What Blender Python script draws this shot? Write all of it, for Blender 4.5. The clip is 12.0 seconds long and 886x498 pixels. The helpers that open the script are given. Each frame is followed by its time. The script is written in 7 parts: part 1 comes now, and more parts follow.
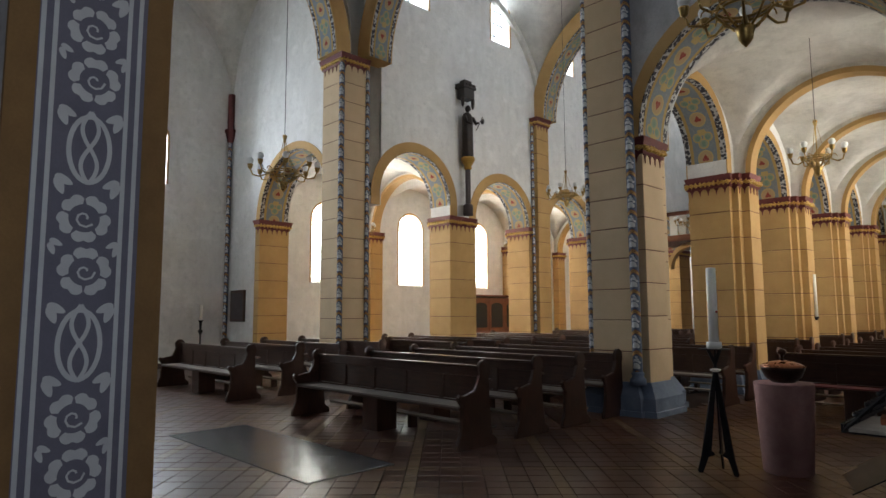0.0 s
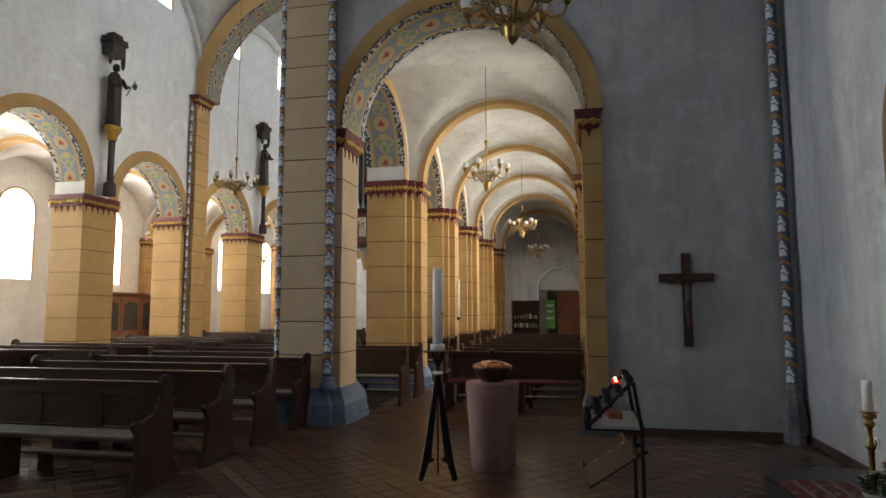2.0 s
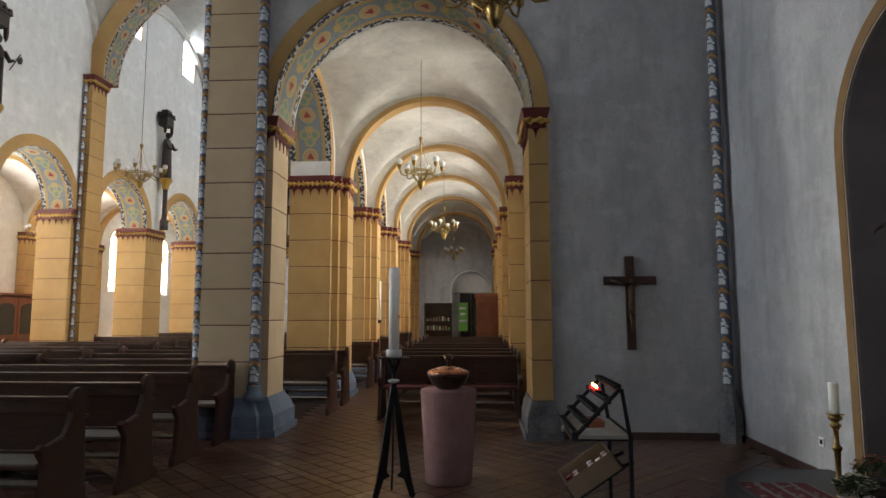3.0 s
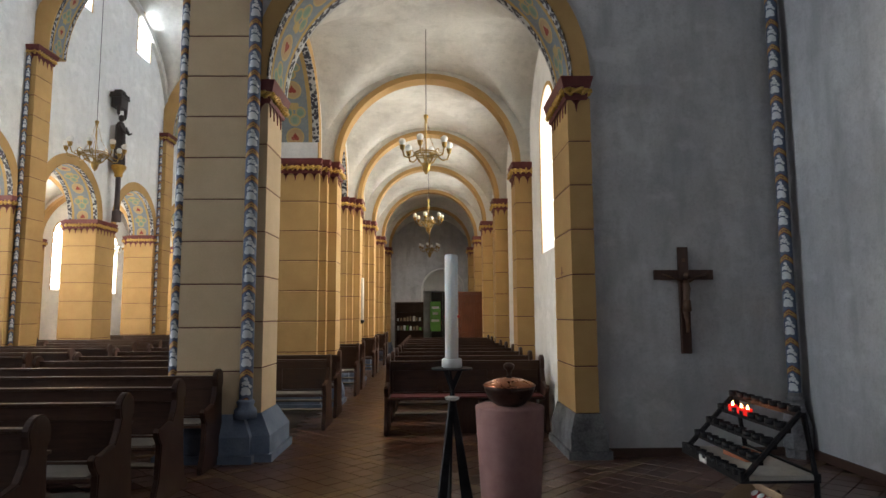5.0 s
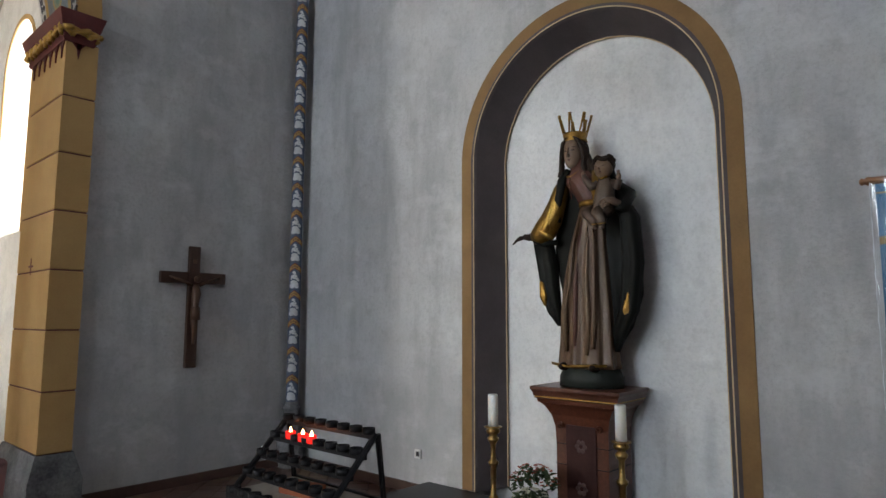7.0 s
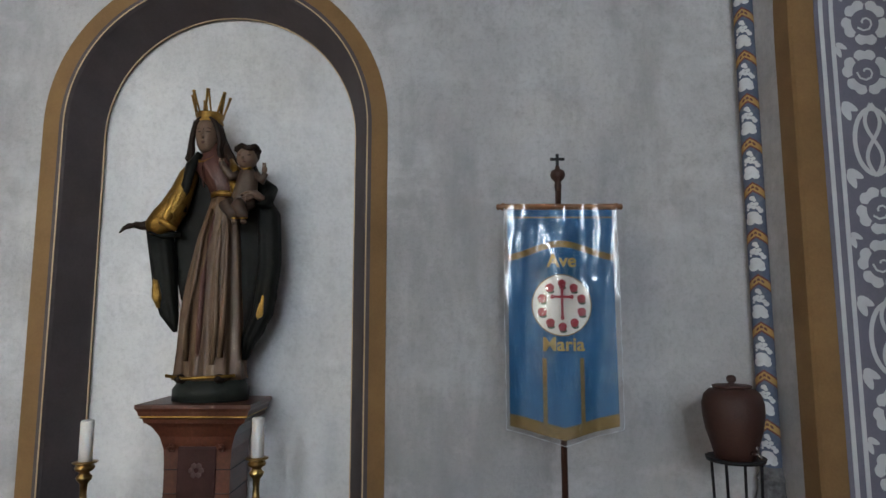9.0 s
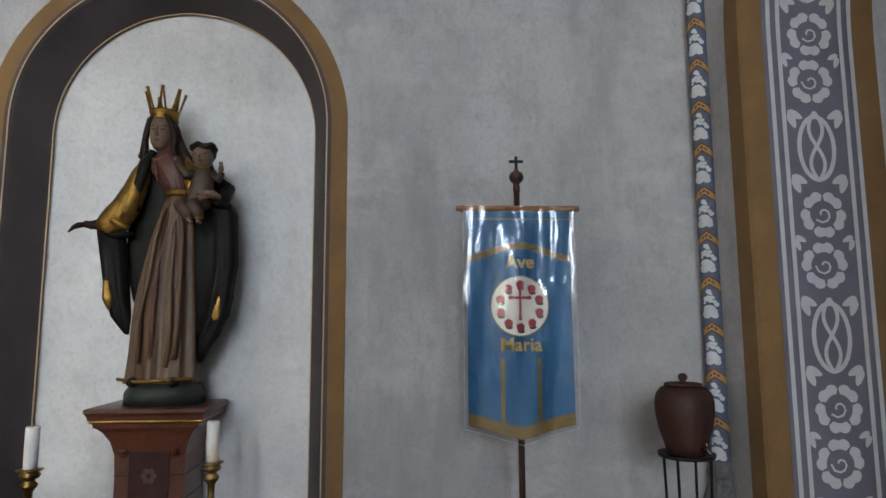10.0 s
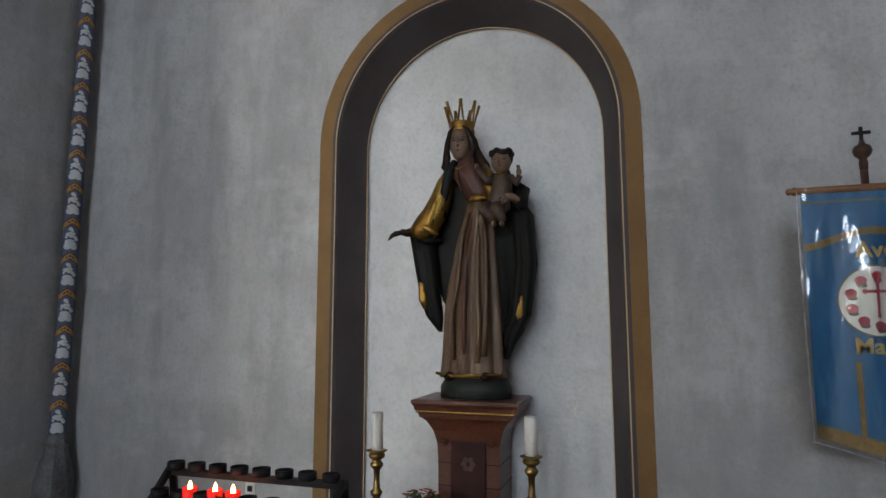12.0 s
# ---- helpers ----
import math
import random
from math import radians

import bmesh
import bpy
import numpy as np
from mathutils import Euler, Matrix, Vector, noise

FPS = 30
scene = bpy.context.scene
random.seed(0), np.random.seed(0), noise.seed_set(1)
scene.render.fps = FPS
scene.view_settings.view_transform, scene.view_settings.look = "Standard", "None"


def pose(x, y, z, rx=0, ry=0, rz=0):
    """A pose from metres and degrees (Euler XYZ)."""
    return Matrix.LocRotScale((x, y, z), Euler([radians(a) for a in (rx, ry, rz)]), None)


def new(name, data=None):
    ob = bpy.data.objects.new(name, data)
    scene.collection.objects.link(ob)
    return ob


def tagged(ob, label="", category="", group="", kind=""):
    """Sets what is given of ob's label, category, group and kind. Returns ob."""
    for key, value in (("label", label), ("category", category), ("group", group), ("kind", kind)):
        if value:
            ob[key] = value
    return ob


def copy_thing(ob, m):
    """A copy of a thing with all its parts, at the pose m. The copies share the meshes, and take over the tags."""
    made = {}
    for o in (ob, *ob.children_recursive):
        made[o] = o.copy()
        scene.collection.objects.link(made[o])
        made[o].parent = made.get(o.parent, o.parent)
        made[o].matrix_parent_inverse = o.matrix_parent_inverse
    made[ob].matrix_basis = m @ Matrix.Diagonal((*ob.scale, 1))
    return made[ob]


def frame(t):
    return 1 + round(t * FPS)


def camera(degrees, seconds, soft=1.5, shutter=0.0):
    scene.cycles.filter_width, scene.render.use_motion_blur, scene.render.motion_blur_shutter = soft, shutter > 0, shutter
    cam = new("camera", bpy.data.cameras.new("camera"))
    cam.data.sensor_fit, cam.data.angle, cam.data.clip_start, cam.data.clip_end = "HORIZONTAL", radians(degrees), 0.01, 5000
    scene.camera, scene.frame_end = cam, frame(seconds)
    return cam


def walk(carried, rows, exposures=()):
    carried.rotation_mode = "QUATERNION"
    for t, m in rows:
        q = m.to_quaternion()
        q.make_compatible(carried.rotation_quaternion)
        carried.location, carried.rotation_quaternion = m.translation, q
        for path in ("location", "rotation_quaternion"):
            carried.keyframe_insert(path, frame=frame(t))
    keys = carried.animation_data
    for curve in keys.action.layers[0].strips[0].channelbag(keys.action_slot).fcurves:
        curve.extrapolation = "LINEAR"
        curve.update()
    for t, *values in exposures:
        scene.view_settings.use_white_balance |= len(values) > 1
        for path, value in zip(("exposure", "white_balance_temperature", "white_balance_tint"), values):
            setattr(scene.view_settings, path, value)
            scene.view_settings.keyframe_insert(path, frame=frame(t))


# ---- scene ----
cam = camera(70.98, 12.0)
PATH = [
    (0, 2.703, -2.122, 1.477, 95.87, 0.25, 45.54),
    (0.5, 2.414, -2.165, 1.491, 95.81, 0.11, 33.55),
    (1, 2.126, -2.130, 1.494, 95.91, 0.15, 21.13),
    (1.5, 1.865, -1.930, 1.483, 95.82, 0.18, 15.66),
    (2, 1.553, -1.788, 1.488, 95.79, 0.18, 12.34),
    (2.5, 1.276, -1.655, 1.495, 95.93, 0.13, 7.31),
    (4.5, 0.288, -0.676, 1.483, 96.01, 0.35, -0.71),
    (5, 0.138, -0.385, 1.495, 95.93, 0.32, -1.01),
    (5.5, -0.046, -0.127, 1.497, 96.00, 0.25, -6.20),
    (6, -0.044, 0.142, 1.504, 95.92, 0.30, -15.18),
    (6.5, 0.072, 0.413, 1.504, 96.13, 0.13, -30.07),
    (7, 0.039, 0.554, 1.509, 96.47, -0.1, -48.15),
    (7.5, 0.073, 0.749, 1.496, 96.61, -0.21, -62.63),
    (9.5, 0.096, 1.331, 1.510, 96.97, 0.19, -92.65),
    (10, 0.086, 1.267, 1.509, 96.98, 0.29, -93.23),
    (10.5, 0.093, 1.269, 1.510, 96.98, 0.28, -95.20),
    (11, 0.118, 1.409, 1.509, 97.03, 0.21, -93.63),
    (11.5, 0.104, 1.608, 1.503, 97.10, 0.19, -83.84),
    (12, 0.079, 1.663, 1.498, 97.10, 0.13, -71.70),
]
EXPOSURES = [(0.0, 0.08), (2.5, 0.42), (5.0, 0.52), (6.0, 0.7), (7.0, 0.87), (7.5, 0.74), (9.5, 0.88), (10.5, 0.93), (12.0, 0.57)]
walk(cam, [(t, pose(*p)) for t, *p in PATH], EXPOSURES)

# ---- light ----
world = bpy.data.worlds.new("sky")
scene.world = world
world.use_nodes = True
wn = world.node_tree
sky = wn.nodes.new("ShaderNodeTexSky")
sky.sky_type = "NISHITA"
sky.sun_disc = False
sky.sun_elevation = radians(38)
sky.sun_rotation = radians(120)
bgnode = [n for n in wn.nodes if n.type == "BACKGROUND"][0]
bgnode.inputs["Strength"].default_value = 0.1
wn.links.new(sky.outputs[0], bgnode.inputs["Color"])

AW = 1.85           # inner face of the aisle wall
XC = -5.68          # axis of the nave
PITCH = 3.4         # spacing of the arcade piers
PIER_Y = [6.85 + PITCH * k for k in range(6)]
WALL_Y = 6.24       # west wall of the transept
WALL_X = 4.06       # end wall of the transept
EAST_Y = -0.72      # east wall of the transept
END_Y = 27.0        # west end of the church
CAP = 4.06          # top of the low capitals
HIGH = 7.5          # top of the high capitals
FAR_DY = -0.25      # the far arcade stands a little further east
FAR_X = -14.95      # inner face of the far transept wall


def window_lamp(x, y, z, w, h, rz, watts, tint=(0.83, 0.91, 1.0)):
    data = bpy.data.lights.new("window_daylight", "AREA")
    data.shape, data.size, data.size_y, data.energy, data.color = "RECTANGLE", w, h, watts, tint
    ob = new("window_daylight", data)
    ob.matrix_world = pose(x, y, z, 90, 0, rz)
    return ob


for k, y in enumerate([8.55 + PITCH * k for k in range(6)]):
    window_lamp(-13.85, y, 3.7, 1.3, 2.8, -90, 620 if k == 0 else 400, (1.0, 0.96, 0.88))
    if k < 4:
        window_lamp(2.54, y, 3.7, 1.3, 2.8, 90, 100 if k == 0 else 165, (1.0, 0.94, 0.84))
    window_lamp(-9.78, y - 0.25, 10.4, 0.9, 1.6, -90, 150)
    window_lamp(-1.6, y, 10.3, 0.9, 1.6, 90, 105)
# lamp of the hidden transept window, added for floor reflection and fill
window_lamp(-15.68, 0.9, 5.1, 1.9, 4.2, -90, 230)
window_lamp(-15.68, 3.8, 6.2, 1.2, 2.6, -90, 520)
window_lamp(4.75, 2.76, 8.1, 1.6, 2.4, 90, 12)
# added lamp in an unseen chapel side opening, lights the rose jamb
window_lamp(4.42, -3.5, 3.0, 1.4, 2.4, 90, 58)
window_lamp(XC, -6.9, 6.5, 2.6, 4.5, 180, 30)


# ---- materials ----
class Graph:
    """A small builder of node materials."""

    def __init__(self, name):
        self.mat = bpy.data.materials.new(name)
        self.mat.use_nodes = True
        self.t = self.mat.node_tree
        self.bsdf = [n for n in self.t.nodes if n.type == "BSDF_PRINCIPLED"][0]

    def link(self, a, b):
        self.t.links.new(a, b)

    def put(self, socket, v):
        if isinstance(v, (int, float)):
            socket.default_value = v
        elif isinstance(v, (tuple, list)):
            socket.default_value = (*v, 1.0) if len(v) == 3 and socket.type == "RGBA" else v
        else:
            self.link(v, socket)

    def m(self, op, a, b=0.0, c=0.0):
        n = self.t.nodes.new("ShaderNodeMath")
        n.operation = op
        for i, v in enumerate((a, b, c)):
            self.put(n.inputs[i], v)
        return n.outputs[0]

    def mix(self, f, a, b):
        n = self.t.nodes.new("ShaderNodeMix")
        n.data_type = "RGBA"
        self.put(n.inputs[0], f)
        self.put(n.inputs[6], a)
        self.put(n.inputs[7], b)
        return n.outputs[2]

    def pos(self):
        return self.t.nodes.new("ShaderNodeNewGeometry").outputs["Position"]

    def local(self):
        return self.t.nodes.new("ShaderNodeTexCoord").outputs["Object"]

    def stretch(self, v, s):
        n = self.t.nodes.new("ShaderNodeMapping")
        n.inputs["Scale"].default_value = s
        self.link(v, n.inputs["Vector"])
        return n.outputs[0]

    def uv(self):
        n = self.t.nodes.new("ShaderNodeSeparateXYZ")
        self.link(self.t.nodes.new("ShaderNodeTexCoord").outputs["UV"], n.inputs[0])
        return n.outputs[0], n.outputs[1]

    def noise(self, v, scale, detail=4.0, rough=0.6):
        n = self.t.nodes.new("ShaderNodeTexNoise")
        n.inputs["Scale"].default_value, n.inputs["Detail"].default_value, n.inputs["Roughness"].default_value = scale, detail, rough
        self.link(v, n.inputs["Vector"])
        return n.outputs[0]

    def cells(self, v, scale):
        n = self.t.nodes.new("ShaderNodeTexVoronoi")
        n.inputs["Scale"].default_value = scale
        self.link(v, n.inputs["Vector"])
        return n.outputs["Distance"]

    def ramp(self, f, lo, hi):
        n = self.t.nodes.new("ShaderNodeMapRange")
        self.put(n.inputs[0], f)
        n.inputs[1].default_value, n.inputs[2].default_value = lo, hi
        return n.outputs[0]

    def random(self):
        return self.t.nodes.new("ShaderNodeObjectInfo").outputs["Random"]

    def disc(self, u, v, cx, cy, rx, ry):
        a = self.m("DIVIDE", self.m("SUBTRACT", u, cx), rx)
        b = self.m("DIVIDE", self.m("SUBTRACT", v, cy), ry)
        return self.m("LESS_THAN", self.m("ADD", self.m("MULTIPLY", a, a), self.m("MULTIPLY", b, b)), 1.0)

    def any(self, *fs):
        out = fs[0]
        for f in fs[1:]:
            out = self.m("MAXIMUM", out, f)
        return out

    def bump(self, h, strength, distance=0.01):
        n = self.t.nodes.new("ShaderNodeBump")
        n.inputs["Strength"].default_value, n.inputs["Distance"].default_value = strength, distance
        self.link(h, n.inputs["Height"])
        self.link(n.outputs[0], self.bsdf.inputs["Normal"])

    def done(self, colour, rough, metal=0.0):
        self.put(self.bsdf.inputs["Base Color"], colour)
        self.put(self.bsdf.inputs["Roughness"], rough)
        self.put(self.bsdf.inputs["Metallic"], metal)
        return self.mat


def surface(name, c1, c2, scale=3.0, fine=60.0, rough=0.7, spread=0.1, metal=0.0, bump=0.25, depth=0.004, piece=0.0, stretch=None):
    """Two tones mottled at two scales, with fine relief."""
    g = Graph(name)
    p = g.pos()
    if stretch:
        p = g.stretch(p, stretch)
    big, small = g.noise(p, scale, 5.0), g.noise(p, fine, 3.0)
    f = g.ramp(g.m("ADD", g.m("MULTIPLY", big, 0.72), g.m("MULTIPLY", small, 0.28)), 0.34, 0.66)
    col = g.mix(f, c1, c2)
    if piece:
        col = g.mix(g.m("MULTIPLY", g.random(), piece), col, tuple(0.45 * c for c in c1))
    if bump:
        g.bump(small, bump, depth)
    return g.done(col, g.m("ADD", rough - spread / 2, g.m("MULTIPLY", big, spread)), metal)


def plaster_material(name, c1, c2, stain, damp):
    """Old limewashed plaster: cloudy tones, trowel drift, patches where damp has worn it."""
    g = Graph(name)
    p = g.pos()
    cloud = g.noise(p, 0.9, 6.0, 0.62)
    streak = g.noise(g.stretch(p, (2.2, 2.2, 0.5)), 1.6, 5.0, 0.6)
    fine = g.noise(p, 34.0, 4.0)
    col = g.mix(g.ramp(cloud, 0.36, 0.64), c1, c2)
    col = g.mix(g.m("MULTIPLY", g.ramp(streak, 0.48, 0.68), 0.6), col, stain)
    mid = g.noise(p, 5.5, 8.0, 0.75)
    col = g.mix(g.m("MULTIPLY", g.ramp(mid, 0.5, 0.68), 0.5), col, tuple(0.72 * c for c in c1))
    col = g.mix(g.m("MULTIPLY", g.ramp(fine, 0.48, 0.7), 0.35), col, tuple(0.7 * c for c in c1))
    speck = g.noise(p, 140.0, 3.0)
    col = g.mix(g.m("MULTIPLY", g.ramp(speck, 0.56, 0.7), 0.4), col, tuple(0.62 * c for c in c1))
    z = g.t.nodes.new("ShaderNodeSeparateXYZ")
    g.link(p, z.inputs[0])
    edge = g.m("ADD", z.outputs[2], g.m("MULTIPLY", g.noise(p, 1.7, 6.0, 0.65), -1.9))
    low = g.ramp(edge, 0.15, -0.3)
    col = g.mix(g.m("MULTIPLY", low, damp), col, stain)
    patch = g.ramp(g.noise(g.stretch(p, (1.0, 1.0, 1.4)), 1.9, 7.0, 0.7), 0.53, 0.66)
    col = g.mix(g.m("MULTIPLY", patch, 0.4), col, tuple(min(1, 1.18 * c) for c in c2))
    g.bump(g.m("ADD", g.m("MULTIPLY", fine, 0.5), g.m("ADD", g.m("MULTIPLY", mid, 0.6), cloud)), 0.5, 0.014)
    return g.done(col, 0.9)


def wood(name, c1, c2, rough=0.42, along="x"):
    g = Graph(name)
    s = {"x": (0.9, 9, 9), "y": (9, 0.9, 9), "z": (9, 9, 0.9)}[along]
    p = g.stretch(g.local(), s)
    grain = g.noise(p, 5.0, 7.0, 0.65)
    broad = g.noise(g.local(), 2.0, 3.0)
    col = g.mix(g.ramp(grain, 0.3, 0.7), c1, c2)
    col = g.mix(g.m("MULTIPLY", g.ramp(broad, 0.4, 0.75), 0.5), col, tuple(0.55 * c for c in c1))
    g.bump(grain, 0.15, 0.003)
    return g.done(col, g.m("ADD", rough - 0.08, g.m("MULTIPLY", broad, 0.2)))


def strip_paint(name):
    """Column paint: white vine leaves and grapes on blue, with ochre chevrons. v in metres up, u round the column."""
    g = Graph(name)
    u, v = g.uv()
    t = g.m("DIVIDE", v, 0.29)
    k = g.m("FRACT", g.m("ADD", t, g.m("MULTIPLY", g.m("ABSOLUTE", g.m("SUBTRACT", u, 0.5)), 0.45)))
    q = g.m("FRACT", t)
    leaf = g.any(g.disc(u, q, 0.36, 0.41, 0.17, 0.09), g.disc(u, q, 0.56, 0.46, 0.16, 0.085), g.disc(u, q, 0.44, 0.53, 0.2, 0.08), g.disc(u, q, 0.62, 0.38, 0.12, 0.06))
    grape = g.any(g.disc(u, q, 0.7, 0.62, 0.09, 0.05), g.disc(u, q, 0.36, 0.74, 0.1, 0.055), g.disc(u, q, 0.46, 0.9, 0.09, 0.05), g.disc(u, q, 0.63, 0.68, 0.075, 0.042), g.disc(u, q, 0.5, 0.7, 0.075, 0.042), g.disc(u, q, 0.57, 0.77, 0.075, 0.042), g.disc(u, q, 0.44, 0.78, 0.07, 0.04), g.disc(u, q, 0.52, 0.85, 0.06, 0.035), g.disc(u, q, 0.3, 0.66, 0.05, 0.03))
    dots = g.any(g.disc(u, k, 0.38, 0.15, 0.05, 0.03), g.disc(u, k, 0.5, 0.15, 0.05, 0.03), g.disc(u, k, 0.62, 0.15, 0.05, 0.03))
    wear = g.noise(g.pos(), 30.0, 5.0)
    col = g.mix(wear, (0.07, 0.095, 0.16), (0.11, 0.14, 0.21))
    col = g.mix(g.any(leaf, grape), col, (0.66, 0.68, 0.7))
    edge = g.m("MULTIPLY", g.m("GREATER_THAN", k, 0.04), g.m("LESS_THAN", k, 0.26))
    band = g.m("MULTIPLY", g.m("GREATER_THAN", k, 0.08), g.m("LESS_THAN", k, 0.22))
    col = g.mix(edge, col, (0.16, 0.05, 0.04))
    col = g.mix(band, col, (0.47, 0.27, 0.08))
    col = g.mix(g.m("MULTIPLY", dots, band), col, (0.14, 0.05, 0.03))
    col = g.mix(g.m("MULTIPLY", g.ramp(wear, 0.5, 0.8), 0.35), col, (0.3, 0.28, 0.25))
    return g.done(col, 0.75)


def soffit_paint(name):
    """Arch soffit paint: leafy borders, and hearts and trefoil loops on a blue-green ground. u across, v in metres along."""
    g = Graph(name)
    u, v = g.uv()
    a = g.m("ABSOLUTE", g.m("SUBTRACT", u, 0.5))
    t = g.m("FRACT", g.m("DIVIDE", v, 0.78))
    p = g.pos()
    wear = g.noise(p, 22.0, 5.0)
    col = g.mix(wear, (0.15, 0.18, 0.21), (0.22, 0.25, 0.26))
    ring = g.any(g.disc(u, t, 0.37, 0.2, 0.11, 0.12), g.disc(u, t, 0.63, 0.2, 0.11, 0.12), g.disc(u, t, 0.5, 0.36, 0.13, 0.13), g.disc(u, t, 0.5, 0.06, 0.1, 0.09))
    hole = g.any(g.disc(u, t, 0.37, 0.2, 0.085, 0.095), g.disc(u, t, 0.63, 0.2, 0.085, 0.095), g.disc(u, t, 0.5, 0.36, 0.1, 0.1))
    leaf = g.any(g.disc(u, t, 0.38, 0.21, 0.06, 0.06), g.disc(u, t, 0.62, 0.21, 0.06, 0.06), g.disc(u, t, 0.5, 0.36, 0.05, 0.07))
    oval = g.disc(u, t, 0.5, 0.72, 0.19, 0.2)
    oval2 = g.disc(u, t, 0.5, 0.72, 0.16, 0.17)
    heart = g.any(g.disc(u, t, 0.465, 0.75, 0.045, 0.04), g.disc(u, t, 0.535, 0.75, 0.045, 0.04), g.disc(u, t, 0.5, 0.715, 0.05, 0.055), g.disc(u, t, 0.5, 0.67, 0.02, 0.04))
    col = g.mix(ring, col, (0.42, 0.3, 0.12))
    col = g.mix(hole, col, (0.25, 0.28, 0.19))
    col = g.mix(leaf, col, (0.16, 0.24, 0.18))
    col = g.mix(oval, col, (0.45, 0.33, 0.14))
    col = g.mix(oval2, col, (0.4, 0.27, 0.14))
    col = g.mix(heart, col, (0.25, 0.04, 0.025))
    sides = g.m("GREATER_THAN", a, 0.28)
    col = g.mix(sides, col, (0.4, 0.26, 0.09))
    border = g.m("GREATER_THAN", a, 0.36)
    blobs = g.m("LESS_THAN", g.cells(p, 17.0), 0.56)
    col = g.mix(border, col, g.mix(blobs, (0.42, 0.42, 0.42), (0.04, 0.04, 0.055)))
    col = g.mix(g.m("MULTIPLY", g.ramp(wear, 0.52, 0.8), 0.3), col, (0.4, 0.36, 0.3))
    return g.done(col, 0.85)


PLASTER = plaster_material("grey limewashed plaster", (0.46, 0.46, 0.475), (0.6, 0.6, 0.61), (0.33, 0.33, 0.34), 0.42)
NAVEWHITE = plaster_material("white limewashed plaster", (0.73, 0.725, 0.71), (0.8, 0.795, 0.78), (0.66, 0.65, 0.63), 0.15)
NICHE = plaster_material("niche plaster", (0.74, 0.75, 0.77), (0.8, 0.81, 0.82), (0.66, 0.67, 0.69), 0.1)
VAULT = plaster_material("vault plaster", (0.62, 0.6, 0.56), (0.7, 0.68, 0.63), (0.5, 0.48, 0.44), 0.0)
OCHRE = surface("ochre painted stone", (0.44, 0.265, 0.095), (0.54, 0.34, 0.135), 2.2, 70, 0.8, 0.1, bump=0.3, piece=0.12)
OCHRE_GREY = surface("weathered ochre stone", (0.56, 0.41, 0.25), (0.66, 0.5, 0.32), 2.0, 60, 0.82, 0.1, bump=0.35, piece=0.1)
OCHRE_DULL = surface("dull brown-ochre paint", (0.2, 0.11, 0.042), (0.27, 0.155, 0.06), 3, 60, 0.85, 0.1, bump=0.3)
JOINT = surface("red joint line", (0.1, 0.03, 0.025), (0.14, 0.045, 0.035), 9, 80, 0.85)
BLUESTONE = surface("blue-grey painted base stone", (0.115, 0.15, 0.225), (0.2, 0.245, 0.33), 4, 50, 0.8, 0.15, bump=0.5, depth=0.01)
DARKSTONE = surface("worn dark base stone", (0.06, 0.06, 0.065), (0.26, 0.26, 0.27), 3.2, 45, 0.8, 0.15, bump=0.5, depth=0.01)
REDPAINT = surface("oxblood paint", (0.12, 0.022, 0.022), (0.17, 0.035, 0.03), 7, 60, 0.6)
REDSTONE = surface("dark red rib paint", (0.13, 0.035, 0.04), (0.18, 0.05, 0.05), 5, 60, 0.75)
# paint of the niche splay; on the chapel it stands in for shade
SHADE = surface("plum-grey paint, also chapel shade", (0.07, 0.056, 0.06), (0.1, 0.082, 0.086), 3, 50, 0.85)
ROSEGROUND = surface("slate-violet paint", (0.15, 0.145, 0.195), (0.19, 0.185, 0.24), 4, 70, 0.85)
ROSEWHITE = surface("stencilled grey-white paint", (0.55, 0.57, 0.6), (0.64, 0.66, 0.68), 8, 80, 0.85, bump=0.1)
STRIP = strip_paint("vine column paint")
SOFFIT = soffit_paint("arch soffit paint")
GOLD = surface("gilding", (0.62, 0.38, 0.09), (0.36, 0.2, 0.04), 30, 120, 0.36, 0.2, metal=0.85, bump=0.6, depth=0.01)
GILDING = surface("bright leaf gilding", (0.7, 0.45, 0.12), (0.5, 0.3, 0.07), 30, 120, 0.42, 0.2, metal=0.6, bump=0.6, depth=0.01)
BRASS = surface("aged brass", (0.5, 0.34, 0.12), (0.25, 0.16, 0.06), 20, 90, 0.3, 0.2, metal=1.0, bump=0.15)
COPPER = surface("copper", (0.55, 0.24, 0.13), (0.3, 0.12, 0.07), 14, 90, 0.28, 0.15, metal=1.0, bump=0.15)
IRON = surface("black iron", (0.012, 0.012, 0.014), (0.03, 0.03, 0.033), 12, 90, 0.5, 0.2, metal=0.4)
BRONZE = surface("dark bowl metal", (0.03, 0.018, 0.014), (0.07, 0.04, 0.03), 10, 90, 0.3, 0.2, metal=0.7)
PEWWOOD = wood("dark stained oak", (0.036, 0.015, 0.009), (0.075, 0.034, 0.02), 0.36)
PEWEND = wood("dark stained oak upright", (0.036, 0.014, 0.009), (0.072, 0.03, 0.017), 0.34, "z")
SEATPAD = surface("worn grey-brown seat pad", (0.13, 0.11, 0.09), (0.2, 0.17, 0.14), 4, 200, 0.85, bump=0.4)
REDPAD = surface("dark red seat pad", (0.1, 0.02, 0.02), (0.14, 0.03, 0.03), 4, 200, 0.85, bump=0.4)
CONFESS = wood("red-brown panelling", (0.13, 0.04, 0.018), (0.22, 0.075, 0.035), 0.36, "z")
PLINTHWOOD = wood("polished plinth wood", (0.075, 0.022, 0.012), (0.13, 0.042, 0.022), 0.35)
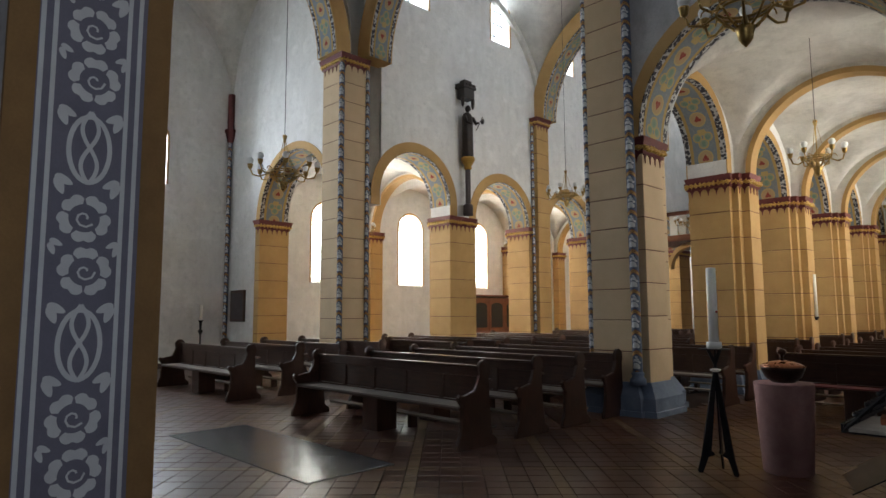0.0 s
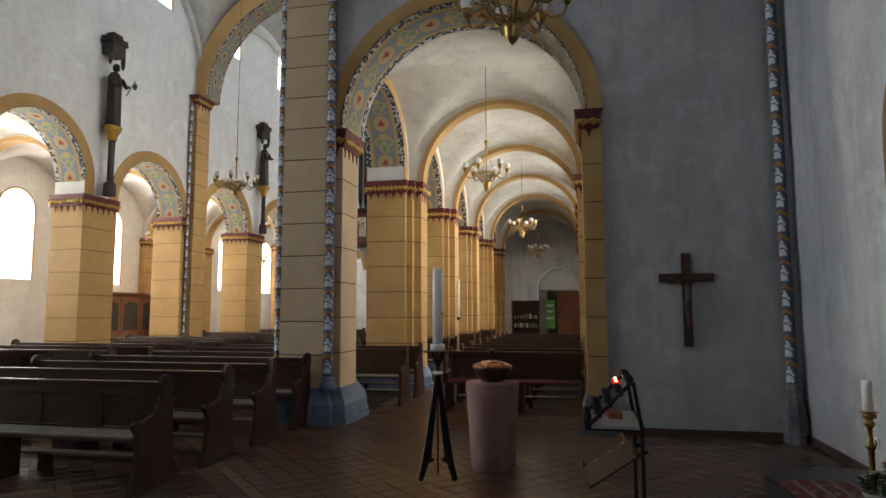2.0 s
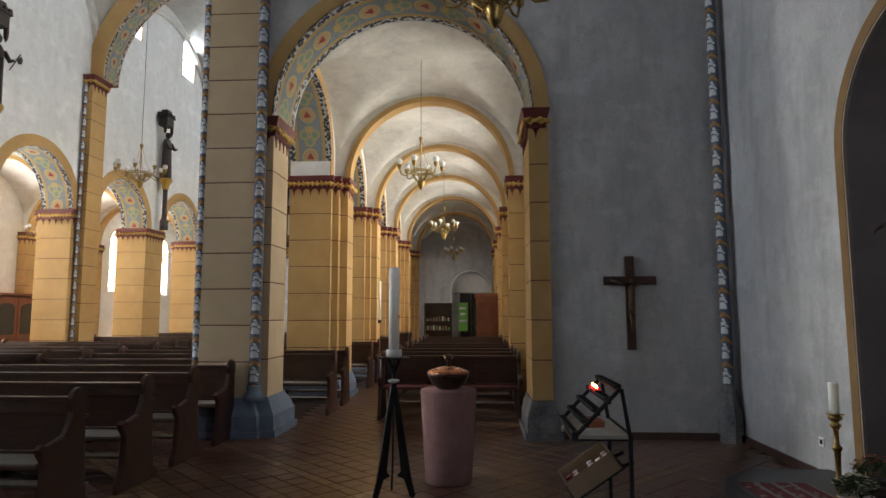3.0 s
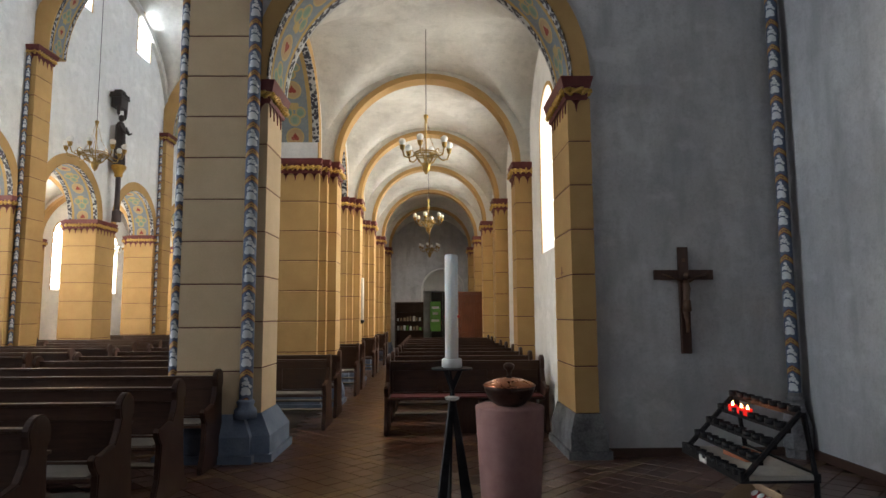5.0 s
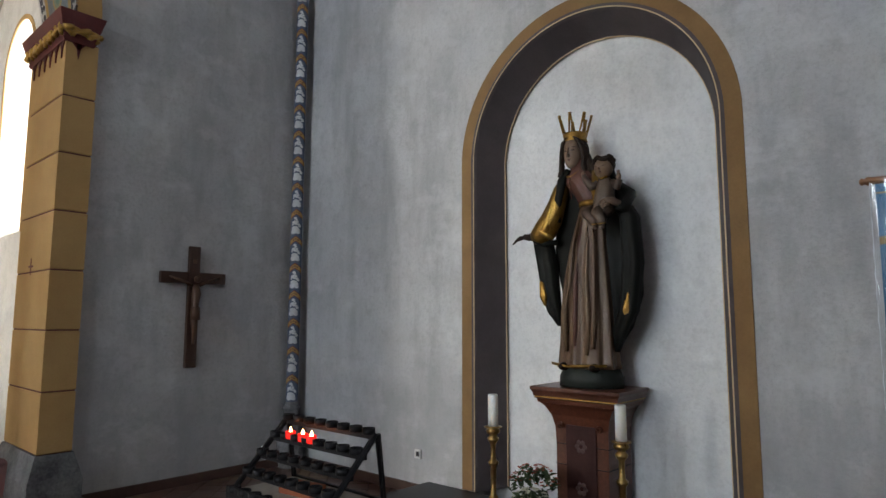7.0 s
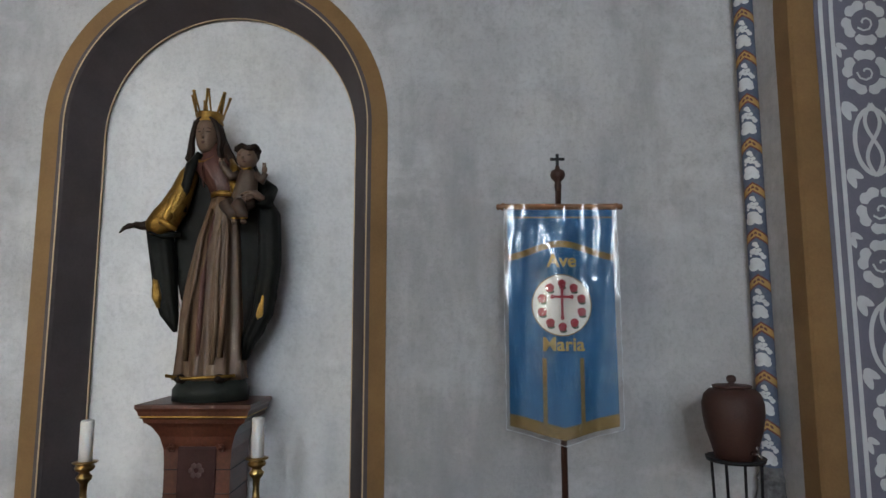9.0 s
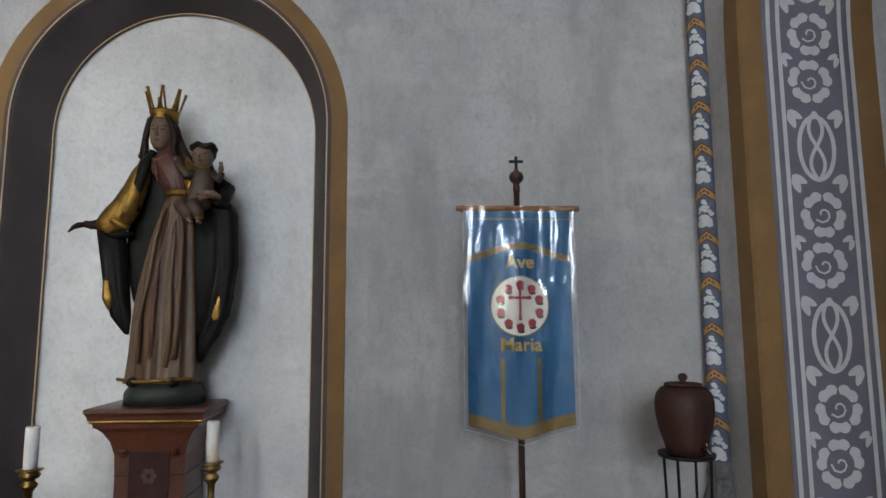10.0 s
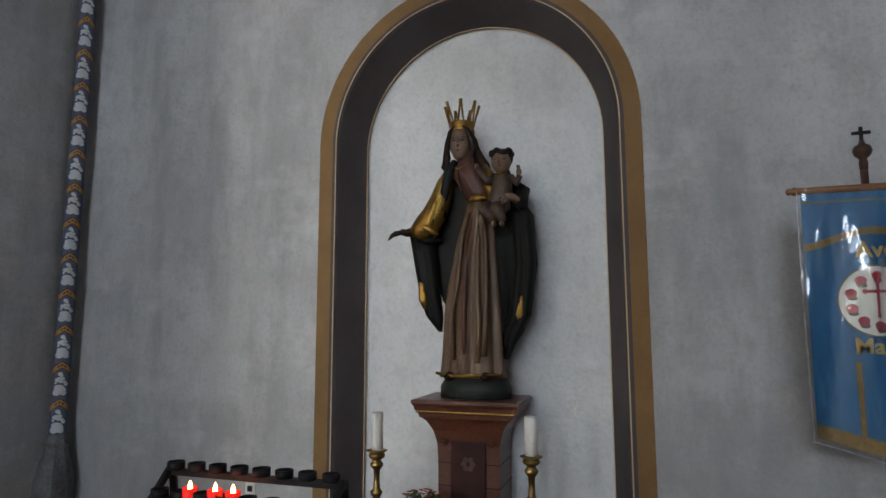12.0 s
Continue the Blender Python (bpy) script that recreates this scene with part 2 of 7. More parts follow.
CROSSWOOD = wood("dark crucifix wood", (0.05, 0.02, 0.012), (0.09, 0.04, 0.024), 0.5, "z")
WAX = surface("candle wax", (0.88, 0.87, 0.83), (0.92, 0.91, 0.88), 6, 40, 0.5, bump=0.05)
SANDSTONE = surface("pink sandstone", (0.235, 0.12, 0.112), (0.31, 0.17, 0.157), 9, 140, 0.9, bump=0.6, depth=0.006)
TILE = surface("worn red floor tile", (0.066, 0.024, 0.015), (0.1, 0.04, 0.025), 2.4, 50, 0.3, 0.12, bump=0.03, depth=0.001, piece=0.25)
TILE_OCHRE = surface("worn yellow floor tile", (0.12, 0.068, 0.032), (0.165, 0.1, 0.048), 2.4, 50, 0.34, 0.12, bump=0.03, depth=0.001, piece=0.25)
GROUT = surface("floor joints", (0.03, 0.018, 0.014), (0.05, 0.03, 0.024), 8, 60, 0.7)
SLATE = surface("polished slate slab", (0.035, 0.042, 0.05), (0.06, 0.068, 0.078), 1.5, 40, 0.22, 0.12, bump=0.03, depth=0.001)
SKIRT = surface("brown skirting tile", (0.06, 0.032, 0.025), (0.09, 0.05, 0.038), 5, 60, 0.4)
BLACKSTONE = surface("black step stone", (0.02, 0.02, 0.023), (0.04, 0.04, 0.045), 4, 60, 0.4)
TERRACOTTA = surface("brown glazed stoneware", (0.03, 0.0095, 0.0065), (0.052, 0.017, 0.011), 5, 60, 0.6, 0.2, bump=0.4)
CARD = surface("brown cardboard", (0.3, 0.21, 0.13), (0.38, 0.28, 0.18), 5, 120, 0.9)
ASH = surface("pale sand", (0.4, 0.38, 0.34), (0.55, 0.52, 0.47), 12, 120, 0.95, bump=0.7, depth=0.01)
BLACKGLASS = surface("black shelf interior", (0.012, 0.011, 0.01), (0.02, 0.018, 0.016), 5, 50, 0.5)
GREEN = surface("green leaflet poster", (0.12, 0.36, 0.06), (0.2, 0.45, 0.1), 3, 30, 0.6)
WHITEPAINT = surface("white enamel", (0.7, 0.7, 0.68), (0.78, 0.78, 0.76), 5, 50, 0.4)
ORGAN = surface("dark organ pipe", (0.05, 0.045, 0.045), (0.09, 0.08, 0.075), 6, 60, 0.35, metal=0.8)
BRICK = surface("red clay block", (0.32, 0.1, 0.05), (0.4, 0.14, 0.07), 10, 80, 0.9)


def plain(name, colour, rough=0.5, metal=0.0, emit=None, strength=0.0, glass=False):
    g = Graph(name)
    g.done(colour, rough, metal)
    if emit:
        g.put(g.bsdf.inputs["Emission Color"], emit)
        g.bsdf.inputs["Emission Strength"].default_value = strength
    if glass:
        g.bsdf.inputs["Transmission Weight"].default_value = 1.0
    return g.mat


BULB = plain("opal glass bulb", (0.8, 0.8, 0.78), 0.15)
FLAME = plain("candle flame", (1, 0.5, 0.2), 0.5, emit=(1.0, 0.35, 0.12), strength=14.0)
REDGLASS = plain("lit red glass cup", (0.6, 0.02, 0.015), 0.2, emit=(1.0, 0.02, 0.015), strength=0.4)
REDCUP = plain("red plastic cup", (0.35, 0.02, 0.025), 0.3)
PANE = plain("clear window glass", (0.9, 0.95, 0.95), 0.05, glass=True)
LEAD = surface("lead cames", (0.03, 0.03, 0.032), (0.05, 0.05, 0.052), 10, 80, 0.6)
FOIL = plain("clear plastic sleeve", (0.95, 0.97, 1.0), 0.08, glass=True)


wb = [n for n in WAX.node_tree.nodes if n.type == "BSDF_PRINCIPLED"][0]
wb.inputs["Subsurface Weight"].default_value = 1.0
wb.inputs["Subsurface Scale"].default_value = 0.4
wb.inputs["Subsurface Radius"].default_value = (0.12, 0.11, 0.1)


# ---- builders ----
def link_mesh(name, bm, material, smooth=False):
    me = bpy.data.meshes.new(name)
    bm.normal_update()
    bm.to_mesh(me)
    bm.free()
    for mt in material if isinstance(material, (list, tuple)) else [material]:
        me.materials.append(mt)
    if smooth:
        for f in me.polygons:
            f.use_smooth = True
    return me


def part(name, bm, material, parent, label="", smooth=False):
    ob = new(name, link_mesh(name, bm, material, smooth))
    ob.parent = parent
    if label:
        ob["label"] = label
    return ob


def thing(name, m, label, category, group=""):
    ob = new(name)
    ob.empty_display_size = 0.1
    ob.matrix_basis = m
    return tagged(ob, label, category, group)


def solo(name, bm, material, m, label, category, group="", kind="", smooth=False):
    ob = new(name, link_mesh(name, bm, material, smooth))
    ob.matrix_basis = m
    return tagged(ob, label, category, group, kind)


def structure(name, bm, material, label="", smooth=False):
    return tagged(new(name, link_mesh(name, bm, material, smooth)), label, "", "", "structure")


def box(bm, x0, x1, y0, y1, z0, z1, bevel=0.0):
    r = bmesh.ops.create_cube(bm, size=1.0)
    bmesh.ops.transform(bm, verts=r["verts"], matrix=Matrix.Translation(((x0 + x1) / 2, (y0 + y1) / 2, (z0 + z1) / 2)) @ Matrix.Diagonal((x1 - x0, y1 - y0, z1 - z0, 1)))
    if bevel:
        es = list({e for v in r["verts"] for e in v.link_edges})
        bmesh.ops.bevel(bm, geom=es, offset=bevel, segments=2, profile=0.6, affect="EDGES")
    return bm


def lathe(bm, profile, segs=24, at=(0, 0, 0)):
    """Turn (radius, height) pairs round the z axis."""
    rings = []
    for r, z in profile:
        rings.append([bm.verts.new((at[0] + max(r, 1e-4) * math.cos(2 * math.pi * i / segs), at[1] + max(r, 1e-4) * math.sin(2 * math.pi * i / segs), at[2] + z)) for i in range(segs)])
    for a, b in zip(rings, rings[1:]):
        for i in range(segs):
            bm.faces.new((a[i], a[(i + 1) % segs], b[(i + 1) % segs], b[i]))
    for ring, flip in ((rings[0], True), (rings[-1], False)):
        bm.faces.new(ring[::-1] if flip else ring)
    return bm


def tube(bm, pts, radius, segs=8):
    """A round bar along points; radius may be one number or one for each point."""
    pts = [Vector(p) for p in pts]
    rad = radius if isinstance(radius, (list, tuple)) else [radius] * len(pts)
    rings = []
    for i, p in enumerate(pts):
        d = (pts[min(i + 1, len(pts) - 1)] - pts[max(i - 1, 0)]).normalized()
        a = d.orthogonal().normalized() if abs(d.z) > 0.99 else d.cross(Vector((0, 0, 1))).normalized()
        b = d.cross(a)
        rings.append([bm.verts.new(p + (a * math.cos(t) + b * math.sin(t)) * rad[i]) for t in [2 * math.pi * k / segs for k in range(segs)]])
    for r1, r2 in zip(rings, rings[1:]):
        for i in range(segs):
            bm.faces.new((r1[i], r1[(i + 1) % segs], r2[(i + 1) % segs], r2[i]))
    bm.faces.new(rings[0][::-1])
    bm.faces.new(rings[-1])
    return bm


def prism(bm, poly, z0, z1, grow0=0.0, grow1=0.0):
    """Extrude a plan polygon; grow widens it about its centre at the bottom or top."""
    n = len(poly)
    area = [Vector((x, y)) for x, y in poly]

    def offset(g):
        out = []
        for i in range(n):
            p, a, b = area[i], area[i - 1], area[(i + 1) % n]
            d1, d2 = (p - a).normalized(), (b - p).normalized()
            n1, n2 = Vector((d1.y, -d1.x)), Vector((d2.y, -d2.x))
            k = n1 + n2
            den = max(0.35, 1 + n1.dot(n2))
            out.append(p + k * (g / den))
        return out

    lo = [bm.verts.new((p.x, p.y, z0)) for p in offset(grow0)]
    hi = [bm.verts.new((p.x, p.y, z1)) for p in offset(grow1)]
    for i in range(n):
        bm.faces.new((lo[i], lo[(i + 1) % n], hi[(i + 1) % n], hi[i]))
    bm.faces.new(lo[::-1])
    bm.faces.new(hi)
    return bm


def slab(bm, outline, place, thick):
    """Extrude a 2D outline (u, w) by thick; place maps (u, w, depth) to space."""
    a = [bm.verts.new(place(u, w, 0)) for u, w in outline]
    b = [bm.verts.new(place(u, w, thick)) for u, w in outline]
    n = len(outline)
    for i in range(n):
        bm.faces.new((a[i], a[(i + 1) % n], b[(i + 1) % n], b[i]))
    bm.faces.new(a[::-1])
    bm.faces.new(b)
    return bm


def fix(bm):
    bmesh.ops.recalc_face_normals(bm, faces=bm.faces)
    return bm


def wall(u0, u1, z0, z1, thick, openings, place):
    """A wall from u0 to u1 with round-headed openings (centre, width, sill, springing); place maps (u, depth, z)."""
    bm = bmesh.new()

    def quad(*q):
        bm.faces.new([bm.verts.new(place(*p)) for p in q])

    def both(a, b):
        """A panel between two edges, each (u, z low, z high), on both faces."""
        for d in (0, thick):
            quad((a[0], d, a[1]), (b[0], d, b[1]), (b[0], d, b[2]), (a[0], d, a[2]))

    at = u0
    for c, w, sill, spring in sorted(openings):
        l, r = c - w / 2, c + w / 2
        both((at, z0, z1), (l, z0, z1))
        if sill > z0:
            both((l, z0, sill), (r, z0, sill))
            quad((l, 0, sill), (r, 0, sill), (r, thick, sill), (l, thick, sill))
        for u in (l, r) if spring - sill > 1e-3 else ():
            quad((u, 0, sill), (u, thick, sill), (u, thick, spring), (u, 0, spring))
        n = 24
        arc = [(c - w / 2 * math.cos(math.pi * i / n), spring + w / 2 * math.sin(math.pi * i / n)) for i in range(n + 1)]
        for (ua, za), (ub, zb) in zip(arc, arc[1:]):
            both((ua, za, z1), (ub, zb, z1))
            quad((ua, 0, za), (ub, 0, zb), (ub, thick, zb), (ua, thick, za))
        at = r
    both((at, z0, z1), (u1, z0, z1))
    for u in (u0, u1):
        quad((u, 0, z0), (u, thick, z0), (u, thick, z1), (u, 0, z1))
    quad((u0, 0, z1), (u1, 0, z1), (u1, thick, z1), (u0, thick, z1))
    edges = [u0] + [e for c, w, sill, spring in sorted(openings) if sill <= z0 for e in (c - w / 2, c + w / 2)] + [u1]
    for a, b in zip(edges[::2], edges[1::2]):
        quad((a, 0, z0), (b, 0, z0), (b, thick, z0), (a, thick, z0))
    bmesh.ops.remove_doubles(bm, verts=bm.verts, dist=1e-4)
    return fix(bm)


def arch_ring(c, spring, r0, r1, depth, place, n=40, foot=0.0):
    """A ring of an arch, with straight feet of that length below the springing."""
    bm = bmesh.new()
    ins = [(c - r0, spring - foot)] * (foot > 0) + [(c - r0 * math.cos(math.pi * i / n), spring + r0 * math.sin(math.pi * i / n)) for i in range(n + 1)] + [(c + r0, spring - foot)] * (foot > 0)
    out = [(c - r1, spring - foot)] * (foot > 0) + [(c - r1 * math.cos(math.pi * i / n), spring + r1 * math.sin(math.pi * i / n)) for i in range(n + 1)] + [(c + r1, spring - foot)] * (foot > 0)
    rows = []
    for (a, b), (e, f) in zip(ins, out):
        rows.append([bm.verts.new(place(*q)) for q in ((a, 0, b), (e, 0, f), (e, depth, f), (a, depth, b))])
    for p, q in zip(rows, rows[1:]):
        for i in range(4):
            bm.faces.new((p[i], p[(i + 1) % 4], q[(i + 1) % 4], q[i]))
    bm.faces.new(rows[0])
    bm.faces.new(rows[-1][::-1])
    return fix(bm)


def soffit_band(c, spring, r, d0, d1, place, n=48):
    """The painted underside of an arch, 4 mm below the masonry, with u across and v along."""
    bm = bmesh.new()
    uvl = bm.loops.layers.uv.new("UVMap")
    rows = []
    for i in range(n + 1):
        t = math.pi * i / n
        rows.append([bm.verts.new(place(c - k * math.cos(t), d, spring + k * math.sin(t))) for d, k in ((d0, r - 0.004), (d1, r - 0.004), (d1, r + 0.01), (d0, r + 0.01))])
    for i, (p, q) in enumerate(zip(rows, rows[1:])):
        for k in range(4):
            f = bm.faces.new((p[k], p[(k + 1) % 4], q[(k + 1) % 4], q[k]))
            va, vb = math.pi * r * i / n, math.pi * r * (i + 1) / n
            ua, ub = (0, 1) if k == 0 else (0, 0)
            for lp, w in zip(f.loops, ((ua, va), (ub, va), (ub, vb), (ua, vb))):
                lp[uvl].uv = w
    return bm


def painted_roll(x, y, z0, z1, r, turn):
    """A round corner shaft with its painted side at the angle turn."""
    bm = bmesh.new()
    uvl = bm.loops.layers.uv.new("UVMap")
    n = 20
    lo = [bm.verts.new((x + r * math.cos(turn + 2 * math.pi * i / n), y + r * math.sin(turn + 2 * math.pi * i / n), z0)) for i in range(n)]
    hi = [bm.verts.new((v.co.x, v.co.y, z1)) for v in lo]
    for i in range(n):
        f = bm.faces.new((lo[i], lo[(i + 1) % n], hi[(i + 1) % n], hi[i]))
        ua = (i / n * 2 + 0.5) if i < n / 2 else ((i - n) / n * 2 + 0.5)
        for lp, w in zip(f.loops, ((ua, z0), (ua + 2 / n, z0), (ua + 2 / n, z1), (ua, z1))):
            lp[uvl].uv = w
    return bm


def mirror(x):
    return 2 * XC - x


def along_x(y, s=1):
    return lambda u, d, z: (u, y + s * d, z)


def along_y(x, s=1):
    return lambda u, d, z: (x + s * d, u, z)


def along_x_far(y, s=1):
    return lambda u, d, z: (mirror(u), y + s * d, z)


# ---- the shell ----
BAYS = [8.55 + PITCH * k for k in range(6)]
bm = bmesh.new()
box(bm, -16.5, 5.2, -8.0, END_Y + 0.6, -0.3, -0.012)
floor = structure("floor", bm, GROUT, "worn red and yellow diagonal church floor tiles")

AX, AR = 0.02, 1.675   # arch from the transept into the aisle
structure("wall_west_transept", wall(AX - AR - 0.001, WALL_X + 0.6, CAP, 12.2, 0.9, [(AX, 2 * AR, CAP, CAP)], along_x(WALL_Y)), PLASTER, "blotchy grey limewashed plaster wall with a crucifix")
structure("wall_west_transept_far", wall(AX - AR - 0.001, WALL_X + 0.6, CAP, 12.2, 0.9, [(AX, 2 * AR, CAP, CAP)], along_x_far(WALL_Y)), NAVEWHITE, "grey limewashed plaster wall")

for f in (lambda x: x, mirror):
    bm = bmesh.new()
    box(bm, min(f(-2.03), f(AX - AR)), max(f(-2.03), f(AX - AR)), WALL_Y, WALL_Y + 0.9, CAP, 12.2)
    structure("wall_west_spandrel", bm, PLASTER if f(0.0) == 0.0 else NAVEWHITE, "plaster over the arch springing")
    bm = bmesh.new()
    box(bm, min(f(AX + AR), f(WALL_X + 0.6)), max(f(AX + AR), f(WALL_X + 0.6)), WALL_Y, WALL_Y + 0.9, 0, CAP)
    structure("wall_west_lower", bm, PLASTER if f(0.0) == 0.0 else NAVEWHITE, "blotchy grey limewashed plaster wall with worn pale patches")

NC, NZ = 2.796, 2.815   # niche centre and springing
structure("wall_niche", wall(EAST_Y - 0.8, WALL_Y, 0, 5.2, 0.3, [(NC, 2.06, 0.0, NZ)], along_y(WALL_X)), PLASTER, "grey limewashed plaster wall with a round-headed niche")
structure("wall_niche_upper", wall(EAST_Y - 0.8, WALL_Y, 5.2, 12.2, 0.6, [(2.76, 1.5, 6.9, 8.5)], along_y(WALL_X)), PLASTER)
bm = bmesh.new()
box(bm, WALL_X + 0.3, WALL_X + 0.6, EAST_Y - 0.8, WALL_Y, 0, 5.2)
structure("wall_niche_back", bm, NICHE, "whitewashed back of the statue niche")
structure("wall_far_transept", wall(EAST_Y - 0.8, WALL_Y, 0, 12.2, 0.6, [(0.9, 1.8, 3.0, 6.3), (3.8, 1.1, 5.1, 6.4)], along_y(FAR_X, -1)), NAVEWHITE, "grey limewashed plaster wall with tall windows")

EC, ER = 1.165, 2.355  # arch of the side chapel
ESP = 3.2
structure("wall_east", wall(-2.0, WALL_X + 0.6, 0, 12.2, 0.82, [(EC, 2 * ER, 0, ESP)], along_x(EAST_Y, -1)), PLASTER, "plaster wall with a wide painted chapel arch")
structure("wall_east_far", wall(-16.0, -2.0, 0, 12.2, 0.82, [(XC, 5.8, 0, 6.2)], along_x(EAST_Y, -1)), NAVEWHITE, "plaster wall with the chancel arch")
structure("wall_chapel_end", wall(-1.9, 4.5, 0, 6.4, 0.3, [], along_x(-4.4, -1)), PLASTER, "plain chapel wall")
# chapel side and ceiling: the dimness is put into a dark colour
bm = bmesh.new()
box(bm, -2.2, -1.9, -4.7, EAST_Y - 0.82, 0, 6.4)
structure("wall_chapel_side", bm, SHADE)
# side opening added out of view to let light onto the rose jamb
structure("wall_chapel_window", wall(-4.4, EAST_Y - 0.82, 0, 6.4, 0.3, [(-3.5, 1.4, 1.9, 3.5)], along_y(4.2)), PLASTER, "chapel wall with an added, unseen window")
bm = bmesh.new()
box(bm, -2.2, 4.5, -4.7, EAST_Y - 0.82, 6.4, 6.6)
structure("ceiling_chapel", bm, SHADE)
structure("wall_chancel_end", wall(-9.4, -1.9, 0, 12.2, 0.3, [(XC, 2.2, 4.5, 7.4)], along_x(-6.6, -1)), NAVEWHITE)
bm = bmesh.new()
box(bm, -2.4, -2.2, -6.6, EAST_Y - 0.82, 0, 12.2)
box(bm, -9.4, -9.1, -6.6, EAST_Y - 0.82, 0, 12.2)
structure("wall_chancel_sides", bm, NAVEWHITE)
bm = bmesh.new()
box(bm, -9.4, -2.2, -6.6, EAST_Y - 0.82, 12.0, 12.2)
structure("ceiling_chancel", bm, VAULT)

for side, f in (("", lambda x: x), ("_far", mirror)):
    sg = 1 if not side else -1
    dy = FAR_DY if side else 0.0
    arches = [(y + dy, 2.4, CAP, CAP + (0.28 if y < 9 else 0.0)) for y in BAYS if y < END_Y - 1]
    structure("wall_arcade" + side, wall(WALL_Y + 0.9, END_Y, CAP, 6.6, 0.75, arches, along_y(f(-2.5), sg)), NAVEWHITE, "white plastered nave wall over round arches")
    structure("wall_clerestory" + side, wall(WALL_Y + 0.9, END_Y, 6.6, 12.2, 0.75, [(y - (0.25 if side else 0.0), 0.85, 9.5, 10.5) for y in BAYS], along_y(f(-2.5), sg)), NAVEWHITE, "white plastered nave wall with small round-headed windows")
    structure("wall_aisle" + side, wall(WALL_Y + 0.9, END_Y, 0, 7.0, 0.6, [(y, 1.1, 2.4, 4.3) for y in BAYS], along_y(f(AW), sg)), NAVEWHITE, "white plastered aisle wall with round-headed windows")
structure("wall_end", wall(-14.2, 3.2, 0, 12.2, 0.5, [(0.62, 1.75, 0, 2.55)], along_x(END_Y)), PLASTER, "grey plaster end wall with an arched porch opening")
bm = bmesh.new()
box(bm, -0.6, 1.9, END_Y + 0.5, END_Y + 0.6, 0, 4)
structure("wall_porch", bm, PLASTER)


def vault(name, x0, x1, y0, y1, spring, rise, n=26):
    """A groin vault: two barrels that cross, 15 cm thick."""
    bm = bmesh.new()
    cx, cy, rx, ry = (x0 + x1) / 2, (y0 + y1) / 2, (x1 - x0) / 2, (y1 - y0) / 2
    grid = []
    for i in range(n + 1):
        row = []
        a = -math.cos(math.pi * i / n)
        for j in range(n + 1):
            b = -math.cos(math.pi * j / n)
            h = rise * math.sqrt(max(0, 1 - min(a * a, b * b)))
            row.append((cx + rx * a, cy + ry * b, spring + h))
        grid.append(row)
    lo = [[bm.verts.new(p) for p in row] for row in grid]
    hi = [[bm.verts.new((p[0], p[1], p[2] + 0.15)) for p in row] for row in grid]
    for i in range(n):
        for j in range(n):
            bm.faces.new((lo[i][j], lo[i][j + 1], lo[i + 1][j + 1], lo[i + 1][j]))
            bm.faces.new((hi[i][j], hi[i + 1][j], hi[i + 1][j + 1], hi[i][j + 1]))
    return structure(name, bm, VAULT, "pale plastered groin vault", True)


for y in BAYS:
    vault("ceiling_aisle", -1.75, AW, y - PITCH / 2, y + PITCH / 2, CAP + 0.02, 1.66)
    vault("ceiling_aisle_far", mirror(AW), mirror(-1.75), y - PITCH / 2, y + PITCH / 2, CAP + 0.02, 1.66)
for y0, y1 in ((6.85, 13.65), (13.65, 20.45), (20.45, 27.25)):
    vault("ceiling_nave", mirror(-2.5), -2.5, y0, y1, HIGH + 0.1, 3.7)
vault("ceiling_crossing", mirror(-2.5), -2.5, EAST_Y, 6.85, HIGH + 0.1, 3.7)
vault("ceiling_transept", -2.5, WALL_X, EAST_Y, WALL_Y, HIGH + 0.1, 3.6)
vault("ceiling_transept_far", FAR_X, mirror(-2.5), EAST_Y, WALL_Y, HIGH + 0.1, 3.6)
bm = bmesh.new()
box(bm, -17, 5.5, -8, END_Y + 1, 12.4, 12.6)
structure("ceiling_roof", bm, VAULT)

# skirting tiles along the near walls
bm = bmesh.new()
box(bm, 1.9, WALL_X, WALL_Y - 0.018, WALL_Y, 0, 0.09, 0.004)
structure("baseboard", bm, SKIRT, "dark brown tile skirting")
bm = bmesh.new()
box(bm, WALL_X - 0.018, WALL_X, EAST_Y, NC - 1.14, 0, 0.09, 0.004)
structure("baseboard", bm, SKIRT, "dark brown tile skirting")
bm = bmesh.new()
box(bm, WALL_X - 0.018, WALL_X, NC + 1.14, WALL_Y - 0.02, 0, 0.09, 0.004)
structure("baseboard", bm, SKIRT, "dark brown tile skirting")
bm = bmesh.new()
box(bm, FAR_X, FAR_X + 0.02, EAST_Y, WALL_Y, 0, 0.14, 0.004)
structure("baseboard", bm, SKIRT, "dark brown tile skirting")


# ---- painted arches ----
def trim(name, bm, mt, label="", smooth=False):
    return tagged(new(name, link_mesh(name, bm, mt, smooth)), label, "", "", "structure")


trim("trim_aisle_arch", arch_ring(AX, CAP, AR - 0.002, AR + 0.205, 0.02, along_x(WALL_Y, -1)), OCHRE, "ochre painted arch band")
trim("trim_aisle_soffit", soffit_band(AX, CAP, AR, -0.02, 0.86, along_x(WALL_Y)), SOFFIT, "arch soffit painted with hearts and vines")
trim("trim_aisle_arch_far", arch_ring(AX, CAP, AR - 0.002, AR + 0.205, 0.02, along_x_far(WALL_Y, -1)), OCHRE, "ochre painted arch band")
trim("trim_aisle_soffit_far", soffit_band(AX, CAP, AR, -0.02, 0.86, along_x_far(WALL_Y)), SOFFIT, "arch soffit painted with hearts and vines")
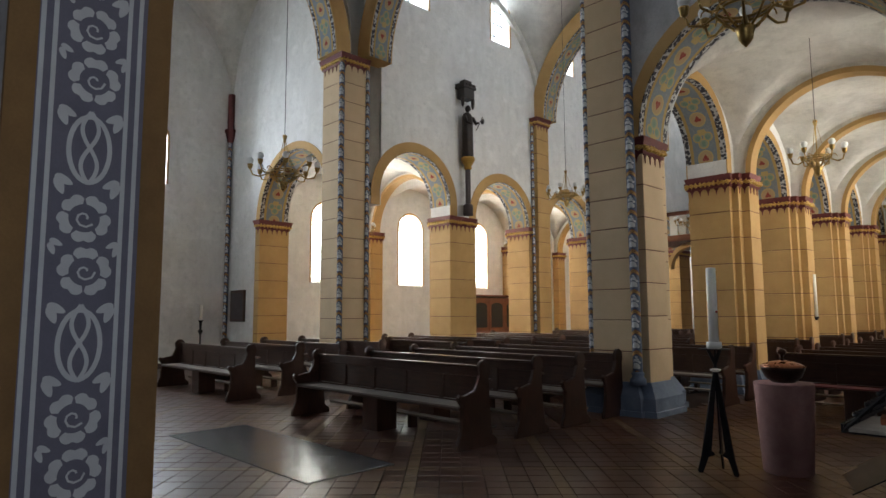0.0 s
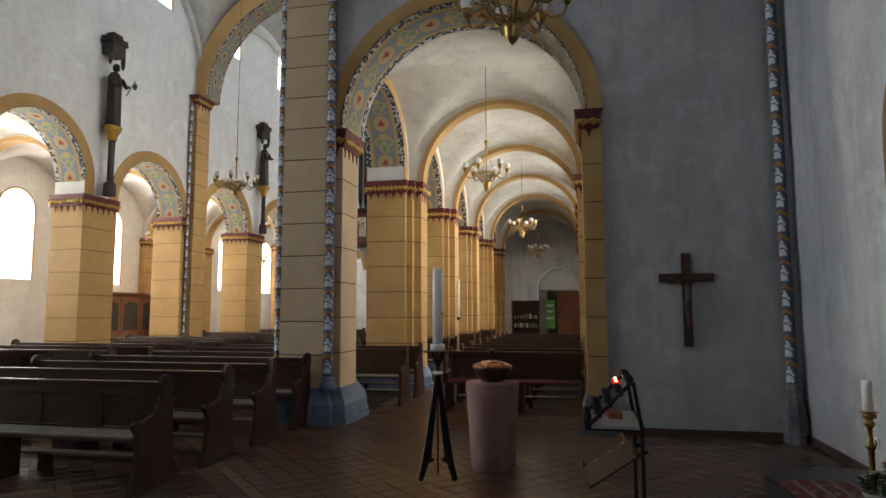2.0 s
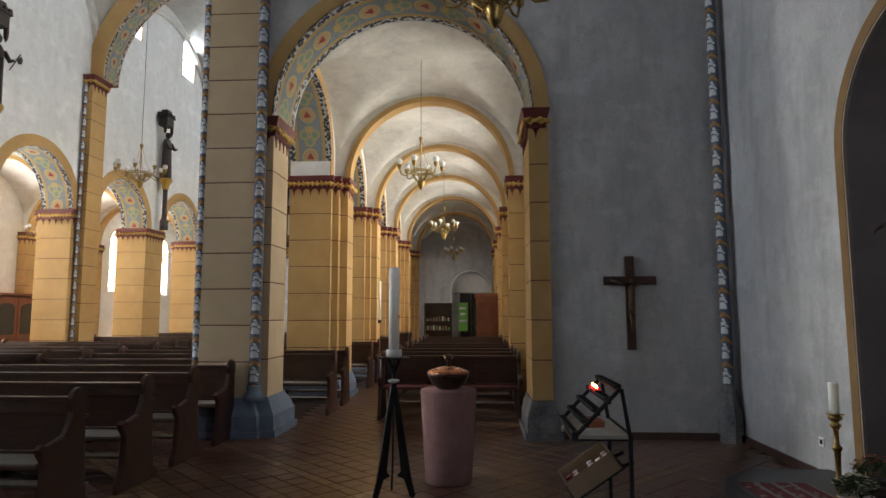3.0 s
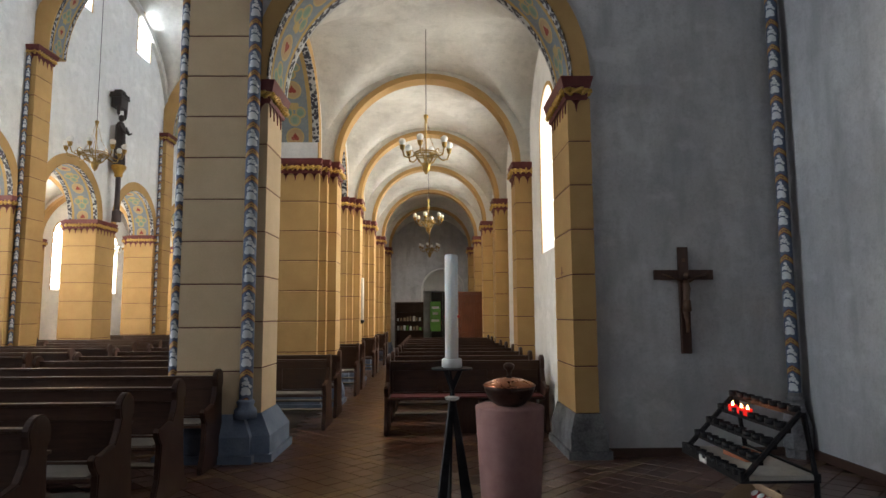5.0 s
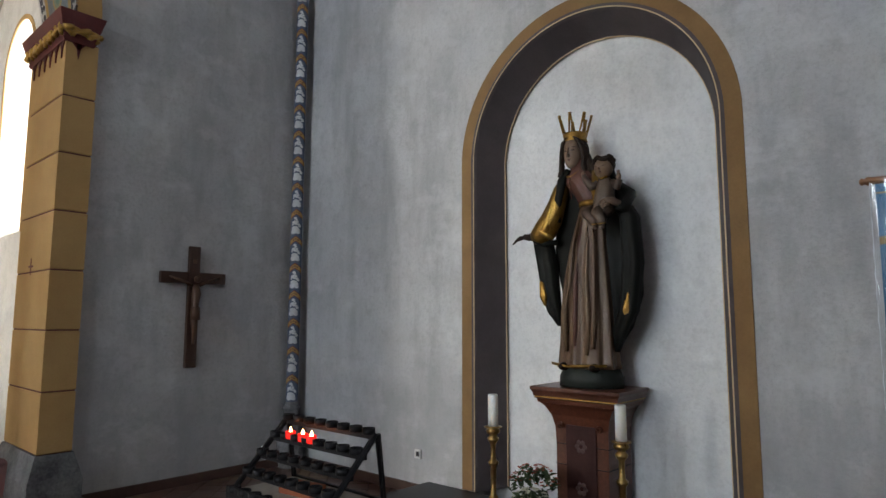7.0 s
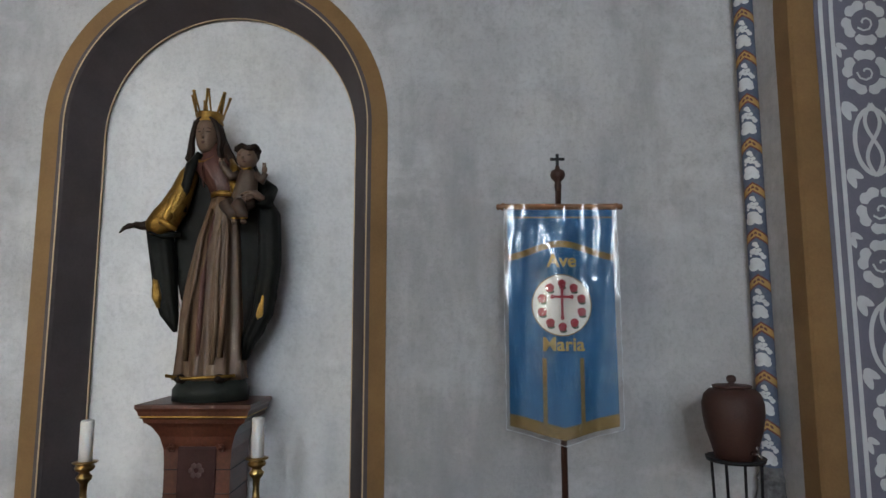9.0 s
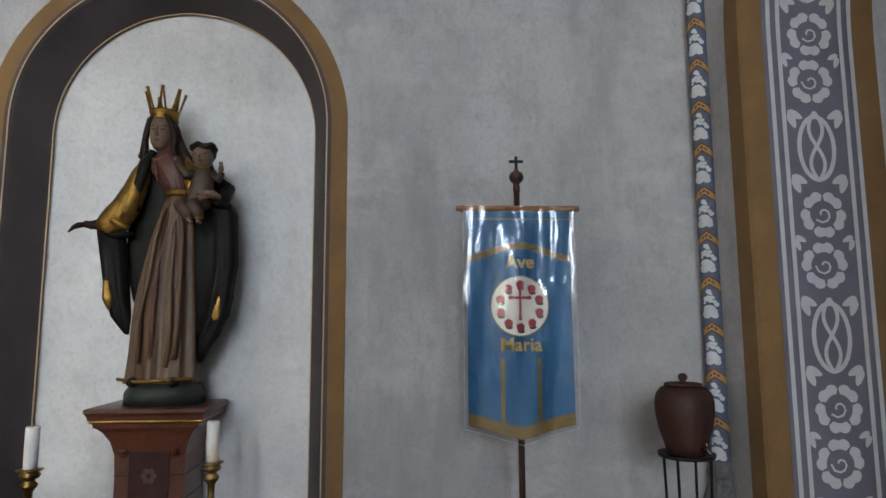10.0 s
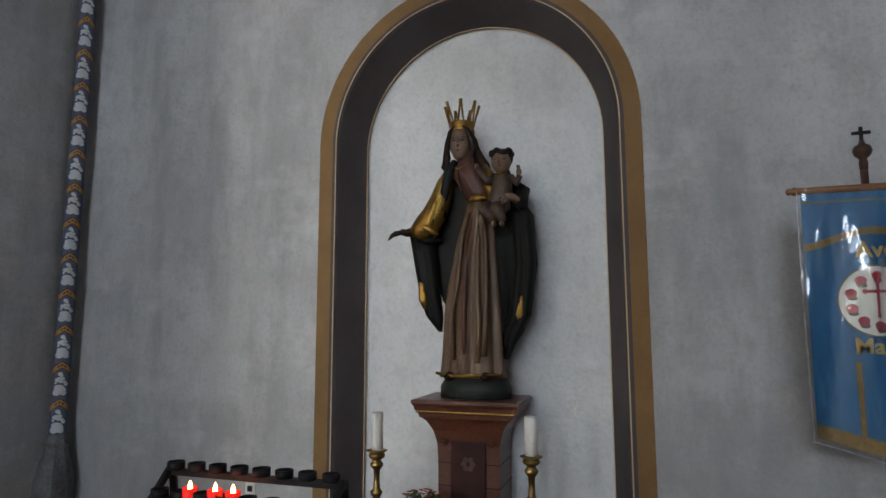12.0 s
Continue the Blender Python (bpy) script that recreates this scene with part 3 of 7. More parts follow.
for y in BAYS[:-1]:
    for f, s in ((lambda x: x, 1), (mirror, -1)):
        sp = CAP + (0.28 if y < 9 else 0.0)
        ft = sp - CAP
        c = y + (FAR_DY if s < 0 else 0.0)
        trim("trim_arcade_arch", arch_ring(c, sp, 1.198, 1.46, 0.02, along_y(f(-2.5), -s), 40, ft), OCHRE, "ochre painted arch band")
        trim("trim_arcade_arch", arch_ring(c, sp, 1.198, 1.4, 0.02, along_y(f(-1.75), s), 40, ft), OCHRE, "ochre painted arch band")
        trim("trim_arcade_soffit", soffit_band(c, sp, 1.2, -0.02, 0.77, along_y(f(-2.5), s)), SOFFIT, "arch soffit painted with hearts and vines")
for y in PIER_Y[1:]:
    for pl in (along_x, along_x_far):
        trim("trim_transverse_arch", arch_ring(0.07, CAP, 1.515, 1.61, 0.3, pl(y - 0.15)), OCHRE, "ochre transverse arch across the aisle")
        trim("trim_transverse_web", arch_ring(0.07, CAP, 1.608, 2.0, 0.24, pl(y - 0.12)), VAULT, "plaster web over the transverse arch")
for y in (6.85, 13.65, 20.45):
    trim("trim_nave_arch", arch_ring(XC, HIGH, 2.85, 3.3, 0.7, along_x(y - 0.35)), OCHRE, "painted transverse arch of the nave")
    trim("trim_nave_soffit", soffit_band(XC, HIGH, 2.85, 0.03, 0.67, along_x(y - 0.35)), SOFFIT, "arch soffit painted with hearts and vines")
for f, s in ((lambda x: x, 1), (mirror, -1)):
    trim("trim_crossing_arch", arch_ring(2.76, HIGH, 3.0, 3.4, 0.8, along_y(f(-2.58), s)), OCHRE, "painted crossing arch")
    trim("trim_crossing_soffit", soffit_band(2.76, HIGH, 3.0, 0.03, 0.77, along_y(f(-2.58), s)), SOFFIT, "arch soffit painted with hearts and vines")
    for a, b in ((6.85, 13.65), (13.65, 20.45)):
        trim("trim_wall_rib", arch_ring((a + b) / 2, HIGH + 0.1, 3.22, 3.4, 0.12, along_y(f(-2.5), -s)), VAULT, "pale wall rib dotted with dark paint")

# chapel arch: ochre face, grey-violet band with stencilled roses
trim("trim_chapel_face", arch_ring(EC, ESP, ER - 0.002, ER + 0.15, 0.02, along_x(EAST_Y), foot=ESP), OCHRE_DULL, "dull ochre arch edge")
trim("trim_chapel_reveal", arch_ring(EC, ESP, ER - 0.006, ER + 0.05, 0.83, along_x(EAST_Y + 0.001, -1), 64, ESP), OCHRE_DULL, "ochre border of the painted arch reveal")
trim("trim_chapel_ground", arch_ring(EC, ESP, ER - 0.010, ER + 0.04, 0.56, along_x(EAST_Y - 0.13, -1), 64, ESP), ROSEGROUND, "slate-violet painted arch reveal")
for d in (0.155, 0.215, 0.60, 0.66):
    trim("trim_chapel_line", arch_ring(EC, ESP, ER - 0.013, ER + 0.03, 0.024, along_x(EAST_Y - d, -1), 64, ESP), ROSEWHITE, "grey-white painted line")


def jamb_place(side):
    """Maps (across, up) on the arch reveal to space; past the springing it follows the curve."""
    def at(a, h, lift):
        r = ER - 0.012 - lift
        y = EAST_Y - 0.41 + a
        if h <= ESP:
            return (EC + side * r, y, h)
        t = (h - ESP) / ER
        return (EC + side * r * math.cos(t), y, ESP + r * math.sin(t))
    return at


def blob(bm, at, pts, lift=0.001):
    vs = [bm.verts.new(at(a, h, lift)) for a, h in pts]
    c = bm.verts.new(at(sum(p[0] for p in pts) / len(pts), sum(p[1] for p in pts) / len(pts), lift))
    for i in range(len(vs)):
        bm.faces.new((c, vs[i], vs[(i + 1) % len(vs)]))


def ribbon(bm, at, pts, w, lift=0.001, closed=False):
    n = len(pts)
    l, r = [], []
    for i, (a, h) in enumerate(pts):
        p, q = pts[(i - 1) % n if closed else max(i - 1, 0)], pts[(i + 1) % n if closed else min(i + 1, n - 1)]
        d = Vector((q[0] - p[0], q[1] - p[1])).normalized()
        l.append(bm.verts.new(at(a - d.y * w / 2, h + d.x * w / 2, lift)))
        r.append(bm.verts.new(at(a + d.y * w / 2, h - d.x * w / 2, lift)))
    for i in range(n if closed else n - 1):
        j = (i + 1) % n
        bm.faces.new((l[i], l[j], r[j], r[i]))


def rose(bm, at, a, h, s, turn):
    """Five broad petals round a dark eye with a light curl."""
    for k in range(5):
        t = turn + 2 * math.pi * k / 5
        pts = []
        for i in range(15):
            q = -0.6 + 1.2 * i / 14
            rr = s * (0.98 - 0.09 * math.exp(-(q / 0.12) ** 2)) * (1 - 0.2 * abs(q / 0.6) ** 4)
            pts.append((a + rr * math.cos(t + q), h + rr * math.sin(t + q)))
        for i in range(8):
            q = 0.5 - 1.0 * i / 7
            pts.append((a + s * 0.56 * math.cos(t + q), h + s * 0.56 * math.sin(t + q)))
        blob(bm, at, pts)
    ribbon(bm, at, [(a + s * (0.10 + 0.035 * i) * math.cos(turn + i * 0.75), h + s * (0.10 + 0.035 * i) * math.sin(turn + i * 0.75)) for i in range(9)], s * 0.085)


def leafpair(bm, at, a, h, s, sg):
    for lift, lean in ((0.0044, 0.45), (0.0052, 1.2)):
        pts = []
        for i in range(12):
            t = 2 * math.pi * i / 12
            x, y = 0.5 * s * math.cos(t), 0.24 * s * math.sin(t) * (1 + 0.3 * math.cos(t))
            c, k = math.cos(lean), math.sin(lean)
            pts.append((a + sg * (x * c - y * k), h + (x * k + y * c)))
        blob(bm, at, pts, lift)
        a += sg * 0.02
        h -= 0.035


for side in (-1, 1):
    at = jamb_place(side)
    bm = bmesh.new()
    base = 0.21 if side < 0 else 0.33
    for k in range(6):
        z = base + 1.10 * k
        ribbon(bm, at, [(0.105 * math.cos(t), z + 0.19 * math.sin(t)) for t in [2 * math.pi * i / 28 for i in range(28)]], 0.026, 0.0018, closed=True)
        for ph in (0, math.pi):
            ribbon(bm, at, [(0.042 * math.sin(ph + math.pi * 2 * i / 20), z - 0.2 + 0.42 * i / 20) for i in range(21)], 0.022, 0.0035 if ph else 0.0026)
        for dz, sg in ((0.405, 1), (0.705, -1)):
            rose(bm, at, 0.008 * sg, z + dz, 0.142, 0.3 * sg)
        for sg in (-1, 1):
            leafpair(bm, at, sg * 0.12, z + 0.2, 0.1, sg)
            leafpair(bm, at, sg * 0.12, z + 0.91, 0.1, sg)
            leafpair(bm, at, sg * 0.14, z + 0.56, 0.07, sg)
    trim("trim_chapel_roses", bm, ROSEWHITE, "grey-white stencilled roses and chain ovals")


# ---- piers ----
COURSE = 0.47


def capital(parent, poly, z, g=0.0):
    """Painted capital whose top lies at z: red abacus, gilded band, red pendants."""
    bm = bmesh.new()
    prism(bm, poly, z - 0.09, z, 0.06 + g, 0.085 + g)
    part("abacus", fix(bm), REDPAINT, parent, "oxblood painted abacus")
    bm = bmesh.new()
    prism(bm, poly, z - 0.215, z - 0.092, 0.02, 0.062)
    part("frieze", fix(bm), REDPAINT, parent, "oxblood frieze")
    bm = bmesh.new()
    n = len(poly)
    for i in range(n):
        a, b = Vector(poly[i]), Vector(poly[(i + 1) % n])
        d = b - a
        if d.length < 0.12:
            continue
        nrm = Vector((d.y, -d.x)).normalized()
        k = max(1, round(d.length / 0.16))
        for j in range(k):
            c = a + d * ((j + 0.5) / k) + nrm * 0.012
            e = d.normalized() * 0.055
            for w, h in ((1.0, 0.05), (0.45, 0.12)):
                vs = [bm.verts.new((*(c - e * w), z - 0.24)), bm.verts.new((*(c + e * w), z - 0.24)), bm.verts.new((*c, z - 0.26 - h))]
                vb = [bm.verts.new((*(Vector(v.co[:2]) - nrm * 0.014), v.co.z)) for v in vs]
                bm.faces.new(vs)
                for q in range(3):
                    bm.faces.new((vs[q], vs[(q + 1) % 3], vb[(q + 1) % 3], vb[q]))
    prism(bm, poly, z - 0.245, z - 0.217, 0.02, 0.035)
    part("pendant_band", fix(bm), REDPAINT, parent, "dark red painted pendants")
    # gilded scrolls in relief, one winding vine to a side
    for i in range(n):
        a, b = Vector(poly[i]), Vector(poly[(i + 1) % n])
        d = b - a
        if d.length < 0.12:
            continue
        u = d.normalized()
        nrm = Vector((u.y, -u.x))
        k = max(1, round(d.length / 0.17))
        m = 14 * k
        for flip in (1, -1):
            bm = bmesh.new()
            pts, rad = [], []
            for j in range(m + 1):
                t = 2 * math.pi * k * j / m
                c = a - u * 0.04 + (d + u * 0.08) * (j / m) + u * (0.03 * math.sin(2 * t)) + nrm * (0.046 + flip * 0.01 * math.cos(t))
                pts.append((*c, z - 0.155 + flip * 0.034 * math.sin(t)))
                rad.append(0.019 + 0.009 * math.sin(2.5 * t + i + flip))
            tube(bm, pts, rad, 6)
            part("scroll", fix(bm), GILDING, parent, "gilded scroll vine in relief", True)


def shaft(parent, poly, z0, z1, mt):
    """Courses of painted blocks with fine red joints."""
    bm = bmesh.new()
    prism(bm, poly, z0, z1, -0.006, -0.006)
    part("core", fix(bm), JOINT, parent, "dark red joint lines")
    n = max(1, round((z1 - z0) / COURSE))
    h = (z1 - z0) / n
    bm = bmesh.new()
    prism(bm, poly, 0.004, 0.012, -0.008, 0)
    prism(bm, poly, 0.012, h - 0.012)
    prism(bm, poly, h - 0.012, h - 0.004, 0, -0.008)
    me = link_mesh("block", fix(bm), mt)
    for i in range(n):
        ob = new("block", me)
        ob.location = (0, 0, z0 + i * h)
        ob.parent = parent


def base(parent, poly, h, mt, grow=0.16):
    bm = bmesh.new()
    prism(bm, poly, 0, 0.08, grow + 0.03, grow + 0.03)
    prism(bm, poly, 0.08, h * 0.55, grow, grow)
    prism(bm, poly, h * 0.55, h, grow, 0.012)
    part("base", fix(bm), mt, parent, "chamfered base stone")


def rect(x0, x1, y0, y1):
    x0, x1 = min(x0, x1), max(x0, x1)
    return [(x0, y0), (x1, y0), (x1, y1), (x0, y1)]


def roll(parent, x, y, z0, z1, r, turn, foot=True):
    part("painted_shaft", painted_roll(x, y, z0, z1, r, turn), STRIP, parent, "round shaft painted with white vines on blue", True)
    if foot:
        bm = bmesh.new()
        lathe(bm, [(r * 2.0, 0.0), (r * 2.0, 0.09), (r * 2.35, 0.1), (r * 2.4, z0 - 0.36), (r * 2.1, z0 - 0.28), (r * 1.45, z0 - 0.15), (r * 1.3, z0 - 0.1), (r * 1.5, z0 - 0.07), (r * 1.15, z0 - 0.04), (r * 1.15, z0)], 8, (x, y, 0))
        part("foot", fix(bm), DARKSTONE, parent, "bulbous worn stone foot")


def plan(f, pts):
    q = [(f(x), y) for x, y in pts]
    area = sum(q[i - 1][0] * q[i][1] - q[i][0] * q[i - 1][1] for i in range(len(q)))
    return q if area > 0 else q[::-1]


for f, s in ((lambda x: x, 1), (mirror, -1)):
    p = thing("crossing_pier", Matrix(), "tall ochre block pier with painted vine shafts and blue-grey base", "pier", "crossing piers")
    if s > 0:
        x0, x1, x2, y0, y1, y2, y3 = -2.52, -1.84, -1.66, 6.22, 6.31, 6.93, 7.4
    else:
        x0, x1, x2, y0, y1, y2, y3 = -2.54, -1.76, -1.66, 5.96, 6.2, 6.6, 6.66
    body = plan(f, rect(x0, x1, y0, y3))
    resp = plan(f, rect(x1, x2, y1, y2))
    shaft(p, body, 0.45, HIGH - 0.22, OCHRE_GREY)
    shaft(p, resp, 0.45, CAP - 0.22, OCHRE_GREY)
    both = plan(f, [(x0, y0), (x1, y0), (x1, y1), (x2, y1), (x2, y2), (x1, y2), (x1, y3), (x0, y3)])
    base(p, both, 0.47, BLUESTONE, 0.13)
    capital(p, body, HIGH)
    capital(p, resp, CAP)
    for rx, ry, rr, tn in ((-1.785, 6.185, 0.068, -math.pi / 2 + 0.3), (-2.57, 6.28, 0.055, -math.pi / 2 + 0.2)) if s > 0 else ((x0 - 0.02, y0 - 0.02, 0.065, -math.pi / 4), (x0 - 0.025, y3 + 0.02, 0.05, -math.pi / 4)):
        roll(p, f(rx), ry, 0.46, HIGH - 0.2, rr, tn, False)
        bm = bmesh.new()
        lathe(bm, [(rr * 1.7, 0.44), (rr * 1.7, 0.52), (rr * 1.15, 0.56), (rr * 1.4, 0.6), (rr * 1.02, 0.63)], 16, (f(rx), ry, 0))
        part("shaft_foot", fix(bm), BLUESTONE, p, "moulded shaft foot", True)
    # the respond on the other side of the aisle arch
    p = thing("wall_respond", Matrix(), "ochre block respond with gilded capital on a worn stone base", "pier", "aisle arch responds")
    resp = plan(f, rect(1.63, 1.88, 6.2, 7.1))
    shaft(p, resp, 0.45, CAP - 0.22, OCHRE)
    base(p, resp, 0.45, DARKSTONE, 0.07)
    capital(p, plan(f, rect(1.63, 1.82, 6.2, 7.1)), CAP)
    for k, yn in enumerate(PIER_Y[1:], 1):
        y = yn + (FAR_DY if s < 0 else 0.0)
        p = thing("nave_pier", Matrix(), "ochre block pier with gilded red capital", "pier", "nave piers")
        steps = [(-2.5, y - 0.5), (-1.72, y - 0.5), (-1.72, y - 0.4), (-1.6, y - 0.4), (-1.6, y - 0.25), (-1.46, y - 0.25), (-1.46, y + 0.25), (-1.6, y + 0.25), (-1.6, y + 0.4), (-1.72, y + 0.4), (-1.72, y + 0.5), (-2.5, y + 0.5)]
        body = plan(f, steps)
        shaft(p, body, 0.4, CAP - 0.22, OCHRE)
        base(p, body, 0.42, BLUESTONE, 0.08)
        capital(p, body, CAP, -0.03)
        if k % 2 == 0:
            tall = plan(f, rect(-2.72, -2.502, y - 0.3, y + 0.3))
            shaft(p, tall, 0.4, HIGH - 0.22, OCHRE)
            capital(p, tall, HIGH)
            for d in (-0.33, 0.33):
                roll(p, f(-2.56), y + d, 0.42, HIGH - 0.2, 0.05, -math.pi / 4, False)
            bm = bmesh.new()
            tube(bm, [(f(-2.64), y, HIGH), (f(-2.64), y, HIGH + 0.9)], 0.09, 12)
            part("rib_foot", fix(bm), REDSTONE, p, "dark red rib foot")
        y = yn
        p = thing("wall_respond", Matrix(), "ochre block pilaster with dark gilded capital", "pier", "aisle wall pilasters")
        resp = plan(f, rect(1.56, AW - 0.002, y - 0.24, y + 0.24))
        shaft(p, resp, 0.0, CAP - 0.22, OCHRE)
        capital(p, resp, CAP, -0.03)

for x, y, tn in ((3.92, 6.15, -math.pi * 0.72), (3.975, EAST_Y + 0.04, math.pi * 0.8), (FAR_X + 0.085, 6.155, -math.pi / 4)):
    p = thing("corner_shaft", Matrix(), "round corner shaft painted with white vines on blue", "column", "corner shafts")
    roll(p, x, y, 0.66, HIGH - 0.9, 0.062, tn)
    bm = bmesh.new()
    lathe(bm, [(0.065, HIGH - 0.9), (0.09, HIGH - 0.86), (0.15, HIGH - 0.6), (0.17, HIGH - 0.55), (0.17, HIGH - 0.5)], 12, (x, y, 0))
    part("capital", fix(bm), REDPAINT, p, "dark red and gold capital")
    bm = bmesh.new()
    tube(bm, [(x, y, HIGH - 0.5), (x, y, HIGH + 0.6)], 0.1, 10)
    part("rib_foot", fix(bm), REDSTONE, p, "dark red rib foot")

# niche frame: ochre band on the wall, plum-grey splay into the recess
trim("trim_niche_band", arch_ring(NC, NZ, 1.03, 1.135, 0.012, along_y(WALL_X, -1), 48, NZ - 0.14), OCHRE_DULL, "ochre painted niche band")
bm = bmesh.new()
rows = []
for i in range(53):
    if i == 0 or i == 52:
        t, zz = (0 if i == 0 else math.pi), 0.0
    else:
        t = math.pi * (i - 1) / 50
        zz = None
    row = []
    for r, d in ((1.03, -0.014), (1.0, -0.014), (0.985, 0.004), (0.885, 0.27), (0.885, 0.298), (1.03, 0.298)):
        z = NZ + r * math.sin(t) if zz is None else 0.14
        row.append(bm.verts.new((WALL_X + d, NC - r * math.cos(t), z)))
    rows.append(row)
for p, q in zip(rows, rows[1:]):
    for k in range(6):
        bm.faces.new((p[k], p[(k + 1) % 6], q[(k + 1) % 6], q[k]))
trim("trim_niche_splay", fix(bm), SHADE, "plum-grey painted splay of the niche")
trim("trim_niche_line", arch_ring(NC, NZ, 0.879, 0.892, 0.012, along_y(WALL_X + 0.268), 48, NZ - 0.14), OCHRE_GREY, "thin ochre line inside the niche")
trim("trim_niche_edge_line", arch_ring(NC, NZ, 0.998, 1.006, 0.004, along_y(WALL_X - 0.0145, -1), 48, NZ - 0.14), OCHRE_GREY, "thin pale line round the niche")


# ---- windows ----
def window(name, w, sill, spring, place, bars_u, bars_z):
    top = thing(name, Matrix(), "round-headed window with pale leaded panes, bright with daylight", "window", "church windows")
    r = w / 2
    outline = [(-r, sill), (r, sill)] + [(r * math.cos(math.pi * i / 20), spring + r * math.sin(math.pi * i / 20)) for i in range(21)]
    out = []
    for q in outline:
        if not out or (Vector(q) - Vector(out[-1])).length > 1e-3:
            out.append(q)
    bm = bmesh.new()
    slab(bm, out, lambda u, z, d: place(u, 0.30 + d, z), 0.008)
    pane = part("pane", fix(bm), PANE, top, "pale leaded glass")
    pane.visible_shadow = False
    for z in bars_z:
        half = r if z <= spring else math.sqrt(max(0.0, r * r - (z - spring) ** 2))
        bm = bmesh.new()
        slab(bm, [(-half, z - 0.012), (half, z - 0.012), (half, z + 0.012), (-half, z + 0.012)], lambda u, zz, d: place(u, 0.27 + d, zz), 0.024)
        part("glazing_bar", fix(bm), LEAD, top)
    for u in bars_u:
        bm = bmesh.new()
        zt = spring + math.sqrt(max(0.0, r * r - u * u))
        slab(bm, [(u - 0.008, sill), (u + 0.008, sill), (u + 0.008, zt), (u - 0.008, zt)], lambda uu, zz, d: place(uu, 0.275 + d, zz), 0.014)
        part("glazing_bar", fix(bm), LEAD, top)
    part("painted_frame", arch_ring(0, spring, r - 0.004, r + 0.05, 0.012, lambda u, d, z: place(u, -d, z), 28, spring - sill), OCHRE, top, "thin ochre painted surround")
    bm = bmesh.new()
    slab(bm, [(0.0, sill + 0.001), (0.27, sill + 0.001), (0.27, sill + 0.16)], lambda a, z, d: place(d - r + 0.004, a, z), w - 0.008)
    part("sill", fix(bm), NAVEWHITE, top, "sloping plaster sill")
    return tagged(top, kind="structure")


for y in BAYS:
    for f, s in ((lambda x: x, 1), (mirror, -1)):
        window("window_aisle", 1.1, 2.4, 4.3, lambda u, d, z, f=f, s=s, y=y: (f(AW) + s * d, y + u, z), (-0.27, 0.0, 0.27), (2.85, 3.35, 3.85, 4.3))
    window("window_clerestory", 0.85, 9.5, 10.5, lambda u, d, z, y=y: (mirror(-2.5) - d, y - 0.25 + u, z), (0.0,), (9.85, 10.25, 10.65))
# first window is added out of sight, made large to reflect in the floor
window("window_transept", 1.8, 3.0, 6.3, lambda u, d, z: (FAR_X - d, 0.9 + u, z), (-0.45, 0.0, 0.45), (3.8, 4.6, 5.4, 6.2))
window("window_transept", 1.1, 5.1, 6.4, lambda u, d, z: (FAR_X - d, 3.8 + u, z), (-0.27, 0.27), (5.6, 6.1, 6.6))


# ---- pews ----
def bench_end(x, t):
    """Outline of a bench end in (y, z): low arm in front, tall rounded knob over the back."""
    pts = [(-0.30, 0.0), (0.34, 0.0), (0.34, 0.06), (0.26, 0.12), (0.22, 0.45), (0.21, 0.76), (0.235, 0.80)]
    pts += [(0.135 + 0.1 * math.cos(a), 0.85 + 0.1 * math.sin(a)) for a in [math.pi * i / 12 for i in range(13)]]
    pts += [(0.055, 0.78), (0.03, 0.70), (-0.02, 0.62), (-0.20, 0.58), (-0.26, 0.60), (-0.29, 0.57), (-0.27, 0.52), (-0.22, 0.46), (-0.24, 0.2), (-0.30, 0.06)]
    bm = bmesh.new()
    slab(bm, pts, lambda u, w, d: (x + d, u, w), t)
    fix(bm)
    es = [e for e in bm.edges if len(e.link_faces) == 2 and e.calc_face_angle(0) > 1.2 and abs(e.verts[0].co.x - e.verts[1].co.x) < 1e-4]
    bmesh.ops.bevel(bm, geom=es, offset=0.008, segments=2, affect="EDGES")
    return bm


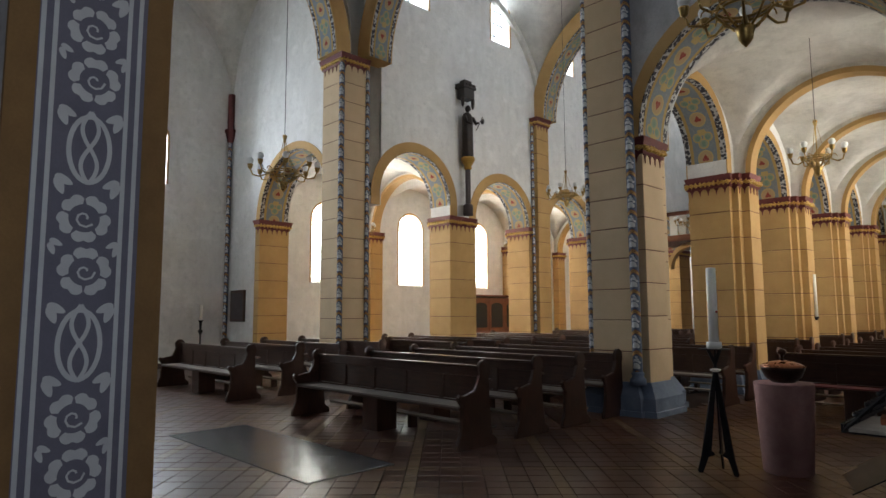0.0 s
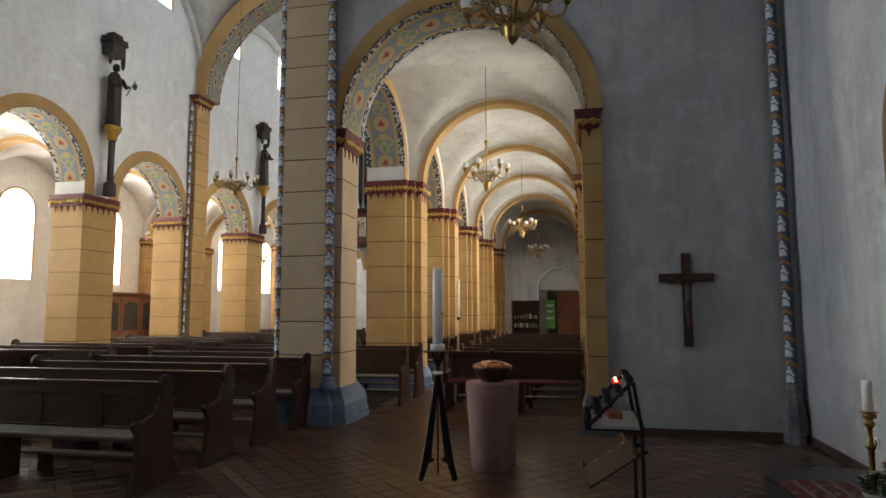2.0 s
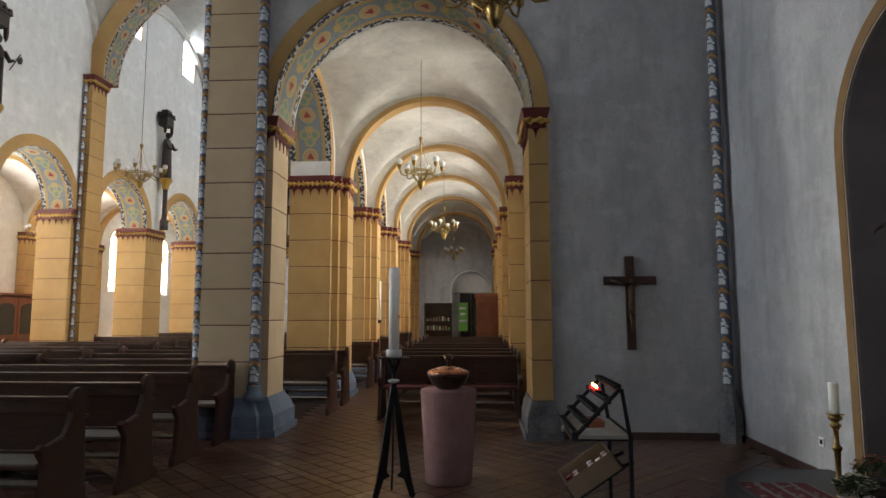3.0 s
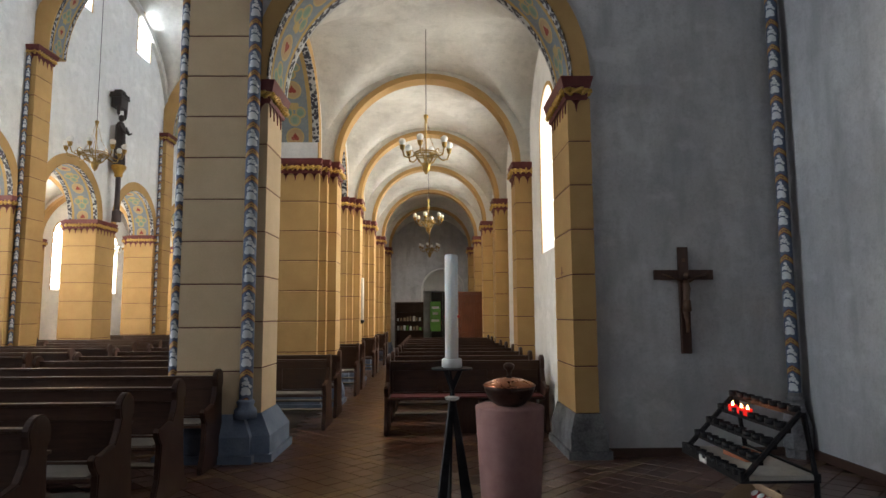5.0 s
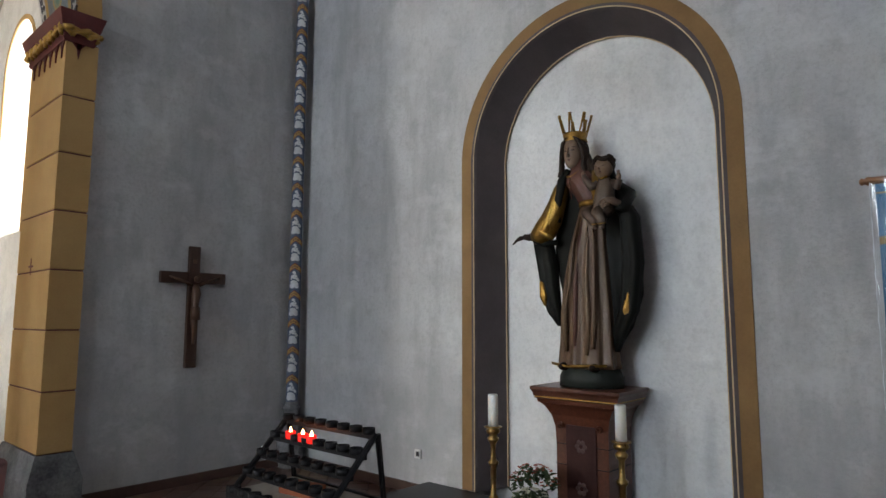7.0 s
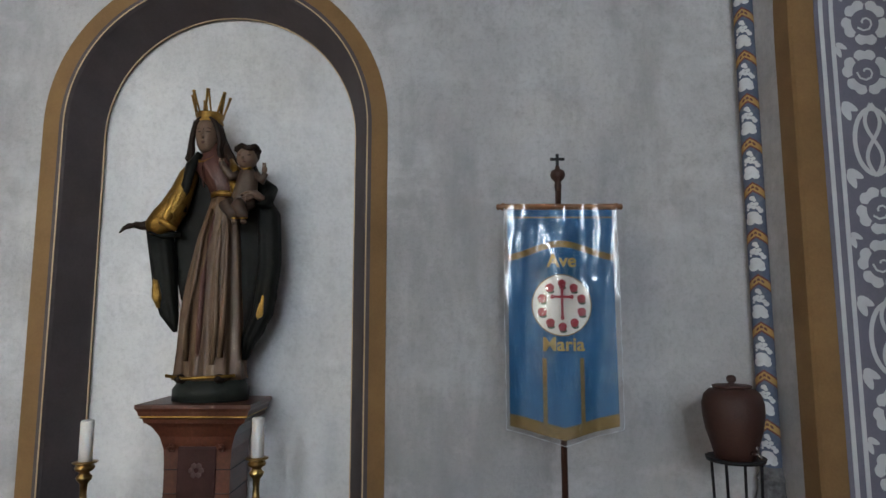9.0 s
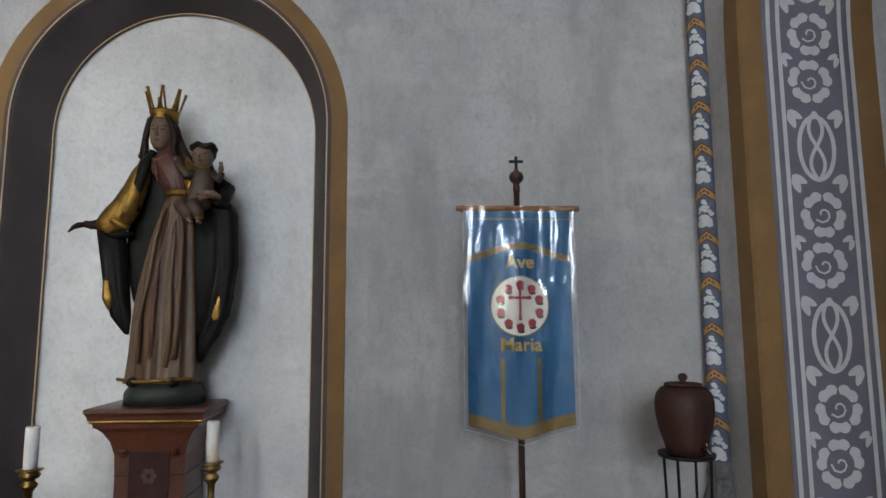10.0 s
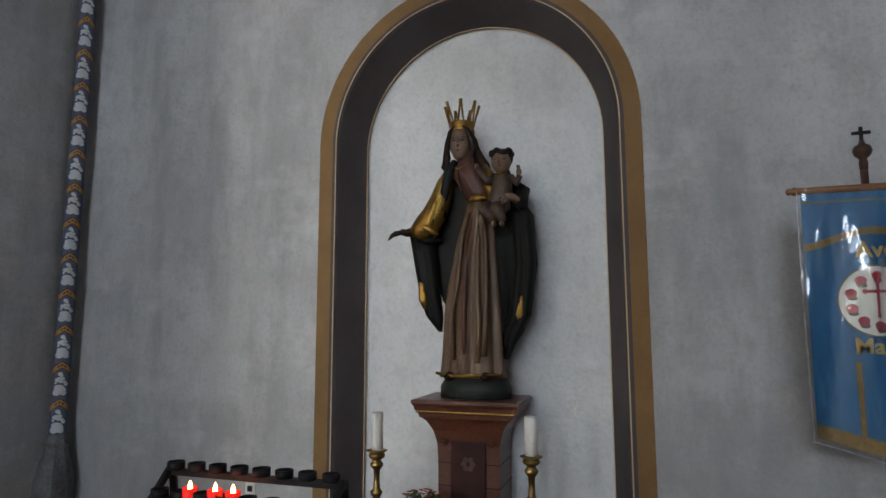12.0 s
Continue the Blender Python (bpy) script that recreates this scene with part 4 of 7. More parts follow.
def pew(length, pad=SEATPAD):
    """A pew that faces -y, its middle at the origin."""
    p = thing("pew", Matrix(), "dark-stained oak church pew with panelled back and rounded ends", "pew", "pews")
    h = length / 2
    for x in (-h, h - 0.05):
        part("bench_end", bench_end(x, 0.05), PEWEND, p, "rounded bench end")
    bm = bmesh.new()
    box(bm, -h + 0.05, h - 0.05, -0.24, 0.14, 0.42, 0.45, 0.008)
    part("seat", bm, PEWWOOD, p)
    bm = bmesh.new()
    box(bm, -h + 0.07, h - 0.07, -0.235, 0.09, 0.4495, 0.465, 0.006)
    part("seat_pad", bm, pad, p, "worn thin seat pad")
    n = max(2, round(length / 0.62))
    w = (length - 0.1) / n
    for i in range(n):
        bm = bmesh.new()
        box(bm, -h + 0.05 + i * w + 0.035, -h + 0.05 + (i + 1) * w - 0.035, 0.142, 0.158, 0.48, 0.755, 0.004)
        part("back_panel", bm, PEWWOOD, p)
    for i in range(n + 1):
        x = -h + 0.05 + i * w
        bm = bmesh.new()
        box(bm, max(x - 0.036, -h + 0.05), min(x + 0.036, h - 0.05), 0.132, 0.168, 0.47, 0.76, 0.004)
        part("stile", bm, PEWWOOD, p)
    bm = bmesh.new()
    box(bm, -h + 0.05, h - 0.05, 0.13, 0.17, 0.755, 0.855, 0.006)
    box(bm, -h + 0.05, h - 0.05, 0.115, 0.19, 0.855, 0.878, 0.006)
    part("top_rail", bm, PEWWOOD, p)
    bm = bmesh.new()
    box(bm, -h + 0.05, h - 0.05, 0.13, 0.17, 0.41, 0.475, 0.005)
    part("bottom_rail", bm, PEWWOOD, p)
    bm = bmesh.new()
    box(bm, -h + 0.05, h - 0.05, 0.20, 0.33, 0.70, 0.722, 0.005)
    box(bm, -h + 0.05, h - 0.05, 0.165, 0.205, 0.66, 0.722, 0.004)
    part("book_ledge", bm, PEWWOOD, p)
    bm = bmesh.new()
    box(bm, -h + 0.1, h - 0.1, 0.30, 0.44, 0.155, 0.18, 0.006)
    part("kneeler", bm, SEATPAD, p, "worn padded kneeler board")
    for i in range(1, max(2, n // 2)):
        x = -h + length * i / max(2, n // 2)
        bm = bmesh.new()
        box(bm, x - 0.15, x + 0.15, -0.17, 0.15, 0, 0.42, 0.006)
        part("support", bm, PEWEND, p)
        bm = bmesh.new()
        box(bm, x + 0.18, x + 0.24, 0.31, 0.43, 0, 0.155, 0.004)
        part("kneeler_foot", bm, PEWEND, p)
    return p


def pew_row(x0, x1, ys, pad=SEATPAD):
    first = pew(x1 - x0, pad)
    first.matrix_basis = pose((x0 + x1) / 2, ys[0], 0)
    for y in ys[1:]:
        copy_thing(first, pose((x0 + x1) / 2, y + random.uniform(-0.02, 0.02), 0, 0, 0, random.uniform(-0.4, 0.4)))


FRONT = [3.03, 4.0, 4.97, 5.95]
pew_row(-5.4, -2.02, FRONT)
pew_row(-10.6, -7.45, FRONT)
between = [8.15, 9.1, 11.5, 12.45, 14.9, 15.85, 18.3, 19.25]
beside = [7.0, 10.25, 13.65, 17.05]
pew_row(-5.25, -1.25, between)
pew_row(-5.25, -2.85, beside)
pew_row(mirror(-1.25), -5.95, between)
pew_row(mirror(-2.85), -5.95, beside)
pew_row(-0.46, 1.6, [7.75 + 0.97 * k for k in range(9)], REDPAD)

# ---- floor slab let into the tiles ----
p = thing("floor_slab", Matrix(), "dark polished slate slabs let into the floor", "floor slab")
for i in range(3):
    bm = bmesh.new()
    box(bm, -5.2 + 1.03 * i + 0.004, -5.2 + 1.03 * (i + 1) - 0.004, 0.93, 1.93, -0.01, 0.007, 0.002)
    part("slab", bm, SLATE, p)

# ---- paschal candle ----
p = thing("candle_stand", pose(0.27, 3.84, 0), "tall white candle on a black iron three-legged stand", "candle stand")
for k in range(3):
    a = radians(90 + 120 * k + 12)
    c, s = math.cos(a), math.sin(a)
    bm = bmesh.new()
    pts = [(0.19, 0.0), (0.20, 0.02), (0.165, 0.14), (0.012, 0.98), (0.075, 1.12), (0.05, 1.13), (-0.01, 1.02), (-0.012, 0.94), (0.07, 0.2), (0.035, 0.16), (0.10, 0.14), (0.155, 0.0)]
    slab(bm, pts, lambda u, w, d, c=c, s=s: (u * c - (d - 0.006) * s, u * s + (d - 0.006) * c, w), 0.014)
    part("leg", fix(bm), IRON, p)
bm = bmesh.new()
lathe(bm, [(0.135, 1.122), (0.14, 1.127), (0.135, 1.133)], 28)
part("drip_plate", fix(bm), IRON, p)
bm = bmesh.new()
lathe(bm, [(0.055, 1.133), (0.068, 1.14), (0.068, 1.19), (0.062, 1.195)], 24)
part("candle_cup", fix(bm), WHITEPAINT, p, "white candle cup", True)
bm = bmesh.new()
lathe(bm, [(0.045, 1.195), (0.0445, 1.6), (0.044, 1.885), (0.038, 1.893), (0.012, 1.885)], 24)
candle = part("candle", fix(bm), WAX, p, "thick white candle", True)
for a in (-0.4, 2.6):
    bm = bmesh.new()
    bmesh.ops.create_icosphere(bm, subdivisions=1, radius=0.012, matrix=Matrix.Translation((0.05 * math.cos(a), 0.05 * math.sin(a), 1.475)))
    part("wax_nail", bm, REDCUP, candle, "small red wax nail")
bm = bmesh.new()
lathe(bm, [(0.012, 0.915), (0.045, 0.925), (0.05, 0.94), (0.012, 0.95)], 20)
part("collar", fix(bm), WHITEPAINT, p, "white collar disc")

# ---- font ----
p = thing("font_pedestal", pose(0.71, 4.3, 0), "pink sandstone pedestal, tapering downwards", "pedestal")
bm = bmesh.new()
lathe(bm, [(0.205, 0), (0.21, 0.006), (0.255, 0.805), (0.25, 0.815), (0.05, 0.818)], 48)
part("stone", fix(bm), SANDSTONE, p, "", True)
p = thing("baptismal_bowl", pose(0.71, 4.3, 0.818), "dark metal bowl with a copper lid on a stone pedestal", "bowl")
bm = bmesh.new()
lathe(bm, [(0.09, 0), (0.10, 0.004), (0.155, 0.05), (0.185, 0.115), (0.19, 0.14), (0.18, 0.142)], 40)
part("bowl", fix(bm), BRONZE, p, "", True)
bm = bmesh.new()
lathe(bm, [(0.193, 0.142), (0.196, 0.147), (0.17, 0.165), (0.1, 0.19), (0.04, 0.2), (0.02, 0.202)], 40)
lid = part("lid", fix(bm), COPPER, p, "polished copper lid", True)
bm = bmesh.new()
lathe(bm, [(0.022, 0.2), (0.014, 0.22), (0.016, 0.25), (0.038, 0.27), (0.042, 0.29), (0.03, 0.305), (0.01, 0.31)], 14)
part("knob", fix(bm), BRONZE, lid, "dark bird-like knob", True)

# ---- votive rack ----
p = thing("votive_rack", Matrix(), "black iron votive candle rack with three red lights burning", "candle rack")
X0, X1, Y0, Y1, ZT, ZP = 1.57, 1.95, 2.575, 3.255, 0.71, 1.02
bm = bmesh.new()
box(bm, X0, X1, Y0, Y1, ZT - 0.012, ZT, 0.003)
box(bm, X0, X0 + 0.015, Y0, Y1, ZT, ZT + 0.045, 0.002)
box(bm, X1 - 0.015, X1, Y0, Y1, ZT, ZT + 0.03, 0.002)
part("tray", bm, IRON, p)
bm = bmesh.new()
box(bm, X0 + 0.02, X1 - 0.02, Y0 + 0.01, Y1 - 0.01, ZT, ZT + 0.022)
part("sand", bm, ASH, p, "pale sand bed")
for y in (Y0 + 0.012, Y1 - 0.012):
    bm = bmesh.new()
    tube(bm, [(X0 + 0.01, y, ZT), (X1 - 0.07, y, ZP)], 0.014, 6)
    part("sloping_bar", fix(bm), IRON, p)
    bm = bmesh.new()
    tube(bm, [(X1 - 0.015, y, 0.0), (X1 - 0.015, y, ZT + 0.0), (X1 - 0.06, y, ZP)], 0.014, 6)
    part("back_leg", fix(bm), IRON, p)
    bm = bmesh.new()
    tube(bm, [(X1 - 0.3, y, 0.012), (X1 + 0.1, y, 0.012)], 0.014, 6)
    part("foot", fix(bm), IRON, p)
ring_me = None
for r in range(5):
    f = r / 4
    x, z = X0 + 0.03 + (X1 - 0.1 - X0) * f, ZT + 0.02 + (ZP - ZT - 0.02) * f
    bm = bmesh.new()
    box(bm, x - 0.012, x + 0.012, Y0, Y1, z - 0.022, z, 0.002)
    part("cross_bar", bm, IRON, p)
    for k in range(8):
        y = Y0 + 0.045 + 0.0843 * k
        if ring_me is None:
            bm = bmesh.new()
            lathe(bm, [(0.026, 0), (0.029, 0.002), (0.029, 0.026), (0.026, 0.026), (0.024, 0.004)], 12)
            ring_me = link_mesh("cup_ring", fix(bm), IRON, True)
        ob = new("cup_ring", ring_me)
        ob.location = (x - 0.012, y, z)
        ob.parent = p
bm = bmesh.new()
box(bm, X0 - 0.004, X0, Y0 + 0.36, Y0 + 0.44, ZT - 0.004, ZT + 0.03)
part("label_card", bm, WHITEPAINT, p, "small white card")
for k in (3.0, 4.3, 5.2):
    f = 3 / 4
    x, z = X0 + 0.018 + (X1 - 0.1 - X0) * f, ZT + 0.02 + (ZP - ZT - 0.02) * f + 0.004
    c = thing("votive_light", pose(x, Y1 - 0.06 - 0.0745 * (k - 1.6), z), "burning red glass votive light in the rack", "candle", "votive lights")
    bm = bmesh.new()
    lathe(bm, [(0.02, 0), (0.023, 0.003), (0.024, 0.034), (0.022, 0.034), (0.019, 0.006)], 14)
    part("glass", fix(bm), REDGLASS, c, "glowing red glass", True)
    bm = bmesh.new()
    lathe(bm, [(0.004, 0.02), (0.008, 0.03), (0.006, 0.045), (0.001, 0.056)], 8)
    part("flame", fix(bm), FLAME, c, "small flame", True)
bm = bmesh.new()
box(bm, -0.05, 0.05, -0.1, 0.1, 0, 0.045, 0.006)
solo("clay_block", bm, BRICK, pose(1.77, 2.95, ZT + 0.022, 0, 0, 8), "red clay block lying on the sand tray", "block")
p = thing("candle_box", pose(1.745, 2.86, 0.42, 0, -34, 0), "open cardboard box of red votive candles on a tilted iron ledge", "box")
bm = bmesh.new()
box(bm, -0.2, 0.2, -0.19, 0.19, -0.02, -0.012)
part("ledge", bm, IRON, p, "tilted iron ledge")
bm = bmesh.new()
box(bm, -0.18, 0.18, -0.17, 0.17, -0.012, -0.006)
for x0, x1, y0, y1 in ((-0.18, -0.174, -0.17, 0.17), (0.174, 0.18, -0.17, 0.17), (-0.18, 0.18, -0.17, -0.164), (-0.18, 0.18, 0.164, 0.17)):
    box(bm, x0, x1, y0, y1, -0.006, 0.11)
part("carton", bm, CARD, p)
bm = bmesh.new()
lathe(bm, [(0.02, 0), (0.025, 0.002), (0.025, 0.05), (0.02, 0.052)], 10)
me = link_mesh("votive", fix(bm), REDCUP, True)
bm = bmesh.new()
lathe(bm, [(0.021, 0.052), (0.02, 0.056), (0.004, 0.057)], 10)
me2 = link_mesh("wax", fix(bm), WAX, True)
for i in range(6):
    for j in range(5):
        if (i * 5 + j) % 7 == 3 or i == 2:
            continue
        v = new("votive", me)
        v.location, v.parent = (-0.145 + 0.058 * i, -0.13 + 0.062 * j, 0.0), p
        w = new("wax", me2)
        w.parent = v
for y in (-0.14, 0.14):
    bm = bmesh.new()
    tube(bm, [(0.19, y, -0.016), (0.265, y, -0.03)], 0.012, 6)
    part("bracket", fix(bm), IRON, p)

# ---- crucifix ----
p = thing("wall_crucifix", pose(2.83, WALL_Y, 0), "dark wooden crucifix with a small carved figure on the wall", "crucifix")
bm = bmesh.new()
box(bm, -0.052, 0.052, -0.045, -0.002, 1.06, 2.19, 0.004)
part("upright", bm, CROSSWOOD, p)
bm = bmesh.new()
box(bm, -0.315, -0.053, -0.044, -0.003, 1.84, 1.945, 0.004)
box(bm, 0.053, 0.315, -0.044, -0.003, 1.84, 1.945, 0.004)
part("crossbar", bm, CROSSWOOD, p)
CORPUS = surface("carved figure wood", (0.075, 0.035, 0.02), (0.14, 0.07, 0.035), 10, 90, 0.5)
bm = bmesh.new()
tube(bm, [(0, -0.075, 1.83), (0.005, -0.085, 1.74), (0, -0.08, 1.62), (-0.01, -0.085, 1.5), (0.0, -0.09, 1.4), (0.0, -0.075, 1.28)], [0.03, 0.042, 0.03, 0.034, 0.025, 0.014], 10)
for s in (-1, 1):
    tube(bm, [(s * 0.035, -0.075, 1.82), (s * 0.13, -0.065, 1.865), (s * 0.24, -0.055, 1.9)], [0.017, 0.012, 0.01], 8)
bmesh.ops.create_icosphere(bm, subdivisions=2, radius=0.034, matrix=Matrix.Translation((0.012, -0.085, 1.88)))
tube(bm, [(0, -0.085, 1.62), (0.0, -0.09, 1.5)], [0.04, 0.045], 10)
part("carved_figure", fix(bm), CORPUS, p, "small carved wooden figure", True)
bm = bmesh.new()
box(bm, -0.02, 0.02, -0.052, -0.045, 2.03, 2.07, 0.003)
part("plaque", bm, CORPUS, p)

# ---- niche podium, rug, statue ----
bm = bmesh.new()
slab(bm, [(3.0, 1.3), (WALL_X - 0.02, 1.3), (WALL_X - 0.02, 4.3), (3.35, 4.3), (3.0, 3.95)], lambda u, w, d: (u, w, d), 0.14)
fix(bm)
bmesh.ops.bevel(bm, geom=[e for e in bm.edges if min(v.co.z for v in e.verts) > 0.1], offset=0.008, segments=2, affect="EDGES")
solo("altar_step", bm, BLACKSTONE, Matrix(), "low black stone step before the niche", "step")


def rug_paint():
    g = Graph("patterned red rug")
    p = g.pos()
    a = g.cells(g.stretch(p, (14, 14, 1)), 1.0)
    b = g.noise(p, 120, 3.0)
    sx = g.t.nodes.new("ShaderNodeSeparateXYZ")
    g.link(p, sx.inputs[0])
    bands = g.m("SINE", g.m("MULTIPLY", sx.outputs[0], 46.0))
    col = g.mix(g.ramp(a, 0.25, 0.4), (0.3, 0.24, 0.2), (0.16, 0.025, 0.03))
    col = g.mix(g.m("GREATER_THAN", bands, 0.75), col, (0.28, 0.25, 0.24))
    col = g.mix(g.m("MULTIPLY", b, 0.4), col, (0.05, 0.02, 0.03))
    g.bump(b, 0.5, 0.006)
    return g.done(col, 0.95)


RUG = rug_paint()
bm = bmesh.new()
box(bm, 3.06, 3.6, 1.5, 3.8, 0.14, 0.152, 0.004)
solo("rug", bm, RUG, Matrix(), "red patterned woven rug lying on a low step", "rug")

PX, PY = 4.06, 2.78
p = thing("statue_plinth", pose(PX, PY, 0.14), "polished brown wooden plinth flaring to a moulded top", "plinth")


def flare(bm, prof, ry=1.0):
    rows = []
    for w, d, z in prof:
        rows.append([bm.verts.new(q) for q in ((-d, -w, z), (0.24, -w, z), (0.24, w, z), (-d, w, z))])
    for a, b in zip(rows, rows[1:]):
        for i in range(4):
            bm.faces.new((a[i], a[(i + 1) % 4], b[(i + 1) % 4], b[i]))
    bm.faces.new(rows[0][::-1])
    bm.faces.new(rows[-1])
    return fix(bm)


PANELPAINT = surface("blackish red panel paint", (0.03, 0.009, 0.009), (0.05, 0.016, 0.014), 9, 80, 0.55)
ROSETTE = surface("faded rose stencil paint", (0.055, 0.025, 0.025), (0.08, 0.04, 0.038), 9, 80, 0.6)
part("body", flare(bmesh.new(), [(0.24, 0.14, 0), (0.24, 0.14, 0.06), (0.2, 0.1, 0.08), (0.2, 0.1, 0.5), (0.205, 0.105, 0.62), (0.225, 0.125, 0.7), (0.26, 0.155, 0.76), (0.29, 0.175, 0.785)]), PLINTHWOOD, p)
part("moulding", flare(bmesh.new(), [(0.3, 0.18, 0.786), (0.305, 0.185, 0.81), (0.325, 0.2, 0.82)]), PLINTHWOOD, p, "", False)
part("gilt_line", flare(bmesh.new(), [(0.318, 0.194, 0.821), (0.318, 0.194, 0.829)]), GOLD, p, "thin gilded line")
part("cornice", flare(bmesh.new(), [(0.325, 0.2, 0.83), (0.33, 0.205, 0.855), (0.345, 0.215, 0.875), (0.345, 0.215, 0.895), (0.33, 0.2, 0.9)]), PLINTHWOOD, p)
bm = bmesh.new()
box(bm, -0.113, -0.101, -0.115, 0.115, 0.1, 0.64, 0.004)
part("front_panel", bm, PANELPAINT, p, "blackish red painted panel")
for z in (0.5, 0.22):
    bm = bmesh.new()
    for a in range(6):
        t = 2 * math.pi * a / 6
        bmesh.ops.create_icosphere(bm, subdivisions=1, radius=0.02, matrix=Matrix.Translation((-0.113, 0.03 * math.cos(t), z + 0.03 * math.sin(t))) @ Matrix.Diagonal((0.2, 1, 1, 1)))
    part("rosette", bm, ROSETTE, p, "faint painted rosette")

for z in (0.36, 0.5):
    part("joint_line", flare(bmesh.new(), [(0.2035, 0.1035, z), (0.2035, 0.1035, z + 0.005)]), IRON, p, "thin dark joint line")
for q in (-0.15, 0.15):
    bm = bmesh.new()
    tube(bm, [(-0.125 - 0.01 * i / 10, q + 0.026 * (1 - i / 14) * math.cos(0.9 * i), 0.63 + 0.026 * (1 - i / 14) * math.sin(0.9 * i)) for i in range(11)], 0.006, 6)
    part("scroll", fix(bm), PLINTHWOOD, p, "small carved scroll", True)

# the statue is one plain mesh with several paints
DRESS = surface("faded rose-brown robe paint", (0.085, 0.042, 0.023), (0.165, 0.108, 0.06), 5, 70, 0.5, 0.15, bump=0.2, stretch=(3, 3, 0.6))
MANTLE = surface("blackish green mantle paint", (0.005, 0.006, 0.005), (0.011, 0.012, 0.01), 6, 60, 0.62)
SKIN = surface("painted wood face", (0.135, 0.082, 0.056), (0.2, 0.13, 0.088), 8, 80, 0.55)
HAIR = surface("dark painted hair", (0.014, 0.008, 0.006), (0.03, 0.017, 0.011), 14, 90, 0.5)
MOUND = surface("dark green painted mound", (0.016, 0.02, 0.018), (0.03, 0.035, 0.03), 8, 80, 0.5)
BODICE = surface("worn red bodice paint", (0.06, 0.018, 0.013), (0.1, 0.037, 0.026), 8, 70, 0.55)
CHILDROBE = surface("brown child robe paint", (0.045, 0.026, 0.016), (0.085, 0.053, 0.034), 8, 70, 0.55)
LEAFGOLD = surface("worn leaf gilding", (0.42, 0.25, 0.055), (0.2, 0.105, 0.02), 14, 90, 0.4, 0.2, metal=0.8, bump=0.5, depth=0.008)
for mt in (MANTLE, HAIR, MOUND, PANELPAINT, IRON):
    [n for n in mt.node_tree.nodes if n.type == "BSDF_PRINCIPLED"][0].inputs["Specular IOR Level"].default_value = 0.2
STATUE_MATS = [DRESS, MANTLE, LEAFGOLD, SKIN, HAIR, MOUND, REDPAINT, BODICE, CHILDROBE]
bm = bmesh.new()


def paint(before, index):
    for f in set(bm.faces) - before:
        f.material_index = index
        f.smooth = True


def loft(rows, index, n=48):
    """Rows of (centre x, centre y, z, radius x, radius y, fold depth, number of folds, phase)."""
    before = set(bm.faces)
    rings = []
    for cx, cy, z, rx, ry, fd, k, ph in rows:
        ring = []
        for i in range(n):
            t = 2 * math.pi * i / n
            m = 1 + fd * (math.sin(k * t + ph) * 0.6 + math.sin((k * 2 - 3) * t + 1.7 * ph) * 0.4)
            ring.append(bm.verts.new((cx + rx * m * math.cos(t), cy + ry * m * math.sin(t), z)))
        rings.append(ring)
    for a, b in zip(rings, rings[1:]):
        for i in range(n):
            bm.faces.new((a[i], a[(i + 1) % n], b[(i + 1) % n], b[i]))
    bm.faces.new(rings[0][::-1])
    bm.faces.new(rings[-1])
    paint(before, index)


def limb(pts, rad, index, segs=12):
    before = set(bm.faces)
    tube(bm, pts, rad, segs)
    paint(before, index)


def ball(x, y, z, rx, ry, rz, index, sub=3):
    before = set(bm.faces)
    bmesh.ops.create_icosphere(bm, subdivisions=sub, radius=1.0, matrix=Matrix.Translation((x, y, z)) @ Matrix.Diagonal((rx, ry, rz, 1)))
    paint(before, index)


# front is -x; its right arm reaches to +y; heights over the plinth top
loft([(0, 0, 0.0, 0.18, 0.235, 0.02, 5, 0), (0, 0, 0.07, 0.18, 0.235, 0.03, 5, 1), (0, 0, 0.13, 0.15, 0.2, 0.04, 5, 2), (0, 0, 0.17, 0.1, 0.13, 0.02, 5, 2)], 5)
loft([(-0.01, 0.01, 0.13, 0.155, 0.225, 0.1, 9, 0.0), (-0.01, 0.01, 0.17, 0.15, 0.212, 0.1, 9, 0.15), (-0.005, 0.0, 0.3, 0.142, 0.195, 0.09, 9, 0.3), (0, -0.01, 0.5, 0.136, 0.175, 0.085, 9, 0.5), (0, -0.025, 0.7, 0.13, 0.152, 0.08, 9, 0.6), (0, -0.055, 0.95, 0.115, 0.118, 0.08, 9, 0.8), (0, -0.08, 1.12, 0.096, 0.088, 0.06, 9, 0.9), (0, -0.09, 1.2, 0.088, 0.075, 0.03, 9, 0.9)], 0, 120)
loft([(0, -0.09, 1.19, 0.09, 0.077, 0.02, 9, 0.7), (0, -0.08, 1.26, 0.1, 0.09, 0.04, 9, 0.7), (0, -0.05, 1.34, 0.108, 0.115, 0.05, 9, 0.5), (0, -0.02, 1.4, 0.098, 0.13, 0.03, 9, 0.5), (0, -0.02, 1.45, 0.06, 0.075, 0.01, 5, 0), (-0.01, -0.025, 1.53, 0.042, 0.044, 0, 5, 0)], 7, 72)
loft([(0, -0.09, 1.195, 0.098, 0.086, 0.01, 9, 0.6), (0, -0.09, 1.228, 0.098, 0.086, 0.01, 9, 0.6)], 2)
